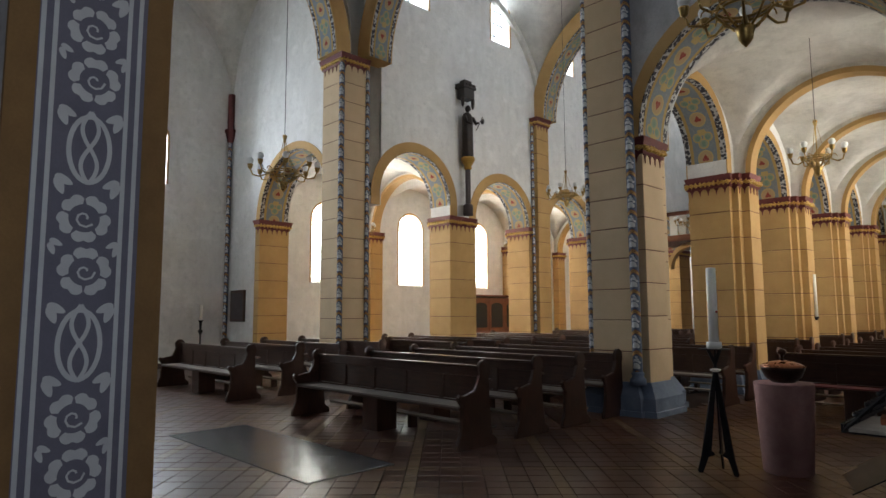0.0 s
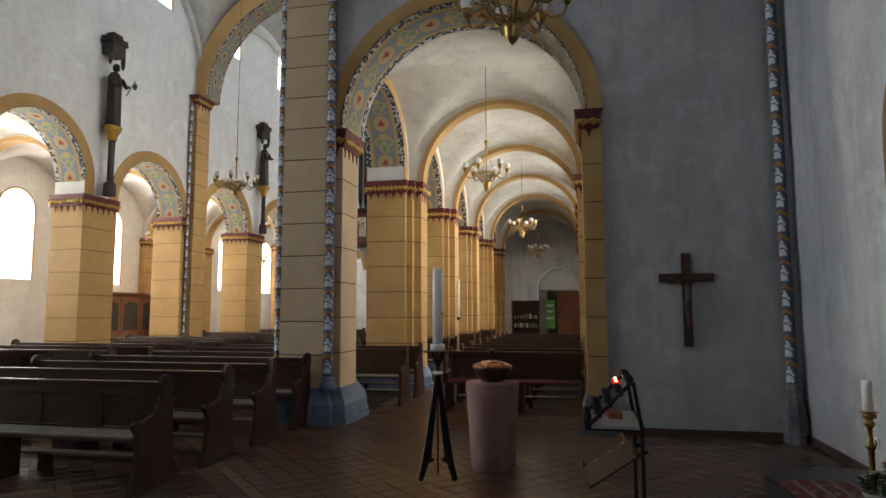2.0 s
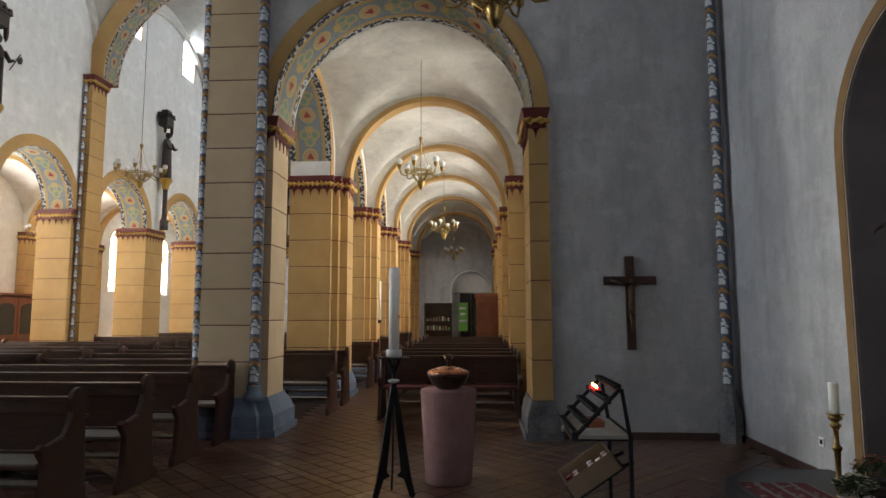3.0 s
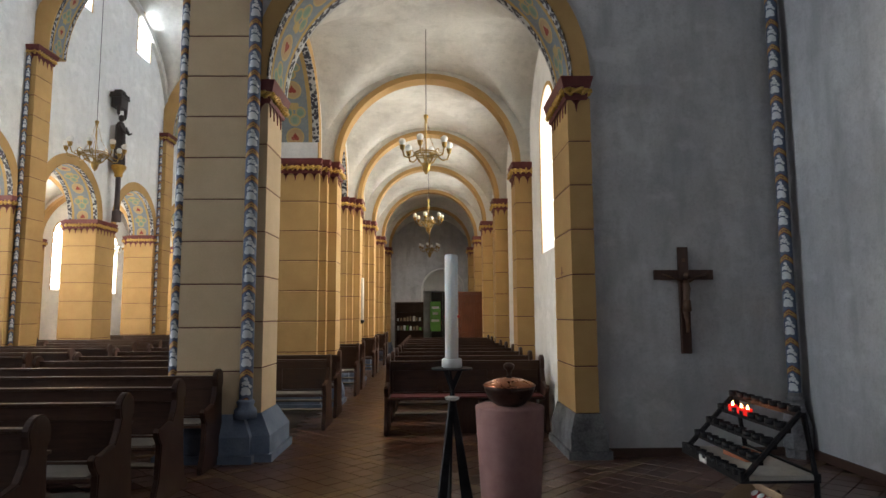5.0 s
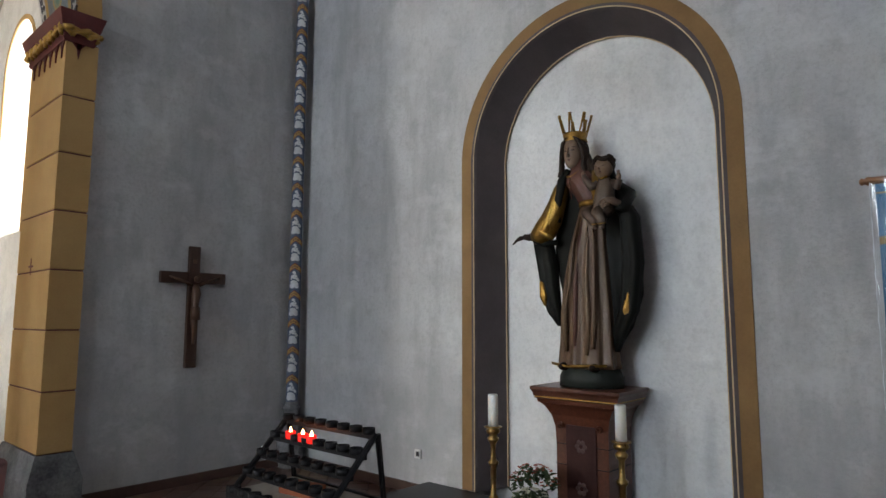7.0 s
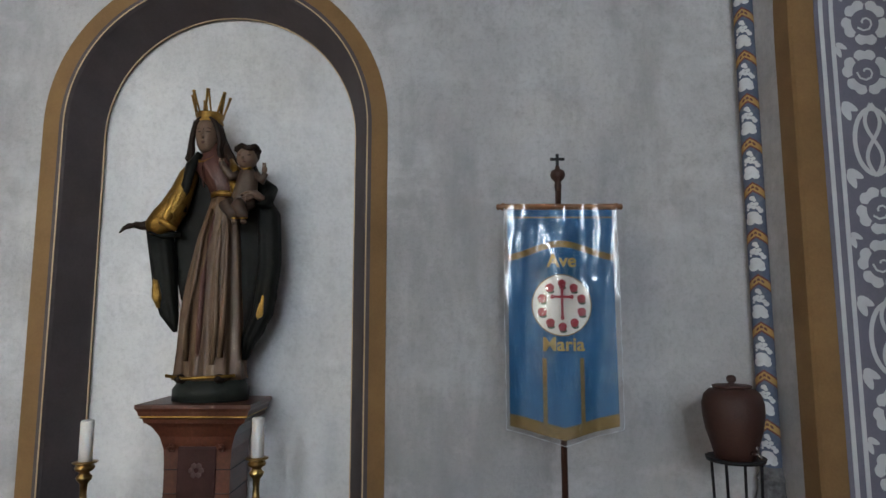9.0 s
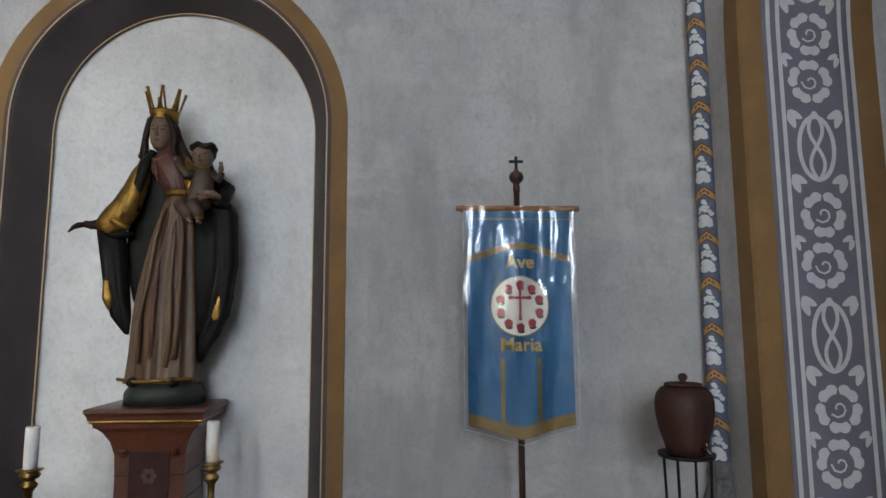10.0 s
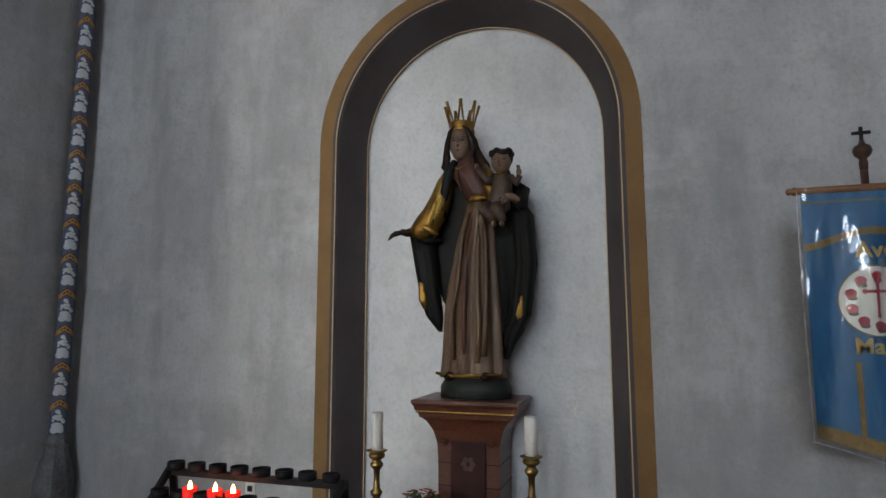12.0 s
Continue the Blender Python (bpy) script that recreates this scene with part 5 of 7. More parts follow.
for yy, dz, lean in ((0.02, 0.0, 0.0), (0.07, 0.04, 0.02), (-0.05, 0.02, -0.02), (-0.1, 0.06, -0.01)):
    limb([(-0.145, yy + 0.015 + lean, 0.2 + dz), (-0.143, yy + lean, 0.45), (-0.135, yy - 0.02, 0.7), (-0.116, yy * 0.8 - 0.045, 0.95), (-0.092, yy * 0.5 - 0.07, 1.12)], [0.016, 0.017, 0.015, 0.012, 0.006], 7 if abs(yy - 0.02) < 0.01 else 0, 8)
# mantle: behind the body, drawn to a point below, hanging off both arms
loft([(0.05, -0.14, 0.26, 0.03, 0.06, 0.12, 6, 0.2), (0.06, -0.11, 0.4, 0.07, 0.18, 0.12, 6, 0.4), (0.07, -0.08, 0.6, 0.085, 0.27, 0.11, 6, 0.7), (0.07, -0.065, 0.85, 0.085, 0.3, 0.09, 6, 0.9), (0.06, -0.055, 1.15, 0.085, 0.265, 0.06, 6, 1.1), (0.05, -0.02, 1.36, 0.075, 0.19, 0.03, 6, 1.2), (0.04, 0, 1.45, 0.06, 0.09, 0.0, 6, 1.2)], 1, 72)
loft([(0.0, -0.2, 0.24, 0.012, 0.02, 0.2, 5, 0.4), (-0.01, -0.225, 0.36, 0.035, 0.05, 0.2, 5, 0.6), (-0.02, -0.285, 0.5, 0.05, 0.06, 0.2, 5, 0.8), (-0.02, -0.33, 0.8, 0.06, 0.06, 0.18, 5, 1.2), (-0.02, -0.33, 1.1, 0.06, 0.06, 0.12, 5, 1.6), (0.0, -0.17, 1.36, 0.055, 0.07, 0.04, 5, 1.6)], 1, 48)
loft([(-0.02, -0.275, 0.42, 0.008, 0.012, 0.2, 5, 0.4), (-0.05, -0.285, 0.5, 0.022, 0.03, 0.2, 5, 0.9), (-0.05, -0.29, 0.6, 0.02, 0.026, 0.2, 5, 1.2), (-0.04, -0.29, 0.68, 0.006, 0.008, 0.1, 5, 1)], 2, 24)
loft([(-0.03, 0.2, 0.4, 0.008, 0.012, 0.2, 5, 0.4), (-0.03, 0.225, 0.5, 0.03, 0.05, 0.2, 5, 0.6), (-0.02, 0.245, 0.62, 0.045, 0.06, 0.2, 5, 0.9), (-0.02, 0.26, 0.82, 0.05, 0.07, 0.18, 5, 1.2), (-0.03, 0.28, 1.0, 0.05, 0.07, 0.1, 5, 1.6)], 1, 48)
loft([(-0.06, 0.27, 0.54, 0.006, 0.01, 0.2, 5, 0.4), (-0.07, 0.275, 0.6, 0.016, 0.026, 0.2, 5, 0.9), (-0.06, 0.285, 0.7, 0.012, 0.018, 0.1, 5, 1), (-0.05, 0.285, 0.74, 0.004, 0.006, 0.1, 5, 1)], 2, 20)
# reaching arm with a gilded sleeve under a dark mantle edge
limb([(-0.02, 0.085, 1.41), (-0.04, 0.11, 1.33), (-0.055, 0.14, 1.23), (-0.068, 0.18, 1.13), (-0.078, 0.225, 1.06), (-0.08, 0.275, 1.02), (-0.08, 0.315, 1.01)], [0.03, 0.052, 0.062, 0.074, 0.08, 0.068, 0.045], 2, 20)
limb([(-0.07, 0.13, 1.3), (-0.115, 0.17, 1.17), (-0.13, 0.2, 1.06), (-0.11, 0.2, 1.0)], [0.015, 0.028, 0.035, 0.02], 2, 10)
limb([(-0.1, 0.27, 1.09), (-0.14, 0.22, 1.04), (-0.12, 0.15, 0.99)], [0.012, 0.024, 0.016], 2, 10)
limb([(-0.09, 0.3, 1.05), (-0.1, 0.29, 0.99), (-0.08, 0.24, 0.965), (-0.06, 0.15, 0.97)], [0.02, 0.024, 0.024, 0.016], 1, 10)
limb([(0.04, 0.09, 1.41), (0.03, 0.13, 1.34), (0.03, 0.2, 1.18), (0.0, 0.28, 1.05), (-0.04, 0.33, 1.02)], [0.035, 0.035, 0.05, 0.045, 0.03], 1)
limb([(-0.06, 0.04, 1.46), (-0.085, 0.08, 1.38), (-0.09, 0.11, 1.25), (-0.085, 0.12, 1.1)], [0.02, 0.03, 0.028, 0.015], 1, 8)
limb([(-0.07, 0.29, 1.03), (-0.075, 0.36, 1.02), (-0.08, 0.395, 1.028)], [0.038, 0.024, 0.02], 4)
for k in range(4):
    limb([(-0.075 - 0.012 * k, 0.39, 1.03 - 0.006 * k), (-0.08 - 0.014 * k, 0.43, 1.028 - 0.01 * k), (-0.08 - 0.014 * k, 0.46, 1.01 - 0.012 * k)], [0.01, 0.008, 0.005], 4, 6)
for q in (1, -1):
    ball(-0.13, 0.02 + q * 0.12, 0.14, 0.06, 0.035, 0.03, 4, 2)
limb([(-0.155, 0.22, 0.16), (-0.175, 0.1, 0.145), (-0.17, -0.02, 0.15), (-0.155, -0.2, 0.16)], 0.01, 2, 6)
for v in bm.verts:
    h = max(0.0, v.co.z - 0.15)
    v.co.y = v.co.y * (1.0 + 0.16 * min(1.0, h / 0.4)) + 0.085 * h / 1.6
    v.co.z += 0.085 * h
# head, hair, crown
HY = 0.085
upper_from = len(bm.verts)
loft([(-0.03, HY, 1.585, 0.035, 0.03, 0, 5, 0), (-0.038, HY, 1.6, 0.05, 0.044, 0, 5, 0), (-0.035, HY, 1.635, 0.066, 0.06, 0, 5, 0), (-0.03, HY, 1.69, 0.075, 0.07, 0, 5, 0), (-0.025, HY, 1.75, 0.077, 0.071, 0, 5, 0), (-0.015, HY, 1.81, 0.07, 0.066, 0, 5, 0)], 3, 36)
limb([(-0.1, HY, 1.735), (-0.112, HY, 1.7), (-0.12, HY, 1.678), (-0.104, HY, 1.668)], [0.006, 0.009, 0.012, 0.008], 3, 8)
for q in (-1, 1):
    limb([(-0.098, HY + q * 0.013, 1.712), (-0.102, HY + q * 0.028, 1.71), (-0.09, HY + q * 0.042, 1.713)], 0.0032, 4, 6)
    limb([(-0.097, HY + q * 0.012, 1.733), (-0.097, HY + q * 0.03, 1.738), (-0.083, HY + q * 0.048, 1.733)], 0.0022, 4, 6)
ball(-0.097, HY, 1.643, 0.01, 0.017, 0.005, 7, 2)
ball(-0.095, HY, 1.634, 0.01, 0.013, 0.005, 7, 2)
ball(0.02, HY, 1.72, 0.09, 0.094, 0.125, 4)
for q in (-1, 1):
    for d, lift in ((0.0, 0.0), (0.016, -0.012), (0.03, -0.03)):
        limb([(-0.07 + d, HY + q * 0.02, 1.825 + lift), (-0.07 + d, HY + q * (0.062 + d * 0.5), 1.785 + lift), (-0.055 + d, HY + q * (0.083 + d * 0.5), 1.72), (-0.045 + d, HY + q * (0.094 + d * 0.5), 1.65), (-0.05 + d, HY + q * (0.085 + d), 1.6), (-0.04 + d, HY + q * (0.1 + d), 1.55), (-0.02 + d, HY + q * (0.09 + d), 1.49 - lift)], [0.012, 0.018, 0.019, 0.02, 0.018, 0.021, 0.008], 4, 8)
limb([(0.0, HY - 0.1, 1.68), (-0.02, HY - 0.13, 1.6), (-0.03, HY - 0.17, 1.53), (-0.04, HY - 0.2, 1.47)], [0.02, 0.03, 0.034, 0.02], 4, 8)
loft([(0.0, HY, 1.795, 0.088, 0.085, 0, 5, 0), (0.0, HY, 1.8, 0.093, 0.09, 0, 5, 0), (0.0, HY, 1.815, 0.086, 0.083, 0, 5, 0), (0.0, HY, 1.835, 0.088, 0.085, 0, 5, 0), (0.0, HY, 1.85, 0.095, 0.092, 0, 5, 0), (0.0, HY, 1.862, 0.093, 0.09, 0, 5, 0)], 2, 32)
for k in range(14):
    t = 2 * math.pi * k / 14
    q = t + (0.2 if k % 2 else -0.2)
    limb([(0.088 * math.cos(t), HY + 0.085 * math.sin(t), 1.855), (0.122 * math.cos(q), HY + 0.12 * math.sin(q), 1.99)], [0.0055, 0.009], 2, 6)
    ball(0.124 * math.cos(q), HY + 0.122 * math.sin(q), 1.998, 0.012, 0.012, 0.009, 2, 1)
limb([(-0.05, HY + 0.052, 1.545), (-0.085, HY + 0.02, 1.512), (-0.09, HY - 0.01, 1.508), (-0.055, HY - 0.06, 1.55)], 0.009, 2, 8)
limb([(-0.092, HY - 0.004, 1.508), (-0.112, HY - 0.008, 1.42), (-0.1, HY - 0.02, 1.34)], [0.004, 0.006, 0.003], 7, 6)
# gilded mantle lining beside the child
limb([(-0.06, -0.09, 1.53), (-0.095, -0.125, 1.46), (-0.11, -0.14, 1.38), (-0.12, -0.15, 1.31), (-0.115, -0.17, 1.26)], [0.012, 0.03, 0.042, 0.036, 0.006], 2, 10)
limb([(-0.02, -0.2, 1.53), (-0.06, -0.22, 1.44), (-0.06, -0.24, 1.32)], [0.03, 0.05, 0.04], 1, 10)
# child seated on the other arm
child_from = len(bm.verts)
CX, CY = -0.165, -0.25
loft([(CX - 0.01, CY + 0.06, 1.2, 0.05, 0.06, 0.08, 5, 0.2), (CX, CY + 0.03, 1.25, 0.075, 0.085, 0.08, 5, 0.4), (CX, CY + 0.01, 1.32, 0.066, 0.076, 0.06, 5, 0.7), (CX, CY, 1.4, 0.058, 0.068, 0.04, 5, 0.9), (CX, CY, 1.455, 0.045, 0.058, 0.02, 5, 1), (CX, CY, 1.5, 0.026, 0.028, 0, 5, 1)], 8, 48)
ball(CX - 0.012, CY, 1.553, 0.068, 0.064, 0.076, 3)
ball(CX - 0.078, CY + 0.004, 1.542, 0.012, 0.009, 0.011, 3, 2)
for q in (-1, 1):
    limb([(CX - 0.07, CY + q * 0.012, 1.56), (CX - 0.075, CY + q * 0.025, 1.557), (CX - 0.065, CY + q * 0.038, 1.56)], 0.0025, 4, 5)
ball(CX - 0.07, CY, 1.516, 0.008, 0.012, 0.004, 7, 2)
ball(CX + 0.012, CY, 1.58, 0.07, 0.072, 0.066, 4)
for k in range(16):
    t = math.pi * (0.5 + k / 15)
    ball(CX + 0.058 * math.cos(t), CY + 0.066 * math.sin(t), 1.61 + 0.012 * math.sin(5 * t), 0.022, 0.022, 0.02, 4, 1)
limb([(CX - 0.03, CY + 0.03, 1.487), (CX - 0.05, CY, 1.474), (CX - 0.03, CY - 0.035, 1.487)], 0.007, 2, 6)
limb([(CX, CY + 0.055, 1.45), (CX - 0.03, CY + 0.09, 1.43), (CX - 0.01, CY + 0.14, 1.49), (CX + 0.01, CY + 0.165, 1.53)], [0.03, 0.03, 0.024, 0.016], 8, 10)
ball(CX + 0.012, CY + 0.17, 1.54, 0.018, 0.018, 0.022, 3, 2)
limb([(CX, CY - 0.055, 1.45), (CX - 0.01, CY - 0.1, 1.41), (CX - 0.02, CY - 0.12, 1.455)], [0.028, 0.028, 0.02], 8, 10)
ball(CX - 0.022, CY - 0.115, 1.475, 0.015, 0.018, 0.026, 3, 2)
for d in (0.0, 0.012):
    limb([(CX - 0.022, CY - 0.108 - d, 1.49), (CX - 0.024, CY - 0.106 - d, 1.52)], 0.0055, 3, 6)
for q in (0.075, 0.0):
    limb([(CX - 0.02, CY + 0.03 + q * 0.5, 1.26), (CX - 0.085, CY + 0.02 + q, 1.235), (CX - 0.09, CY - 0.01 + q * 0.8, 1.18), (CX - 0.08, CY - 0.02 + q * 0.7, 1.15)], [0.048, 0.044, 0.034, 0.024], 8, 10)
    ball(CX - 0.095, CY - 0.018 + q * 0.7, 1.135, 0.03, 0.018, 0.016, 3, 2)
    limb([(CX - 0.1, CY + 0.006 + q * 0.7, 1.158), (CX - 0.115, CY - 0.018 + q * 0.7, 1.152), (CX - 0.09, CY - 0.04 + q * 0.7, 1.158)], 0.006, 2, 6)
bm.verts.ensure_lookup_table()
for v in list(bm.verts)[child_from:]:
    v.co.z -= 0.045
    v.co.y += 0.02
# the arm and palm that carry the child
limb([(0.0, -0.2, 1.42), (-0.03, -0.33, 1.32), (-0.1, -0.34, 1.24), (-0.17, -0.31, 1.24)], [0.06, 0.065, 0.045, 0.03], 1, 12)
limb([(-0.16, -0.325, 1.25), (-0.21, -0.3, 1.27), (-0.235, -0.265, 1.275)], [0.026, 0.026, 0.014], 3, 8)
for k in range(4):
    limb([(-0.225, -0.29, 1.285 - 0.013 * k), (-0.245, -0.25, 1.275 - 0.016 * k), (-0.24, -0.22 - 0.008 * k, 1.26 - 0.018 * k)], [0.009, 0.008, 0.005], 3, 6)
bm.verts.ensure_lookup_table()
for v in list(bm.verts)[upper_from:child_from]:
    if v.co.z > 1.58:
        v.co.z = 1.58 + 0.96 * (v.co.z - 1.58)
solo("madonna_statue", fix(bm), STATUE_MATS, pose(PX + 0.02, PY - 0.02, 1.04), "painted wooden statue of a crowned robed woman with child", "statue")


# ---- brass candlesticks ----
def candlestick(x, y, lean=0):
    p = thing("candlestick", pose(x, y, 0.14), "turned brass candlestick with a white candle", "candlestick", "candlesticks before the niche")
    bm = bmesh.new()
    lathe(bm, [(0.085, 0), (0.088, 0.012), (0.075, 0.03), (0.04, 0.05), (0.024, 0.08), (0.02, 0.13), (0.03, 0.15), (0.034, 0.165), (0.03, 0.18), (0.018, 0.2), (0.02, 0.3), (0.022, 0.38), (0.034, 0.395), (0.036, 0.41), (0.02, 0.425), (0.017, 0.48), (0.02, 0.53), (0.036, 0.55), (0.04, 0.565), (0.028, 0.578), (0.024, 0.588), (0.044, 0.6), (0.05, 0.612), (0.044, 0.624), (0.034, 0.63), (0.06, 0.636), (0.064, 0.641), (0.036, 0.645)], 24)
    part("stem", fix(bm), BRASS, p, "", True)
    bm = bmesh.new()
    lathe(bm, [(0.034, 0.644), (0.034, 0.85), (0.03, 0.858), (0.008, 0.852)], 20)
    part("candle", fix(bm), WAX, p, "white candle", True)


candlestick(3.52, 3.21)
candlestick(3.62, 2.32)


# ---- flowers ----
def flower_pot(x, y, petal, leaf, label, rad, top, seed):
    rnd = random.Random(seed)
    p = thing("flower_pot", pose(x, y, 0.152 if x < 3.6 else 0.14), label, "flower pot", "flowers before the niche")
    bm = bmesh.new()
    lathe(bm, [(0.07, 0), (0.075, 0.004), (0.1, 0.15), (0.108, 0.152), (0.108, 0.165), (0.095, 0.165), (0.09, 0.14)], 24)
    part("pot", fix(bm), WHITEPAINT if seed % 2 else TERRACOTTA, p, "", True)
    bm = bmesh.new()
    for i in range(150):
        a, e, r = rnd.uniform(0, 6.28), rnd.uniform(-0.2, 1.3), rad * rnd.uniform(0.6, 0.98)
        c = Vector((r * math.cos(a) * math.cos(e), r * math.sin(a) * math.cos(e), top - rad * 0.55 + 0.75 * r * math.sin(e)))
        m = Matrix.Translation(c) @ Euler((rnd.uniform(-1, 1), rnd.uniform(-1, 1), a)).to_matrix().to_4x4()
        s = rnd.uniform(0.02, 0.035)
        vs = [bm.verts.new(m @ Vector(q)) for q in ((-s, 0, 0), (-s * 0.3, s * 0.5, 0.004), (s, 0, -0.006), (-s * 0.3, -s * 0.5, 0.004))]
        bm.faces.new(vs)
    part("leaves", bm, leaf, p, "green leaves")
    bm = bmesh.new()
    for i in range(70):
        a, e = rnd.uniform(0, 6.28), rnd.uniform(0.15, 1.4)
        c = Vector((rad * math.cos(a) * math.cos(e), rad * math.sin(a) * math.cos(e), top - rad * 0.55 + 0.78 * rad * math.sin(e)))
        s = rnd.uniform(0.011, 0.019)
        for k in range(7):
            t = 2 * math.pi * k / 7 + i
            tip = c + Vector((s * math.cos(t), s * math.sin(t), rnd.uniform(0, 0.008)))
            q = Vector((-math.sin(t), math.cos(t), 0)) * s * 0.35
            bm.faces.new([bm.verts.new(v) for v in (c, c + (tip - c) * 0.6 + q, tip, c + (tip - c) * 0.6 - q)])
    part("blossoms", bm, petal, p, "dense small blossoms")


PETAL_RED = surface("orange-red petals", (0.3, 0.05, 0.02), (0.42, 0.09, 0.03), 20, 90, 0.6)
PETAL_WHITE = surface("greenish white petals", (0.5, 0.52, 0.36), (0.65, 0.66, 0.5), 20, 90, 0.6)
LEAF = surface("green foliage", (0.03, 0.06, 0.02), (0.06, 0.1, 0.035), 20, 90, 0.5)
flower_pot(3.66, 2.98, PETAL_RED, LEAF, "potted plant with dense red blossoms", 0.17, 0.36, 2)
flower_pot(3.42, 2.84, PETAL_WHITE, LEAF, "white chrysanthemum in a pale pot", 0.13, 0.27, 3)

# ---- socket ----
p = thing("wall_socket", pose(WALL_X, 4.44, 0.345), "white plastic wall socket low on the plaster", "socket")
bm = bmesh.new()
box(bm, -0.012, 0, -0.04, 0.04, -0.04, 0.04, 0.004)
part("plate", bm, WHITEPAINT, p)
bm = bmesh.new()
box(bm, -0.014, -0.012, -0.02, 0.02, -0.02, 0.02)
part("insert", bm, IRON, p, "dark socket insert")

# ---- banner ----
BX, BY = 3.47, 0.66
p = thing("procession_banner", pose(BX, BY, 0), "blue embroidered banner in a plastic sleeve on a wooden pole", "banner")
BLUE = surface("blue banner satin", (0.008, 0.085, 0.19), (0.012, 0.11, 0.235), 6, 220, 0.55, bump=0.15)
DARKWOOD = wood("dark pole wood", (0.045, 0.018, 0.012), (0.08, 0.034, 0.022), 0.4, "z")
RODWOOD = wood("turned rod wood", (0.2, 0.085, 0.035), (0.3, 0.14, 0.06), 0.4, "y")
GILT = surface("gold thread", (0.3, 0.19, 0.055), (0.15, 0.09, 0.026), 60, 260, 0.55, metal=0.3, bump=0.8)
CREAM = surface("cream silk", (0.6, 0.57, 0.5), (0.68, 0.65, 0.58), 12, 200, 0.7)
CRIMSON = surface("crimson thread", (0.26, 0.015, 0.025), (0.34, 0.025, 0.035), 20, 200, 0.6)
LEAFTHREAD = surface("dark green thread", (0.02, 0.05, 0.025), (0.03, 0.07, 0.035), 20, 200, 0.6)
bm = bmesh.new()
tube(bm, [(0, 0, 0.02), (0, 0, 2.24)], 0.017, 12)
lathe(bm, [(0.13, 0), (0.13, 0.012), (0.03, 0.03), (0.018, 0.05)], 24)
pole = part("pole", fix(bm), DARKWOOD, p, "dark turned pole", True)
bm = bmesh.new()
lathe(bm, [(0.017, 2.24), (0.02, 2.27), (0.016, 2.29), (0.036, 2.31), (0.042, 2.33), (0.036, 2.352), (0.014, 2.365), (0.012, 2.38)], 20)
part("finial", fix(bm), DARKWOOD, pole, "dark ball finial", True)
bm = bmesh.new()
box(bm, -0.006, 0.006, -0.008, 0.008, 2.375, 2.45, 0.002)
box(bm, -0.006, 0.006, -0.04, 0.04, 2.412, 2.428, 0.002)
part("finial_cross", bm, IRON, pole, "small dark cross")
TOPZ, BOTZ, HW = 2.145, 0.92, 0.285
bm = bmesh.new()
tube(bm, [(-0.03, -0.345, TOPZ), (-0.03, -0.335, TOPZ), (-0.03, -0.325, TOPZ), (-0.03, -0.31, TOPZ), (-0.03, -0.295, TOPZ), (-0.03, 0.295, TOPZ), (-0.03, 0.31, TOPZ), (-0.03, 0.325, TOPZ), (-0.03, 0.335, TOPZ), (-0.03, 0.345, TOPZ)], [0.009, 0.019, 0.013, 0.023, 0.018, 0.018, 0.023, 0.013, 0.019, 0.009], 12)
part("cross_rod", fix(bm), RODWOOD, p, "turned wooden rod", True)


def cloth(a, z):
    """Depth of the hanging cloth: soft vertical folds, flatter near the rod."""
    k = min(1.0, (TOPZ - z) / 0.4)
    return -0.034 - 0.012 * k * math.sin(a * 17 + 1.2) - 0.006 * k * math.sin(a * 31 + z * 4)


def lower(a):
    return BOTZ + 0.075 * abs(a) / HW


def cloth_patch(name, mt, label, pts_fn, nu, nv, lift):
    bm = bmesh.new()
    front, back = [], []
    for i in range(nu + 1):
        f, b = [], []
        for j in range(nv + 1):
            a, z = pts_fn(i / nu, j / nv)
            x = cloth(a, z) - lift
            f.append(bm.verts.new((x, a, z)))
            b.append(bm.verts.new((x + 0.002, a, z)))
        front.append(f)
        back.append(b)
    for i in range(nu):
        for j in range(nv):
            bm.faces.new((front[i][j], front[i][j + 1], front[i + 1][j + 1], front[i + 1][j]))
            bm.faces.new((back[i][j], back[i + 1][j], back[i + 1][j + 1], back[i][j + 1]))
    return part(name, bm, mt, p, label, True)


cloth_patch("cloth", BLUE, "sky-blue satin", lambda s, t: (-HW + 2 * HW * s, TOPZ + (lower(-HW + 2 * HW * s) - TOPZ) * t), 60, 40, 0.0)
cloth_patch("wavy_braid", GILT, "wavy gold braid", lambda s, t: (-HW + 2 * HW * s, 1.92 + 0.038 * math.cos((s - 0.5) * 5.6) - 0.036 * t), 48, 2, 0.003)
cloth_patch("top_braid", GILT, "thin gold braid", lambda s, t: (-HW + 2 * HW * s, 2.09 - 0.008 * t), 40, 1, 0.003)
for e in (-0.1, 0.1):
    cloth_patch("side_braid", GILT, "gold braid strip", lambda s, t, e=e: (e - 0.011 + 0.022 * s, 1.33 + (lower(e) + 0.05 - 1.33) * t), 2, 16, 0.003)
cloth_patch("fringe", GILT, "gold fringe", lambda s, t: (-HW + 2 * HW * s, lower(-HW + 2 * HW * s) + 0.05 - 0.065 * t), 60, 2, 0.004)
cloth_patch("medallion", CREAM, "round cream medallion", lambda s, t: (0.155 * t * math.cos(2 * math.pi * s), 1.61 + 0.16 * t * math.sin(2 * math.pi * s)), 40, 6, 0.003)
cloth_patch("medallion_rim", GILT, "stitched rim", lambda s, t: ((0.155 + 0.006 * t) * math.cos(2 * math.pi * s), 1.61 + (0.16 + 0.006 * t) * math.sin(2 * math.pi * s)), 40, 1, 0.004)
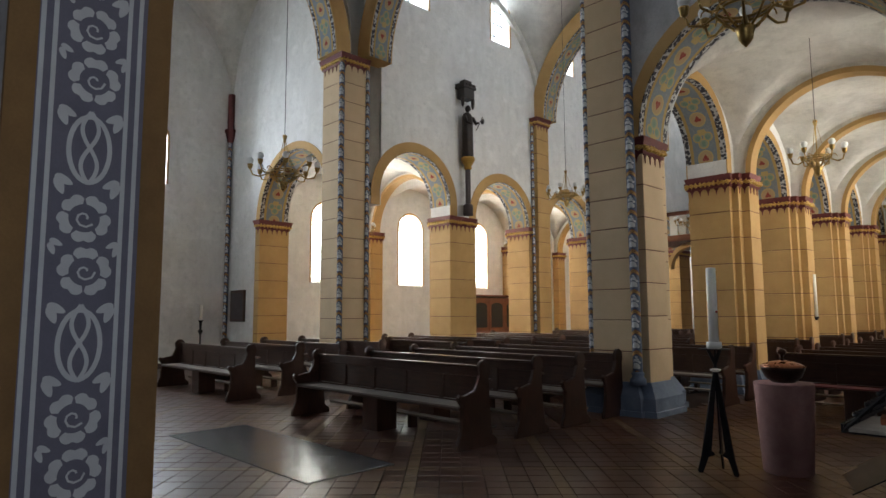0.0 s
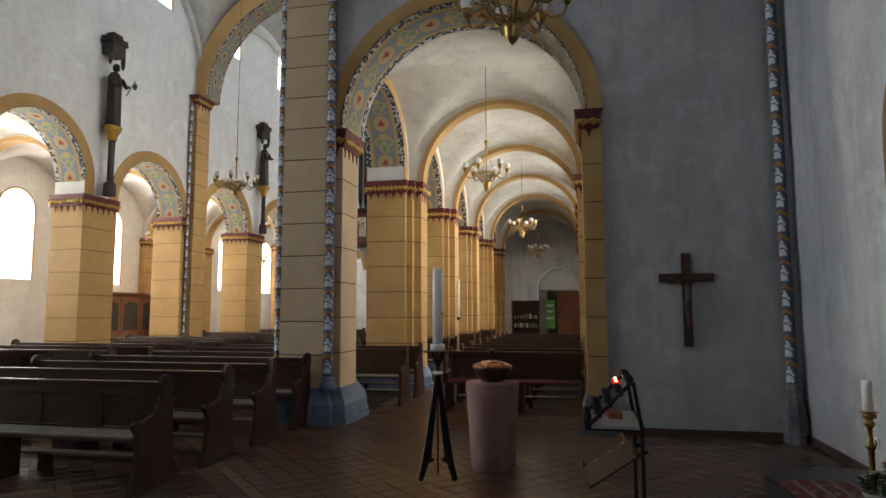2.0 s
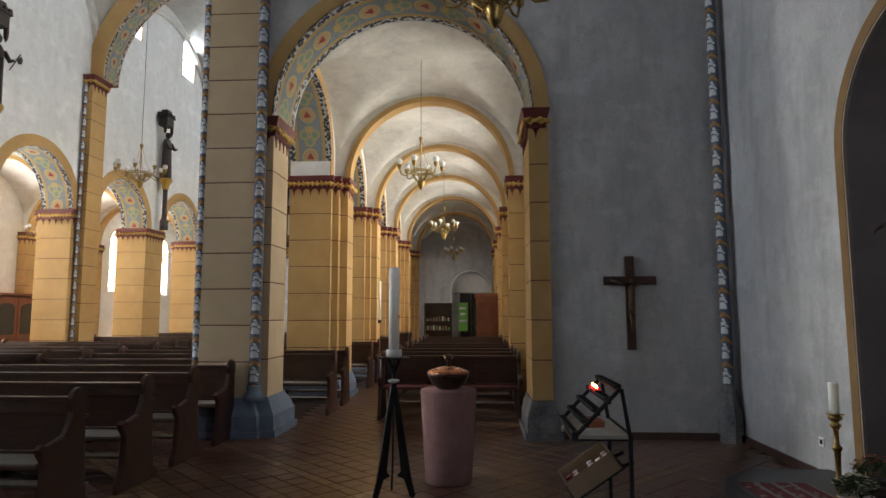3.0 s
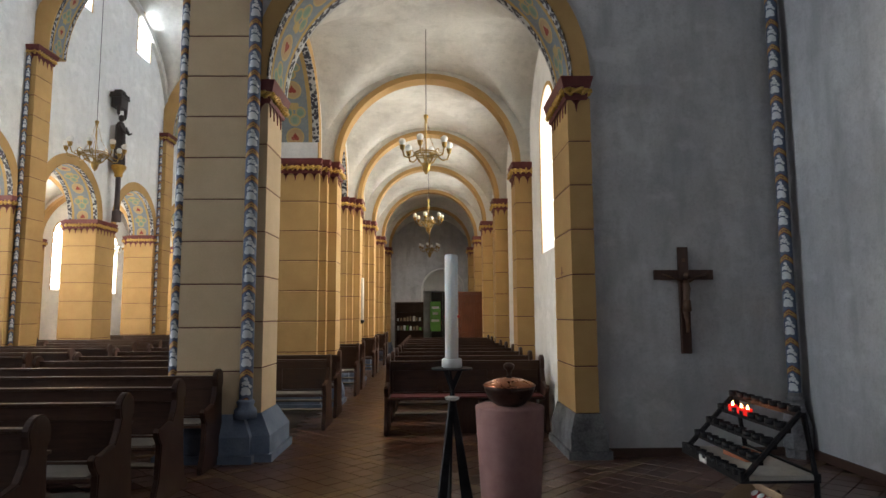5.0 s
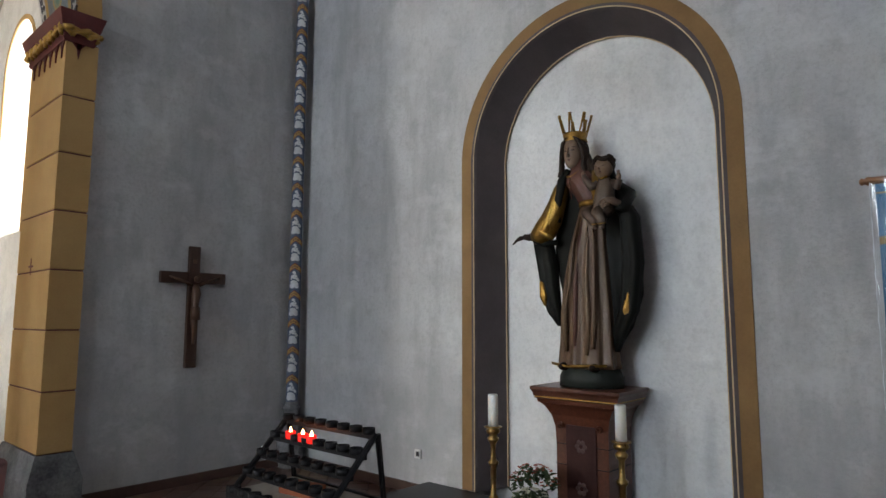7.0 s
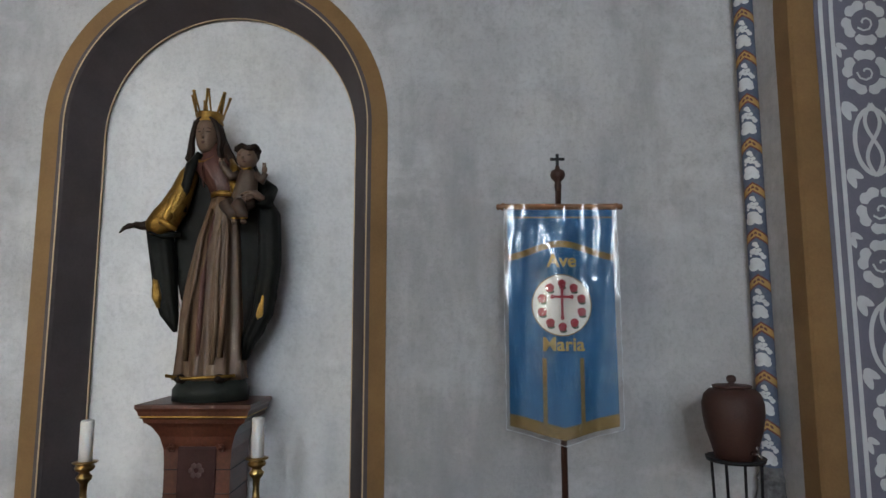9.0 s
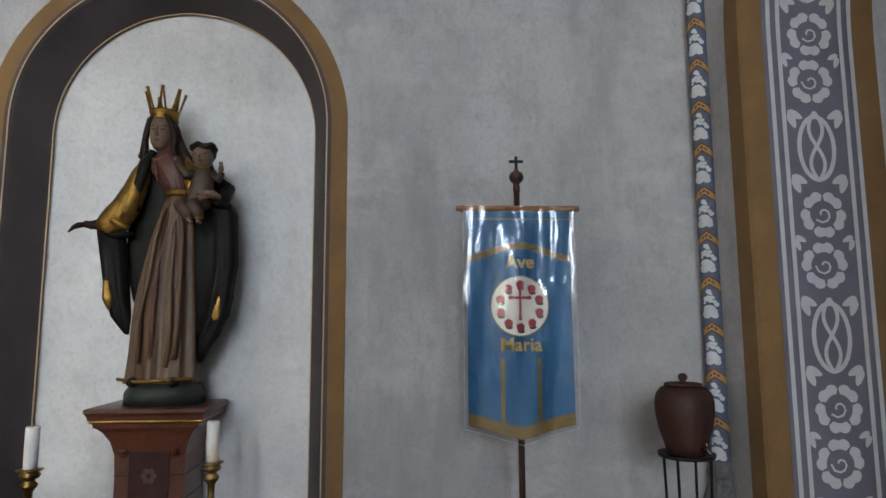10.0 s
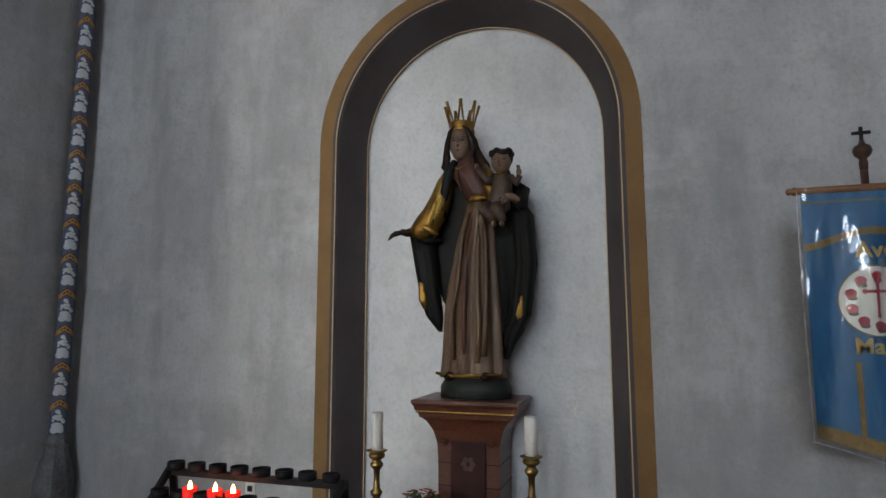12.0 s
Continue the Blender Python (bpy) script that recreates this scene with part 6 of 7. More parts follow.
cloth_patch("cross_upright", CRIMSON, "crimson cross", lambda s, t: (-0.007 + 0.014 * s, 1.695 - 0.15 * t), 1, 8, 0.005)
cloth_patch("cross_arm", CRIMSON, "crimson cross", lambda s, t: (-0.052 + 0.104 * s, 1.647 + 0.014 * t), 8, 1, 0.0055)
for ca, cz in ((0, 1.699), (0, 1.543), (-0.054, 1.654), (0.054, 1.654)):
    cloth_patch("cross_tip", CRIMSON, "crimson cross", lambda s, t, ca=ca, cz=cz: (ca + 0.011 * t * math.cos(2 * math.pi * s), cz + 0.012 * t * math.sin(2 * math.pi * s)), 12, 2, 0.006)
for k in range(10):
    t0 = 2 * math.pi * (k + 0.5) / 10 + math.pi / 2 - math.pi / 10
    ca, cz = 0.112 * math.cos(t0), 1.61 + 0.115 * math.sin(t0)
    cloth_patch("rose", CRIMSON, "crimson rose", lambda s, t, ca=ca, cz=cz: (ca + (0.023 + 0.002 * math.sin(10 * math.pi * s)) * t * math.cos(2 * math.pi * s), cz + 0.023 * t * math.sin(2 * math.pi * s)), 16, 2, 0.005)
    cloth_patch("rose_leaf", LEAFTHREAD, "dark green leaf", lambda s, t, ca=ca, cz=cz: (ca - 0.004 + 0.02 * t * math.cos(2 * math.pi * s), cz - 0.022 + 0.011 * t * math.sin(2 * math.pi * s)), 12, 2, 0.0045)


def letters(body, a, z, size, mt, parent, x):
    cu = bpy.data.curves.new("letters", "FONT")
    cu.body, cu.size, cu.extrude, cu.align_x, cu.offset = body, size, 0.0015, "CENTER", 0.002
    tmp = new("letters", cu)
    dg = bpy.context.evaluated_depsgraph_get()
    me = bpy.data.meshes.new_from_object(tmp.evaluated_get(dg))
    bpy.data.objects.remove(tmp)
    me.materials.clear()
    me.materials.append(mt)
    ob = new("lettering", me)
    ob.matrix_basis = Matrix.Translation((x, a, z)) @ Matrix(((0, 0, -1, 0), (-1, 0, 0, 0), (0, 1, 0, 0), (0, 0, 0, 1)))
    ob.parent = parent
    ob["label"] = "gold embroidered lettering"


LETTERGOLD = surface("bright gold thread", (0.5, 0.36, 0.13), (0.36, 0.24, 0.08), 60, 260, 0.5, metal=0.2)
letters("Ave", 0.0, 1.815, 0.1, LETTERGOLD, p, -0.055)
letters("Maria", 0.0, 1.37, 0.1, LETTERGOLD, p, -0.055)
sleeve = cloth_patch("plastic_sleeve", FOIL, "crumpled clear plastic sleeve", lambda s, t: ((-HW - 0.02 + 2 * (HW + 0.02) * s), TOPZ + 0.012 + (lower(max(-HW, min(HW, -HW + 2 * HW * s))) - 0.05 - TOPZ) * t), 48, 32, 0.012)
sleeve.visible_shadow = False
for v in sleeve.data.vertices:
    q = Vector((v.co.y * 26, v.co.z * 3.2, 0.0))
    v.co.x -= 0.004 * noise.noise(v.co * 7) + 0.005 * noise.noise(q) + 0.0025 * noise.noise(q * 2.7)
# sleeve edges: opaque near-white colour stands in for glints on clear plastic
SEAM = plain("pale plastic edge glint", (0.72, 0.76, 0.8), 0.12)
for pts in ([(-HW - 0.02, TOPZ - 0.01), (-HW - 0.022, 1.6), (-HW - 0.02, lower(HW) - 0.03)], [(HW + 0.02, TOPZ - 0.01), (HW + 0.023, 1.6), (HW + 0.02, lower(HW) - 0.03)], [(-HW - 0.02, lower(HW) - 0.03), (0.0, BOTZ - 0.04), (HW + 0.02, lower(HW) - 0.03)]):
    fine = [(a0 + (a1 - a0) * i / 14, z0 + (z1 - z0) * i / 14) for (a0, z0), (a1, z1) in zip(pts, pts[1:]) for i in range(15)]
    bm = bmesh.new()
    tube(bm, [(cloth(a, z) - 0.014 + 0.004 * math.sin(41 * (a + z)), a + 0.002 * math.sin(67 * z), z) for a, z in fine], [0.0022 + 0.0014 * math.sin(23 * i) for i in range(len(fine))], 5)
    part("sleeve_seam", fix(bm), SEAM, p, "edge of the plastic sleeve, its glint coloured pale", True)

# ---- stoneware pot on an iron stand ----
p = thing("pot_stand", pose(3.42, -0.215, -0.002) @ Matrix.Diagonal((1.14, 1.14, 0.954, 1)), "thin black iron stand with three legs", "stand")
bm = bmesh.new()
lathe(bm, [(0.1, 0.845), (0.125, 0.85), (0.13, 0.87), (0.12, 0.87), (0.1, 0.857)], 28)
part("ring", fix(bm), IRON, p, "", True)
for k in range(4):
    a = math.pi / 4 + math.pi / 2 * k
    bm = bmesh.new()
    tube(bm, [(0.11 * math.cos(a), 0.11 * math.sin(a), 0.85), (0.1 * math.cos(a), 0.1 * math.sin(a), 0.45), (0.15 * math.cos(a), 0.15 * math.sin(a), 0.0)], 0.007, 6)
    part("leg", fix(bm), IRON, p)
p = thing("stoneware_pot", pose(3.42, -0.215, 0.817) @ Matrix.Scale(1.09, 4), "brown glazed stoneware water pot with lid and tap", "pot")
bm = bmesh.new()
lathe(bm, [(0.08, 0), (0.09, 0.006), (0.104, 0.06), (0.128, 0.14), (0.139, 0.21), (0.139, 0.26), (0.128, 0.3), (0.104, 0.325), (0.085, 0.33)], 40)
part("body", fix(bm), TERRACOTTA, p, "", True)
bm = bmesh.new()
lathe(bm, [(0.08, 0.33), (0.088, 0.334), (0.09, 0.342), (0.08, 0.346), (0.03, 0.349), (0.012, 0.354), (0.021, 0.364), (0.023, 0.378), (0.014, 0.39), (0.003, 0.392)], 32)
part("lid", fix(bm), TERRACOTTA, p, "", True)
bm = bmesh.new()
tube(bm, [(-0.09, -0.03, 0.045), (-0.13, -0.045, 0.045), (-0.15, -0.05, 0.03)], [0.009, 0.009, 0.007], 8)
tube(bm, [(-0.125, -0.043, 0.05), (-0.125, -0.043, 0.08)], 0.006, 8)
part("tap", fix(bm), plain("chrome", (0.7, 0.7, 0.7), 0.15, 1.0), p, "chrome tap", True)


# ---- chandeliers ----
def chandelier(x, y, z, arms, rad, hang, label):
    """z: height of the bottom knob."""
    p = thing("chandelier", pose(x, y, z), label, "chandelier", "brass chandeliers")
    bm = bmesh.new()
    lathe(bm, [(0.004, -0.03), (0.03, 0.0), (0.05, 0.03), (0.06, 0.08), (0.075, 0.12), (0.06, 0.135), (0.03, 0.15), (0.02, 0.2), (0.009, 0.22), (0.009, 0.74), (0.016, 0.75), (0.01, 0.77), (0.022, 0.79), (0.034, 0.84), (0.036, 0.86), (0.008, 0.875)], 18)
    part("stem", fix(bm), BRASS, p, "", True)
    bm = bmesh.new()
    for rr, zz in ((rad * 0.46, 0.26), (rad * 0.46, 0.29)):
        tube(bm, [(rr * math.cos(2 * math.pi * i / 36), rr * math.sin(2 * math.pi * i / 36), zz) for i in range(37)], 0.011, 6)
    part("ring", fix(bm), BRASS, p, "", True)
    for k in range(arms):
        a = 2 * math.pi * k / arms + 0.3
        c, s = math.cos(a), math.sin(a)
        bm = bmesh.new()
        prof = [(0.04, 0.13), (0.16, 0.12), (0.3, 0.16), (0.46, 0.25), (0.72, 0.2), (0.92, 0.22), (1.0, 0.32)]
        tube(bm, [(q * rad * c, q * rad * s, w) for q, w in prof], 0.011, 7)
        tube(bm, [((0.62 + 0.1 * math.cos(t)) * rad * c, (0.62 + 0.1 * math.cos(t)) * rad * s, 0.27 + 0.05 * math.sin(t)) for t in [4.6 * i / 8 for i in range(9)]], 0.006, 5)
        arm = part("arm", fix(bm), BRASS, p, "curved brass arm", True)
        bm = bmesh.new()
        lathe(bm, [(0.008, 0.3), (0.03, 0.32), (0.04, 0.37), (0.045, 0.38), (0.02, 0.372)], 12, (rad * c, rad * s, 0))
        part("socket", fix(bm), BRASS, arm, "leafy brass socket", True)
        bm = bmesh.new()
        lathe(bm, [(0.018, 0.37), (0.022, 0.385), (0.045, 0.41), (0.052, 0.435), (0.045, 0.462), (0.025, 0.48), (0.003, 0.486)], 16, (rad * c, rad * s, 0))
        part("bulb", fix(bm), BULB, arm, "opal glass globe bulb", True)
        if k % 2 == 0:
            bm = bmesh.new()
            tube(bm, [(rad * 0.46 * c, rad * 0.46 * s, 0.29), (rad * 0.2 * c, rad * 0.2 * s, 0.5), (0.02 * c, 0.02 * s, 0.78)], 0.004, 5)
            part("stay", fix(bm), BRASS, p)
    bm = bmesh.new()
    tube(bm, [(0, 0, 0.87), (0, 0, hang - z)], 0.005, 6)
    part("cable", fix(bm), IRON, p, "dark hanging cable")


chandelier(1.12, 2.6, 3.46, 8, 0.42, 11.8, "large brass chandelier with globe bulbs hanging over the transept")
chandelier(XC, 2.7, 3.35, 8, 0.5, 11.9, "large brass chandelier with globe bulbs hanging over the crossing")
for y in (8.55, 15.35, 22.15):
    for x in (0.06, mirror(0.06)):
        chandelier(x, y, 3.55, 6, 0.36, CAP + 1.7, "small brass chandelier with globe bulbs hanging in the aisle")
for y in (10.25, 17.05):
    chandelier(XC, y, 4.0, 8, 0.45, 11.9, "brass chandelier with globe bulbs hanging in the nave")

# ---- nave wall statues ----
STATUE_DARK = surface("dark carved wood statue", (0.014, 0.009, 0.007), (0.035, 0.02, 0.015), 8, 70, 0.5)


def wall_statue(x, y, s, with_axe):
    p = thing("statue_bracket", Matrix.Translation((x, y, 0)), "gilded bracket on a dark slender shaft", "bracket", "nave statue brackets")
    bm = bmesh.new()
    tube(bm, [(0, 0, CAP + 0.02), (0, 0, 5.35)], 0.07, 12)
    lathe(bm, [(0.13, CAP + 0.02), (0.13, CAP + 0.3), (0.08, CAP + 0.34)], 8)
    part("shaft", fix(bm), SHADE, p, "dark painted shaft", True)
    bm = bmesh.new()
    lathe(bm, [(0.08, 5.33), (0.11, 5.37), (0.1, 5.43), (0.16, 5.53), (0.19, 5.59), (0.2, 5.65), (0.18, 5.67)], 14)
    part("corbel", fix(bm), GOLD, p, "gilded corbel", True)
    bm = bmesh.new()

    def add(rows, n=22):
        rings = []
        for cx, cy, z, rx, ry, fd in rows:
            rings.append([bm.verts.new((cx + rx * (1 + fd * math.sin(7 * t)) * math.cos(t), cy + ry * (1 + fd * math.sin(7 * t)) * math.sin(t), z)) for t in [2 * math.pi * i / n for i in range(n)]])
        for a, b in zip(rings, rings[1:]):
            for i in range(n):
                bm.faces.new((a[i], a[(i + 1) % n], b[(i + 1) % n], b[i]))
        bm.faces.new(rings[0][::-1])
        bm.faces.new(rings[-1])

    add([(0, 0, 0, 0.19, 0.2, 0), (0, 0, 0.06, 0.18, 0.19, 0.03), (0, 0, 0.1, 0.17, 0.19, 0.1), (0, 0, 0.6, 0.15, 0.18, 0.1), (0, 0, 1.0, 0.14, 0.19, 0.07), (0, 0, 1.3, 0.13, 0.21, 0.04), (0, 0, 1.42, 0.09, 0.14, 0), (0, 0, 1.47, 0.055, 0.055, 0)])
    bmesh.ops.create_icosphere(bm, subdivisions=2, radius=0.1, matrix=Matrix.Translation((0.02 * s, 0, 1.58)) @ Matrix.Diagonal((1, 0.9, 1.2, 1)))
    tube(bm, [(0.05 * s, 0.18, 1.32), (0.16 * s, 0.24, 1.1), (0.26 * s, 0.22, 1.12)], [0.06, 0.05, 0.035], 8)
    tube(bm, [(0.05 * s, -0.18, 1.32), (0.16 * s, -0.2, 1.08), (0.22 * s, -0.05, 1.05)], [0.06, 0.05, 0.035], 8)
    if with_axe:
        tube(bm, [(0.26 * s, 0.12, 0.85), (0.27 * s, 0.42, 1.35)], 0.014, 6)
        slab(bm, [(0.34, 1.18), (0.44, 1.3), (0.5, 1.24), (0.46, 1.12), (0.36, 1.1)], lambda u, w, d: (0.27 * s + d - 0.01, u, w), 0.02)
    solo("saint_statue", fix(bm), STATUE_DARK, Matrix.Translation((x, y, 5.67)) @ Matrix.Scale(0.86, 4), "dark carved wooden saint on a gilded bracket", "statue", "nave saints", smooth=True)
    c = thing("statue_canopy", Matrix.Translation((x - 0.06 * s, y, 7.13)), "dark carved turret canopy over a statue", "canopy", "nave statue canopies")
    bm = bmesh.new()
    box(bm, -0.14, 0.14, -0.2, 0.2, 0.18, 0.46, 0.01)
    box(bm, -0.17, 0.17, -0.25, 0.25, 0.46, 0.52, 0.01)
    box(bm, -0.1, 0.1, -0.14, 0.14, 0.52, 0.7, 0.01)
    part("turret", bm, STATUE_DARK, c)
    for d in (-0.2, -0.07, 0.07, 0.2):
        bm = bmesh.new()
        box(bm, -0.16, 0.16, d - 0.04, d + 0.04, 0.52, 0.6, 0.006)
        part("merlon", bm, STATUE_DARK, c)
    for d in (-0.2, 0.2):
        bm = bmesh.new()
        lathe(bm, [(0.004, -0.1), (0.04, -0.02), (0.05, 0.1), (0.05, 0.19)], 10, (0.08 * s, d, 0))
        part("pendant", fix(bm), STATUE_DARK, c)


wall_statue(mirror(-2.74), 9.96, 1, True)
wall_statue(mirror(-2.74), 16.85, 1, False)


# ---- confessionals ----
def confessional(m, w, d, label):
    p = thing("confessional", m, label, "confessional", "confessionals")
    bm = bmesh.new()
    box(bm, -w / 2, w / 2, 0, 0.04, 0, 2.05, 0.004)
    box(bm, -w / 2, w / 2, d - 0.04, d, 0, 0.12, 0.004)
    part("back", bm, CONFESS, p)
    for x in (-w / 2, w / 2 - 0.06):
        bm = bmesh.new()
        box(bm, x, x + 0.06, 0.04, d, 0, 2.05, 0.006)
        part("side", bm, CONFESS, p)
    for x in (-w / 2, w / 2):
        for y0, y1 in ((0.1, d / 2 - 0.03), (d / 2 + 0.03, d - 0.08)):
            for z0, z1 in ((0.2, 0.85), (0.95, 1.85)):
                bm = bmesh.new()
                box(bm, x - 0.012, x + 0.012, y0, y1, z0, z1, 0.01)
                part("side_panel", bm, CONFESS, p)
        bm = bmesh.new()
        tube(bm, [(x + 0.02 * math.cos(i * 1.1), d - 0.03 + 0.02 * math.sin(i * 1.1), 0.15 + 0.05 * i) for i in range(36)], 0.03, 7)
        part("twisted_column", fix(bm), CONFESS, p, "twisted wooden column")
    bm = bmesh.new()
    box(bm, -w / 2 - 0.05, w / 2 + 0.05, 0, d + 0.06, 2.05, 2.12, 0.012)
    part("cornice", bm, CONFESS, p)
    n = 3
    for i in range(n):
        x0 = -w / 2 + 0.06 + (w - 0.12) * i / n
        x1 = -w / 2 + 0.06 + (w - 0.12) * (i + 1) / n
        bm = bmesh.new()
        box(bm, x0 + 0.008, x1 - 0.008, d - 0.05, d - 0.01, 0.02, 2.02, 0.005)
        door = part("door", bm, CONFESS, p, "panelled wooden door")
        bm = bmesh.new()
        slab(bm, [(x0 + 0.12, 0.95), (x1 - 0.12, 0.95), (x1 - 0.12, 1.7)] + [((x0 + x1) / 2 + ((x1 - x0) / 2 - 0.12) * math.cos(math.pi * k / 10), 1.7 + 0.14 * math.sin(math.pi * k / 10)) for k in range(1, 10)] + [(x0 + 0.12, 1.7)], lambda u, z, q: (u, d - 0.01 + q, z), 0.006)
        part("dark_opening", fix(bm), BLACKGLASS, door, "dark curtained opening")
        bm = bmesh.new()
        box(bm, x0 + 0.12, x1 - 0.12, d - 0.01, d + 0.004, 0.2, 0.8, 0.005)
        part("lower_panel", bm, CONFESS, door)


confessional(pose(AW, 18.6, 0, 0, 0, 90), 2.1, 0.95, "red-brown panelled wooden confessional against the aisle wall")
confessional(pose(mirror(AW), 15.35, 0, 0, 0, -90), 2.7, 0.95, "red-brown panelled wooden confessional against the far aisle wall")

# ---- west end: bookshelf, door, green poster ----
p = thing("bookshelf", pose(-0.85, END_Y - 0.36, 0), "dark wooden shelf half full of leaflets and books", "shelf")
bm = bmesh.new()
box(bm, -0.62, 0.62, 0.3, 0.34, 0, 2.0)
part("back", bm, PEWWOOD, p)
for x in (-0.62, 0.58):
    bm = bmesh.new()
    box(bm, x, x + 0.04, 0, 0.3, 0, 2.0, 0.003)
    part("side", bm, PEWWOOD, p)
for z in (0.1, 0.75, 1.15, 1.55, 1.96):
    bm = bmesh.new()
    box(bm, -0.58, 0.58, 0, 0.3, z, z + 0.03, 0.003)
    part("shelf_board", bm, PEWWOOD, p)
rnd = random.Random(5)
for z in (0.78, 1.18):
    for k in range(8):
        bm = bmesh.new()
        x = -0.52 + 0.135 * k
        box(bm, x, x + rnd.uniform(0.06, 0.11), 0.1, 0.14, z, z + rnd.uniform(0.12, 0.22), 0.002)
        solo("leaflet", bm, rnd.choice((WHITEPAINT, CARD, CREAM, GREEN)), p.matrix_basis.copy(), "small stack of printed leaflets on a shelf", "leaflets", "leaflets on the shelf")
trim("trim_porch_arch", arch_ring(0.62, 2.55, 0.872, 0.95, 0.02, along_x(END_Y, -1), 30, 2.55), WHITEPAINT, "pale painted edge of the porch arch")
p = thing("porch_door", pose(0.62, END_Y + 0.35, 0), "dark double door in a pale arched porch", "door")
for x in (-0.5, 0.005):
    bm = bmesh.new()
    box(bm, x, x + 0.495, 0, 0.06, 0.0, 2.45, 0.006)
    leaf = part("door_leaf", bm, BLACKGLASS, p, "dark door leaf")
    bm = bmesh.new()
    tube(bm, [(x + (0.44 if x < 0 else 0.05), -0.03, 1.0), (x + (0.44 if x < 0 else 0.05), -0.03, 1.15)], 0.01, 6)
    part("handle", fix(bm), BRASS, leaf)
bm = bmesh.new()
slab(bm, [(-0.872, 2.5), (0.872, 2.5)] + [(0.872 * math.cos(math.pi * i / 20), 2.55 + 0.872 * math.sin(math.pi * i / 20)) for i in range(21)], lambda u, z, d: (u, d, z), 0.06)
part("tympanum", fix(bm), WHITEPAINT, p, "whitewashed tympanum over the door")
p = thing("display_board", pose(0.28, END_Y - 0.9, 0), "green leaflet poster on a narrow stand", "poster")
bm = bmesh.new()
box(bm, -0.22, 0.22, -0.01, 0.01, 0.75, 2.0, 0.003)
part("poster", bm, GREEN, p)
for z, w in ((1.75, 0.3), (1.5, 0.22), (1.2, 0.34)):
    bm = bmesh.new()
    box(bm, -w / 2, w / 2, -0.0125, -0.0105, z - 0.05, z + 0.05)
    part("print_bar", bm, WHITEPAINT, p)
for x in (-0.2, 0.18):
    bm = bmesh.new()
    box(bm, x, x + 0.02, 0.01, 0.03, 0, 1.9)
    part("post", bm, IRON, p)
bm = bmesh.new()
box(bm, -0.25, 0.25, -0.14, 0.18, 0, 0.02)
part("foot", bm, IRON, p)

# ---- organ loft ----
p = thing("organ_loft", Matrix(), "wooden organ loft with a pale balustrade at the nave's end", "organ loft")
bm = bmesh.new()
box(bm, mirror(-2.5), -2.5, 22.0, END_Y, 4.1, 4.4, 0.02)
part("loft_floor", bm, PEWWOOD, p)
bm = bmesh.new()
box(bm, mirror(-2.5), -2.5, 21.95, 22.2, 4.3, 4.55, 0.02)
box(bm, mirror(-2.5), -2.5, 21.95, 22.2, 5.35, 5.5, 0.02)
part("rail", bm, CONFESS, p)
for i in range(16):
    x = mirror(-2.5) + 0.15 + 0.385 * i
    bm = bmesh.new()
    box(bm, x, x + 0.3, 22.03, 22.1, 4.55, 5.35, 0.01)
    part("baluster_panel", bm, CREAM, p, "pale parapet panel")
for k in range(3):
    part("arch", arch_ring(mirror(-2.5) + 1.03 + 2.05 * k, 3.2, 0.88, 1.03, 0.3, along_x(22.0), 24, 0.0), OCHRE, p, "ochre arch under the loft")
p = thing("organ", Matrix(), "dark organ with tall metal pipes on the loft", "organ")
bm = bmesh.new()
box(bm, -8.4, -2.75, 23.6, 25.2, 4.4, 6.0, 0.02)
part("case", bm, PEWWOOD, p)
for i in range(22):
    x = -8.25 + 0.25 * i
    h = 1.6 + 1.3 * abs(math.sin(i * 0.75))
    bm = bmesh.new()
    lathe(bm, [(0.02, 0), (0.09, 0.35), (0.095, 0.4), (0.095, 0.4 + h), (0.08, 0.4 + h)], 12, (x, 23.8, 6.0))
    part("pipe", fix(bm), ORGAN, p, "dark metal organ pipe", True)

# ---- far transept: framed picture, candle, wall candles ----
p = thing("framed_picture", pose(-14.2, WALL_Y, 0), "dark framed picture panel on the plaster wall", "picture")
bm = bmesh.new()
box(bm, -0.42, 0.42, -0.06, 0, 1.25, 2.15, 0.01)
part("frame", bm, CROSSWOOD, p)
bm = bmesh.new()
box(bm, -0.34, 0.34, -0.065, -0.06, 1.33, 2.07)
part("panel", bm, SHADE, p, "dark worn picture panel")
p = thing("floor_candlestick", pose(-14.55, 5.3, 0), "dark iron floor candlestick with a white candle", "candlestick")
bm = bmesh.new()
lathe(bm, [(0.16, 0), (0.16, 0.02), (0.03, 0.06), (0.025, 0.9), (0.07, 1.0), (0.03, 1.05), (0.04, 1.25), (0.08, 1.3)], 14)
part("stem", fix(bm), IRON, p, "", True)
bm = bmesh.new()
lathe(bm, [(0.045, 1.3), (0.045, 1.72), (0.01, 1.73)], 14)
part("candle", fix(bm), WAX, p, "white candle", True)
p = thing("wall_candle", pose(-1.42, 13.65, 0), "tall white candle on a bracket at a pier", "candle")
bm = bmesh.new()
lathe(bm, [(0.03, 1.35), (0.03, 2.3), (0.006, 2.31)], 14)
part("candle", fix(bm), WAX, p, "", True)
bm = bmesh.new()
lathe(bm, [(0.02, 1.3), (0.05, 1.33), (0.05, 1.36)], 12)
box(bm, -0.08, 0.02, -0.015, 0.015, 1.28, 1.31)
part("bracket", fix(bm), IRON, p)

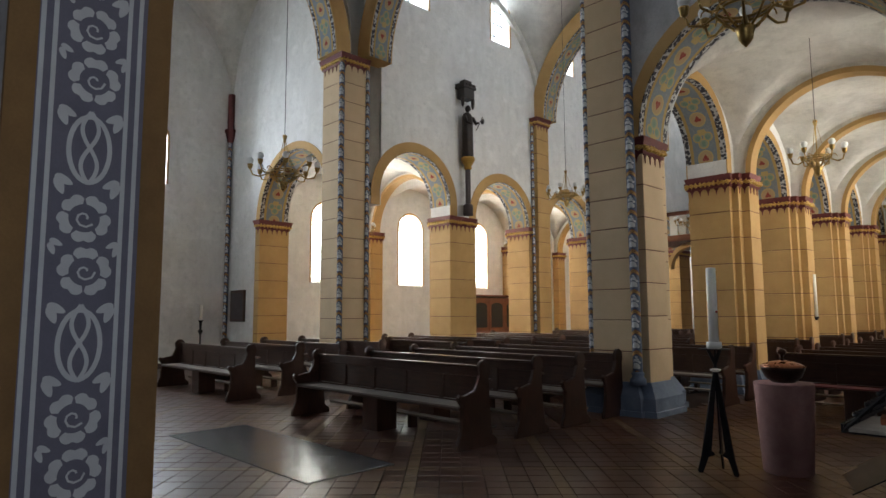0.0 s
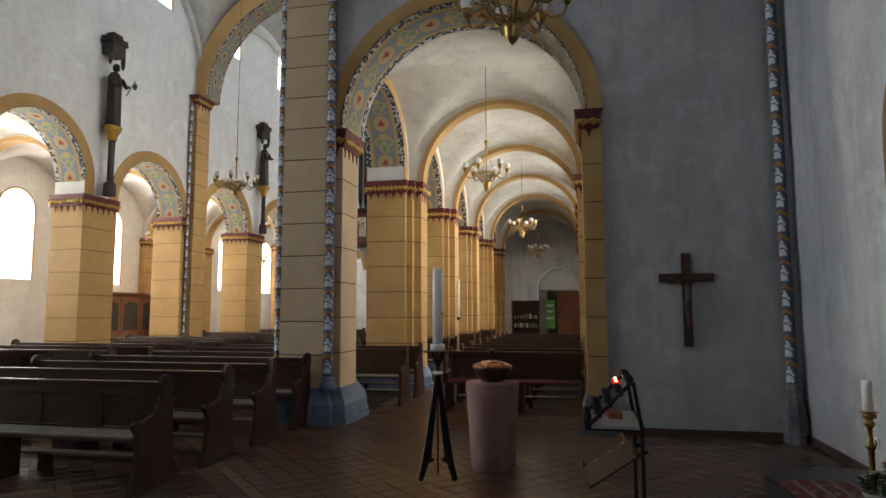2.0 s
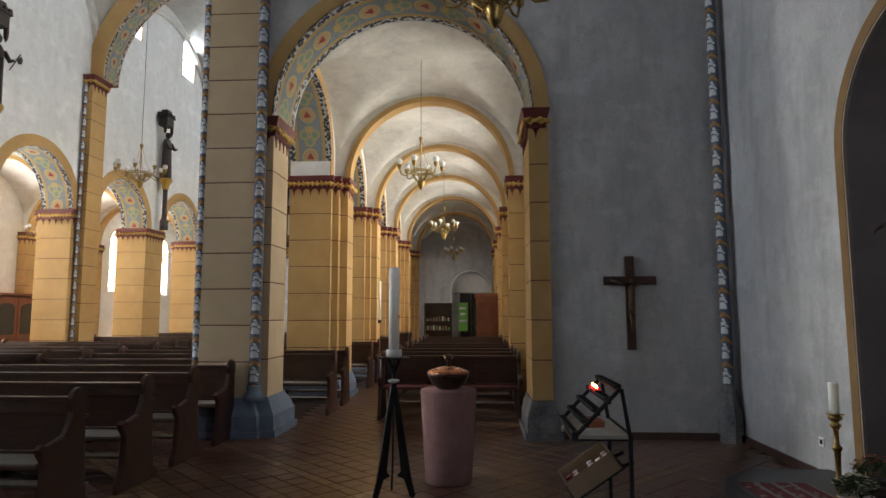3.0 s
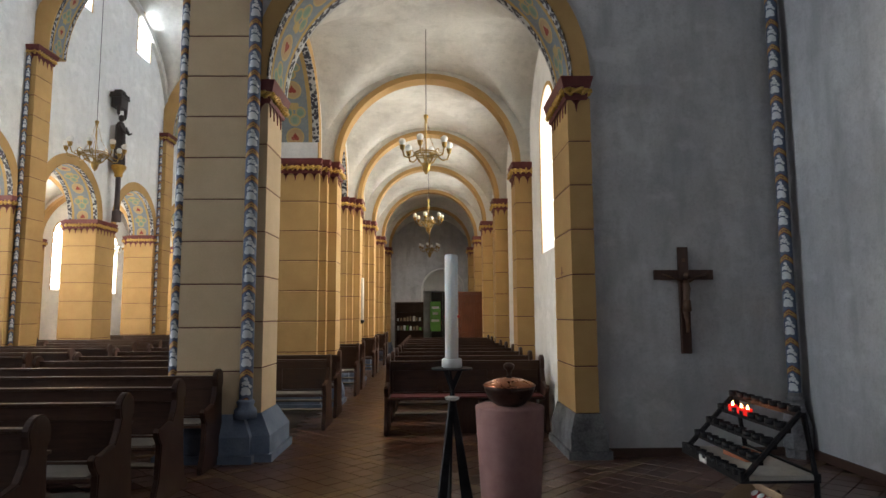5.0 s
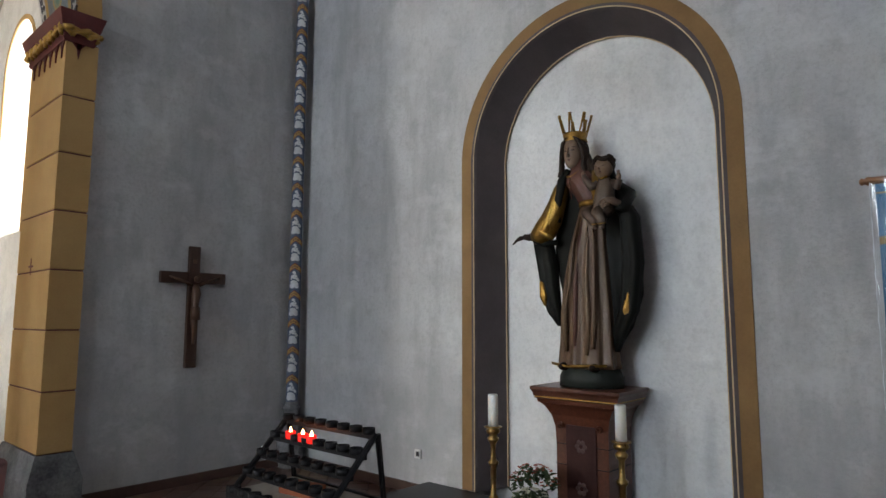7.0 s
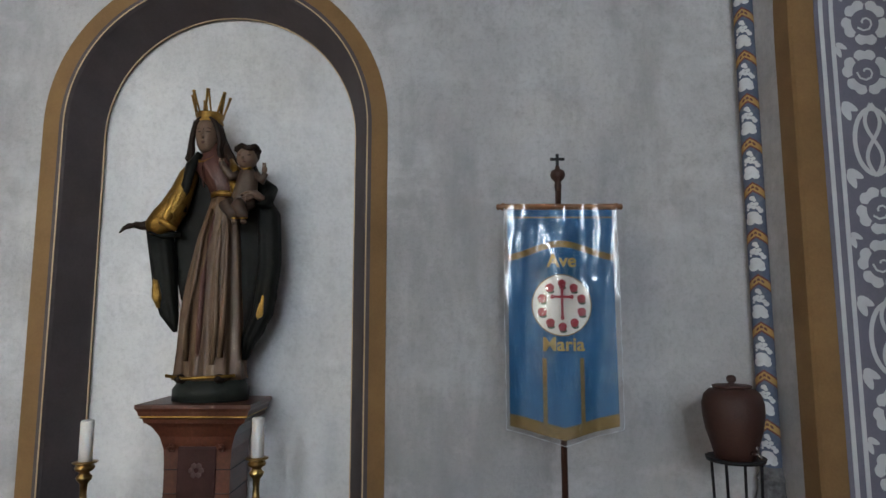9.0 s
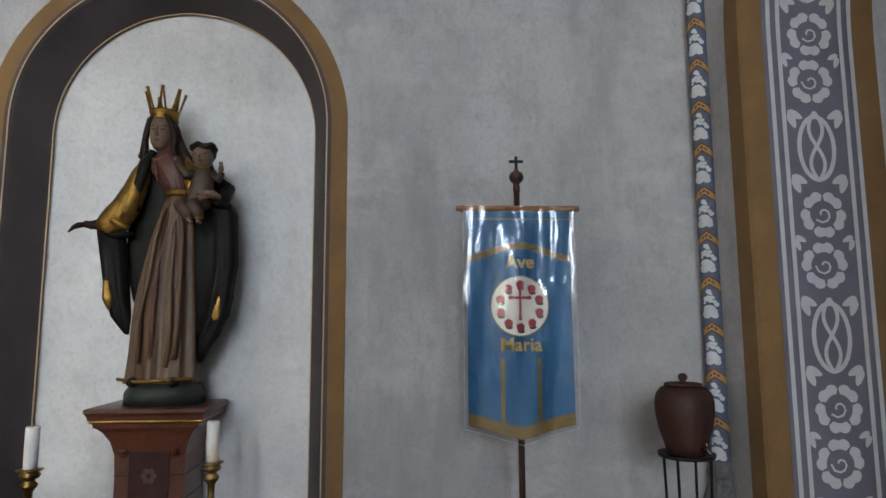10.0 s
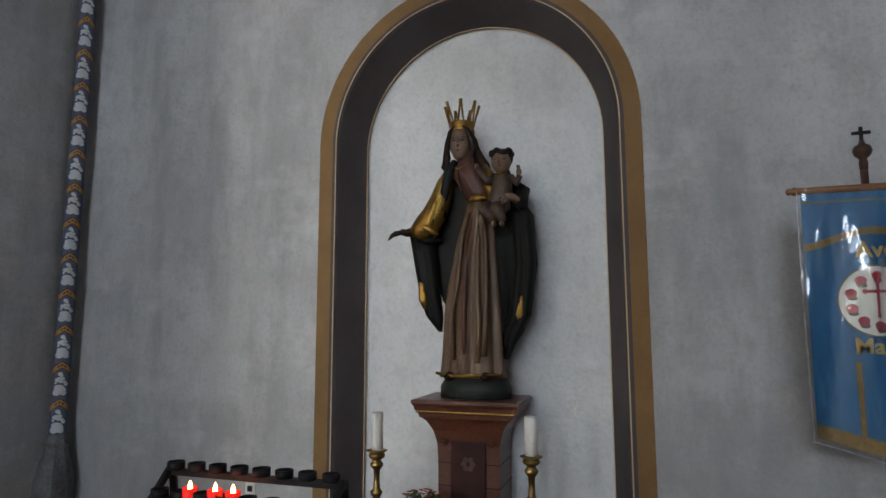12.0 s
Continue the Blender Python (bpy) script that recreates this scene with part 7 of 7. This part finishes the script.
# ---- consecration cross on a respond ----
for x, y, z in ((1.629, 6.7, 1.95),):
    p = thing("painted_cross", pose(x, y, z), "small dark red cross painted on an ochre respond", "painted cross")
    bm = bmesh.new()
    box(bm, -0.003, 0.0, -0.008, 0.008, -0.07, 0.07)
    box(bm, -0.003, 0.0, -0.06, -0.0085, -0.008, 0.008)
    box(bm, -0.003, 0.0, 0.0085, 0.06, -0.008, 0.008)
    part("paint", bm, REDPAINT, p)

# ---- floor tiles: a diagonal lattice, with a narrow yellow band after every six tiles ----
TS, BAND, JT = 0.2, 0.12, 0.004
CELL = 6 * TS + BAND
CA = math.cos(math.pi / 4)


def spot(i):
    """Middle and width of the i-th row of the lattice."""
    c, k = divmod(i, 7)
    return (c * CELL + BAND / 2, BAND) if k == 0 else (c * CELL + BAND + (k - 0.5) * TS, TS)


def tile_corners(wu, wv):
    hu, hv = wu / 2 - JT / 2, wv / 2 - JT / 2
    quad = ((-1, -1), (1, -1), (1, 1), (-1, 1))
    return [(a * hu, b * hv, -0.012) for a, b in quad] + [(a * (hu - 0.003), b * (hv - 0.003), 0.0) for a, b in quad]


TILE_FACES = [(a, (a + 1) % 4, 4 + (a + 1) % 4, 4 + a) for a in range(4)] + [(4, 5, 6, 7)]
shared = {}
near_count = 0
rest = {0: [], 1: []}
for i in range(-110, 200):
    for j in range(-110, 200):
        (u, wu), (v, wv) = spot(i), spot(j)
        x, y = (u - v) * CA, (u + v) * CA
        if not (mirror(WALL_X) < x < WALL_X and (EAST_Y - 0.8 < y < END_Y)):
            continue
        if y > 7.3 and not (-1.6 < x < 2.0 or -8.6 < x < -2.5 or x < -9.5):
            continue
        yellow = 1 if i % 7 == 0 or j % 7 == 0 else 0
        if -0.9 < x < 2.2 and 2.0 < y < 5.6 and near_count < 300:
            key = (yellow, wu, wv)
            if key not in shared:
                shared[key] = bpy.data.meshes.new("tile")
                shared[key].from_pydata(tile_corners(wu, wv), [], TILE_FACES)
                shared[key].materials.append(TILE_OCHRE if yellow else TILE)
            ob = new("tile", shared[key])
            ob.matrix_basis = pose(x, y, random.uniform(-0.001, 0.001), random.uniform(-0.25, 0.25), random.uniform(-0.25, 0.25), 45)
            ob.parent = floor
            near_count += 1
        else:
            rest[yellow].append((x, y, wu, wv))
for yellow, places in rest.items():
    vs, fs = [], []
    for x, y, wu, wv in places:
        n = len(vs)
        dz = random.uniform(-0.0012, 0.0012)
        tx, ty = random.uniform(-0.005, 0.005), random.uniform(-0.005, 0.005)
        for u, v, z in tile_corners(wu, wv):
            vs.append((x + (u - v) * CA, y + (u + v) * CA, z + dz + (u * tx + v * ty if z == 0 else 0)))
        fs += [tuple(n + q for q in f) for f in TILE_FACES]
    me = bpy.data.meshes.new("floor_tiles")
    me.from_pydata(vs, [], fs)
    me.materials.append(TILE_OCHRE if yellow else TILE)
    ob = new("floor_tiles", me)
    ob.parent = floor
    tagged(ob, "worn yellow band tiles" if yellow else "worn red floor tiles", "", "", "stuff")
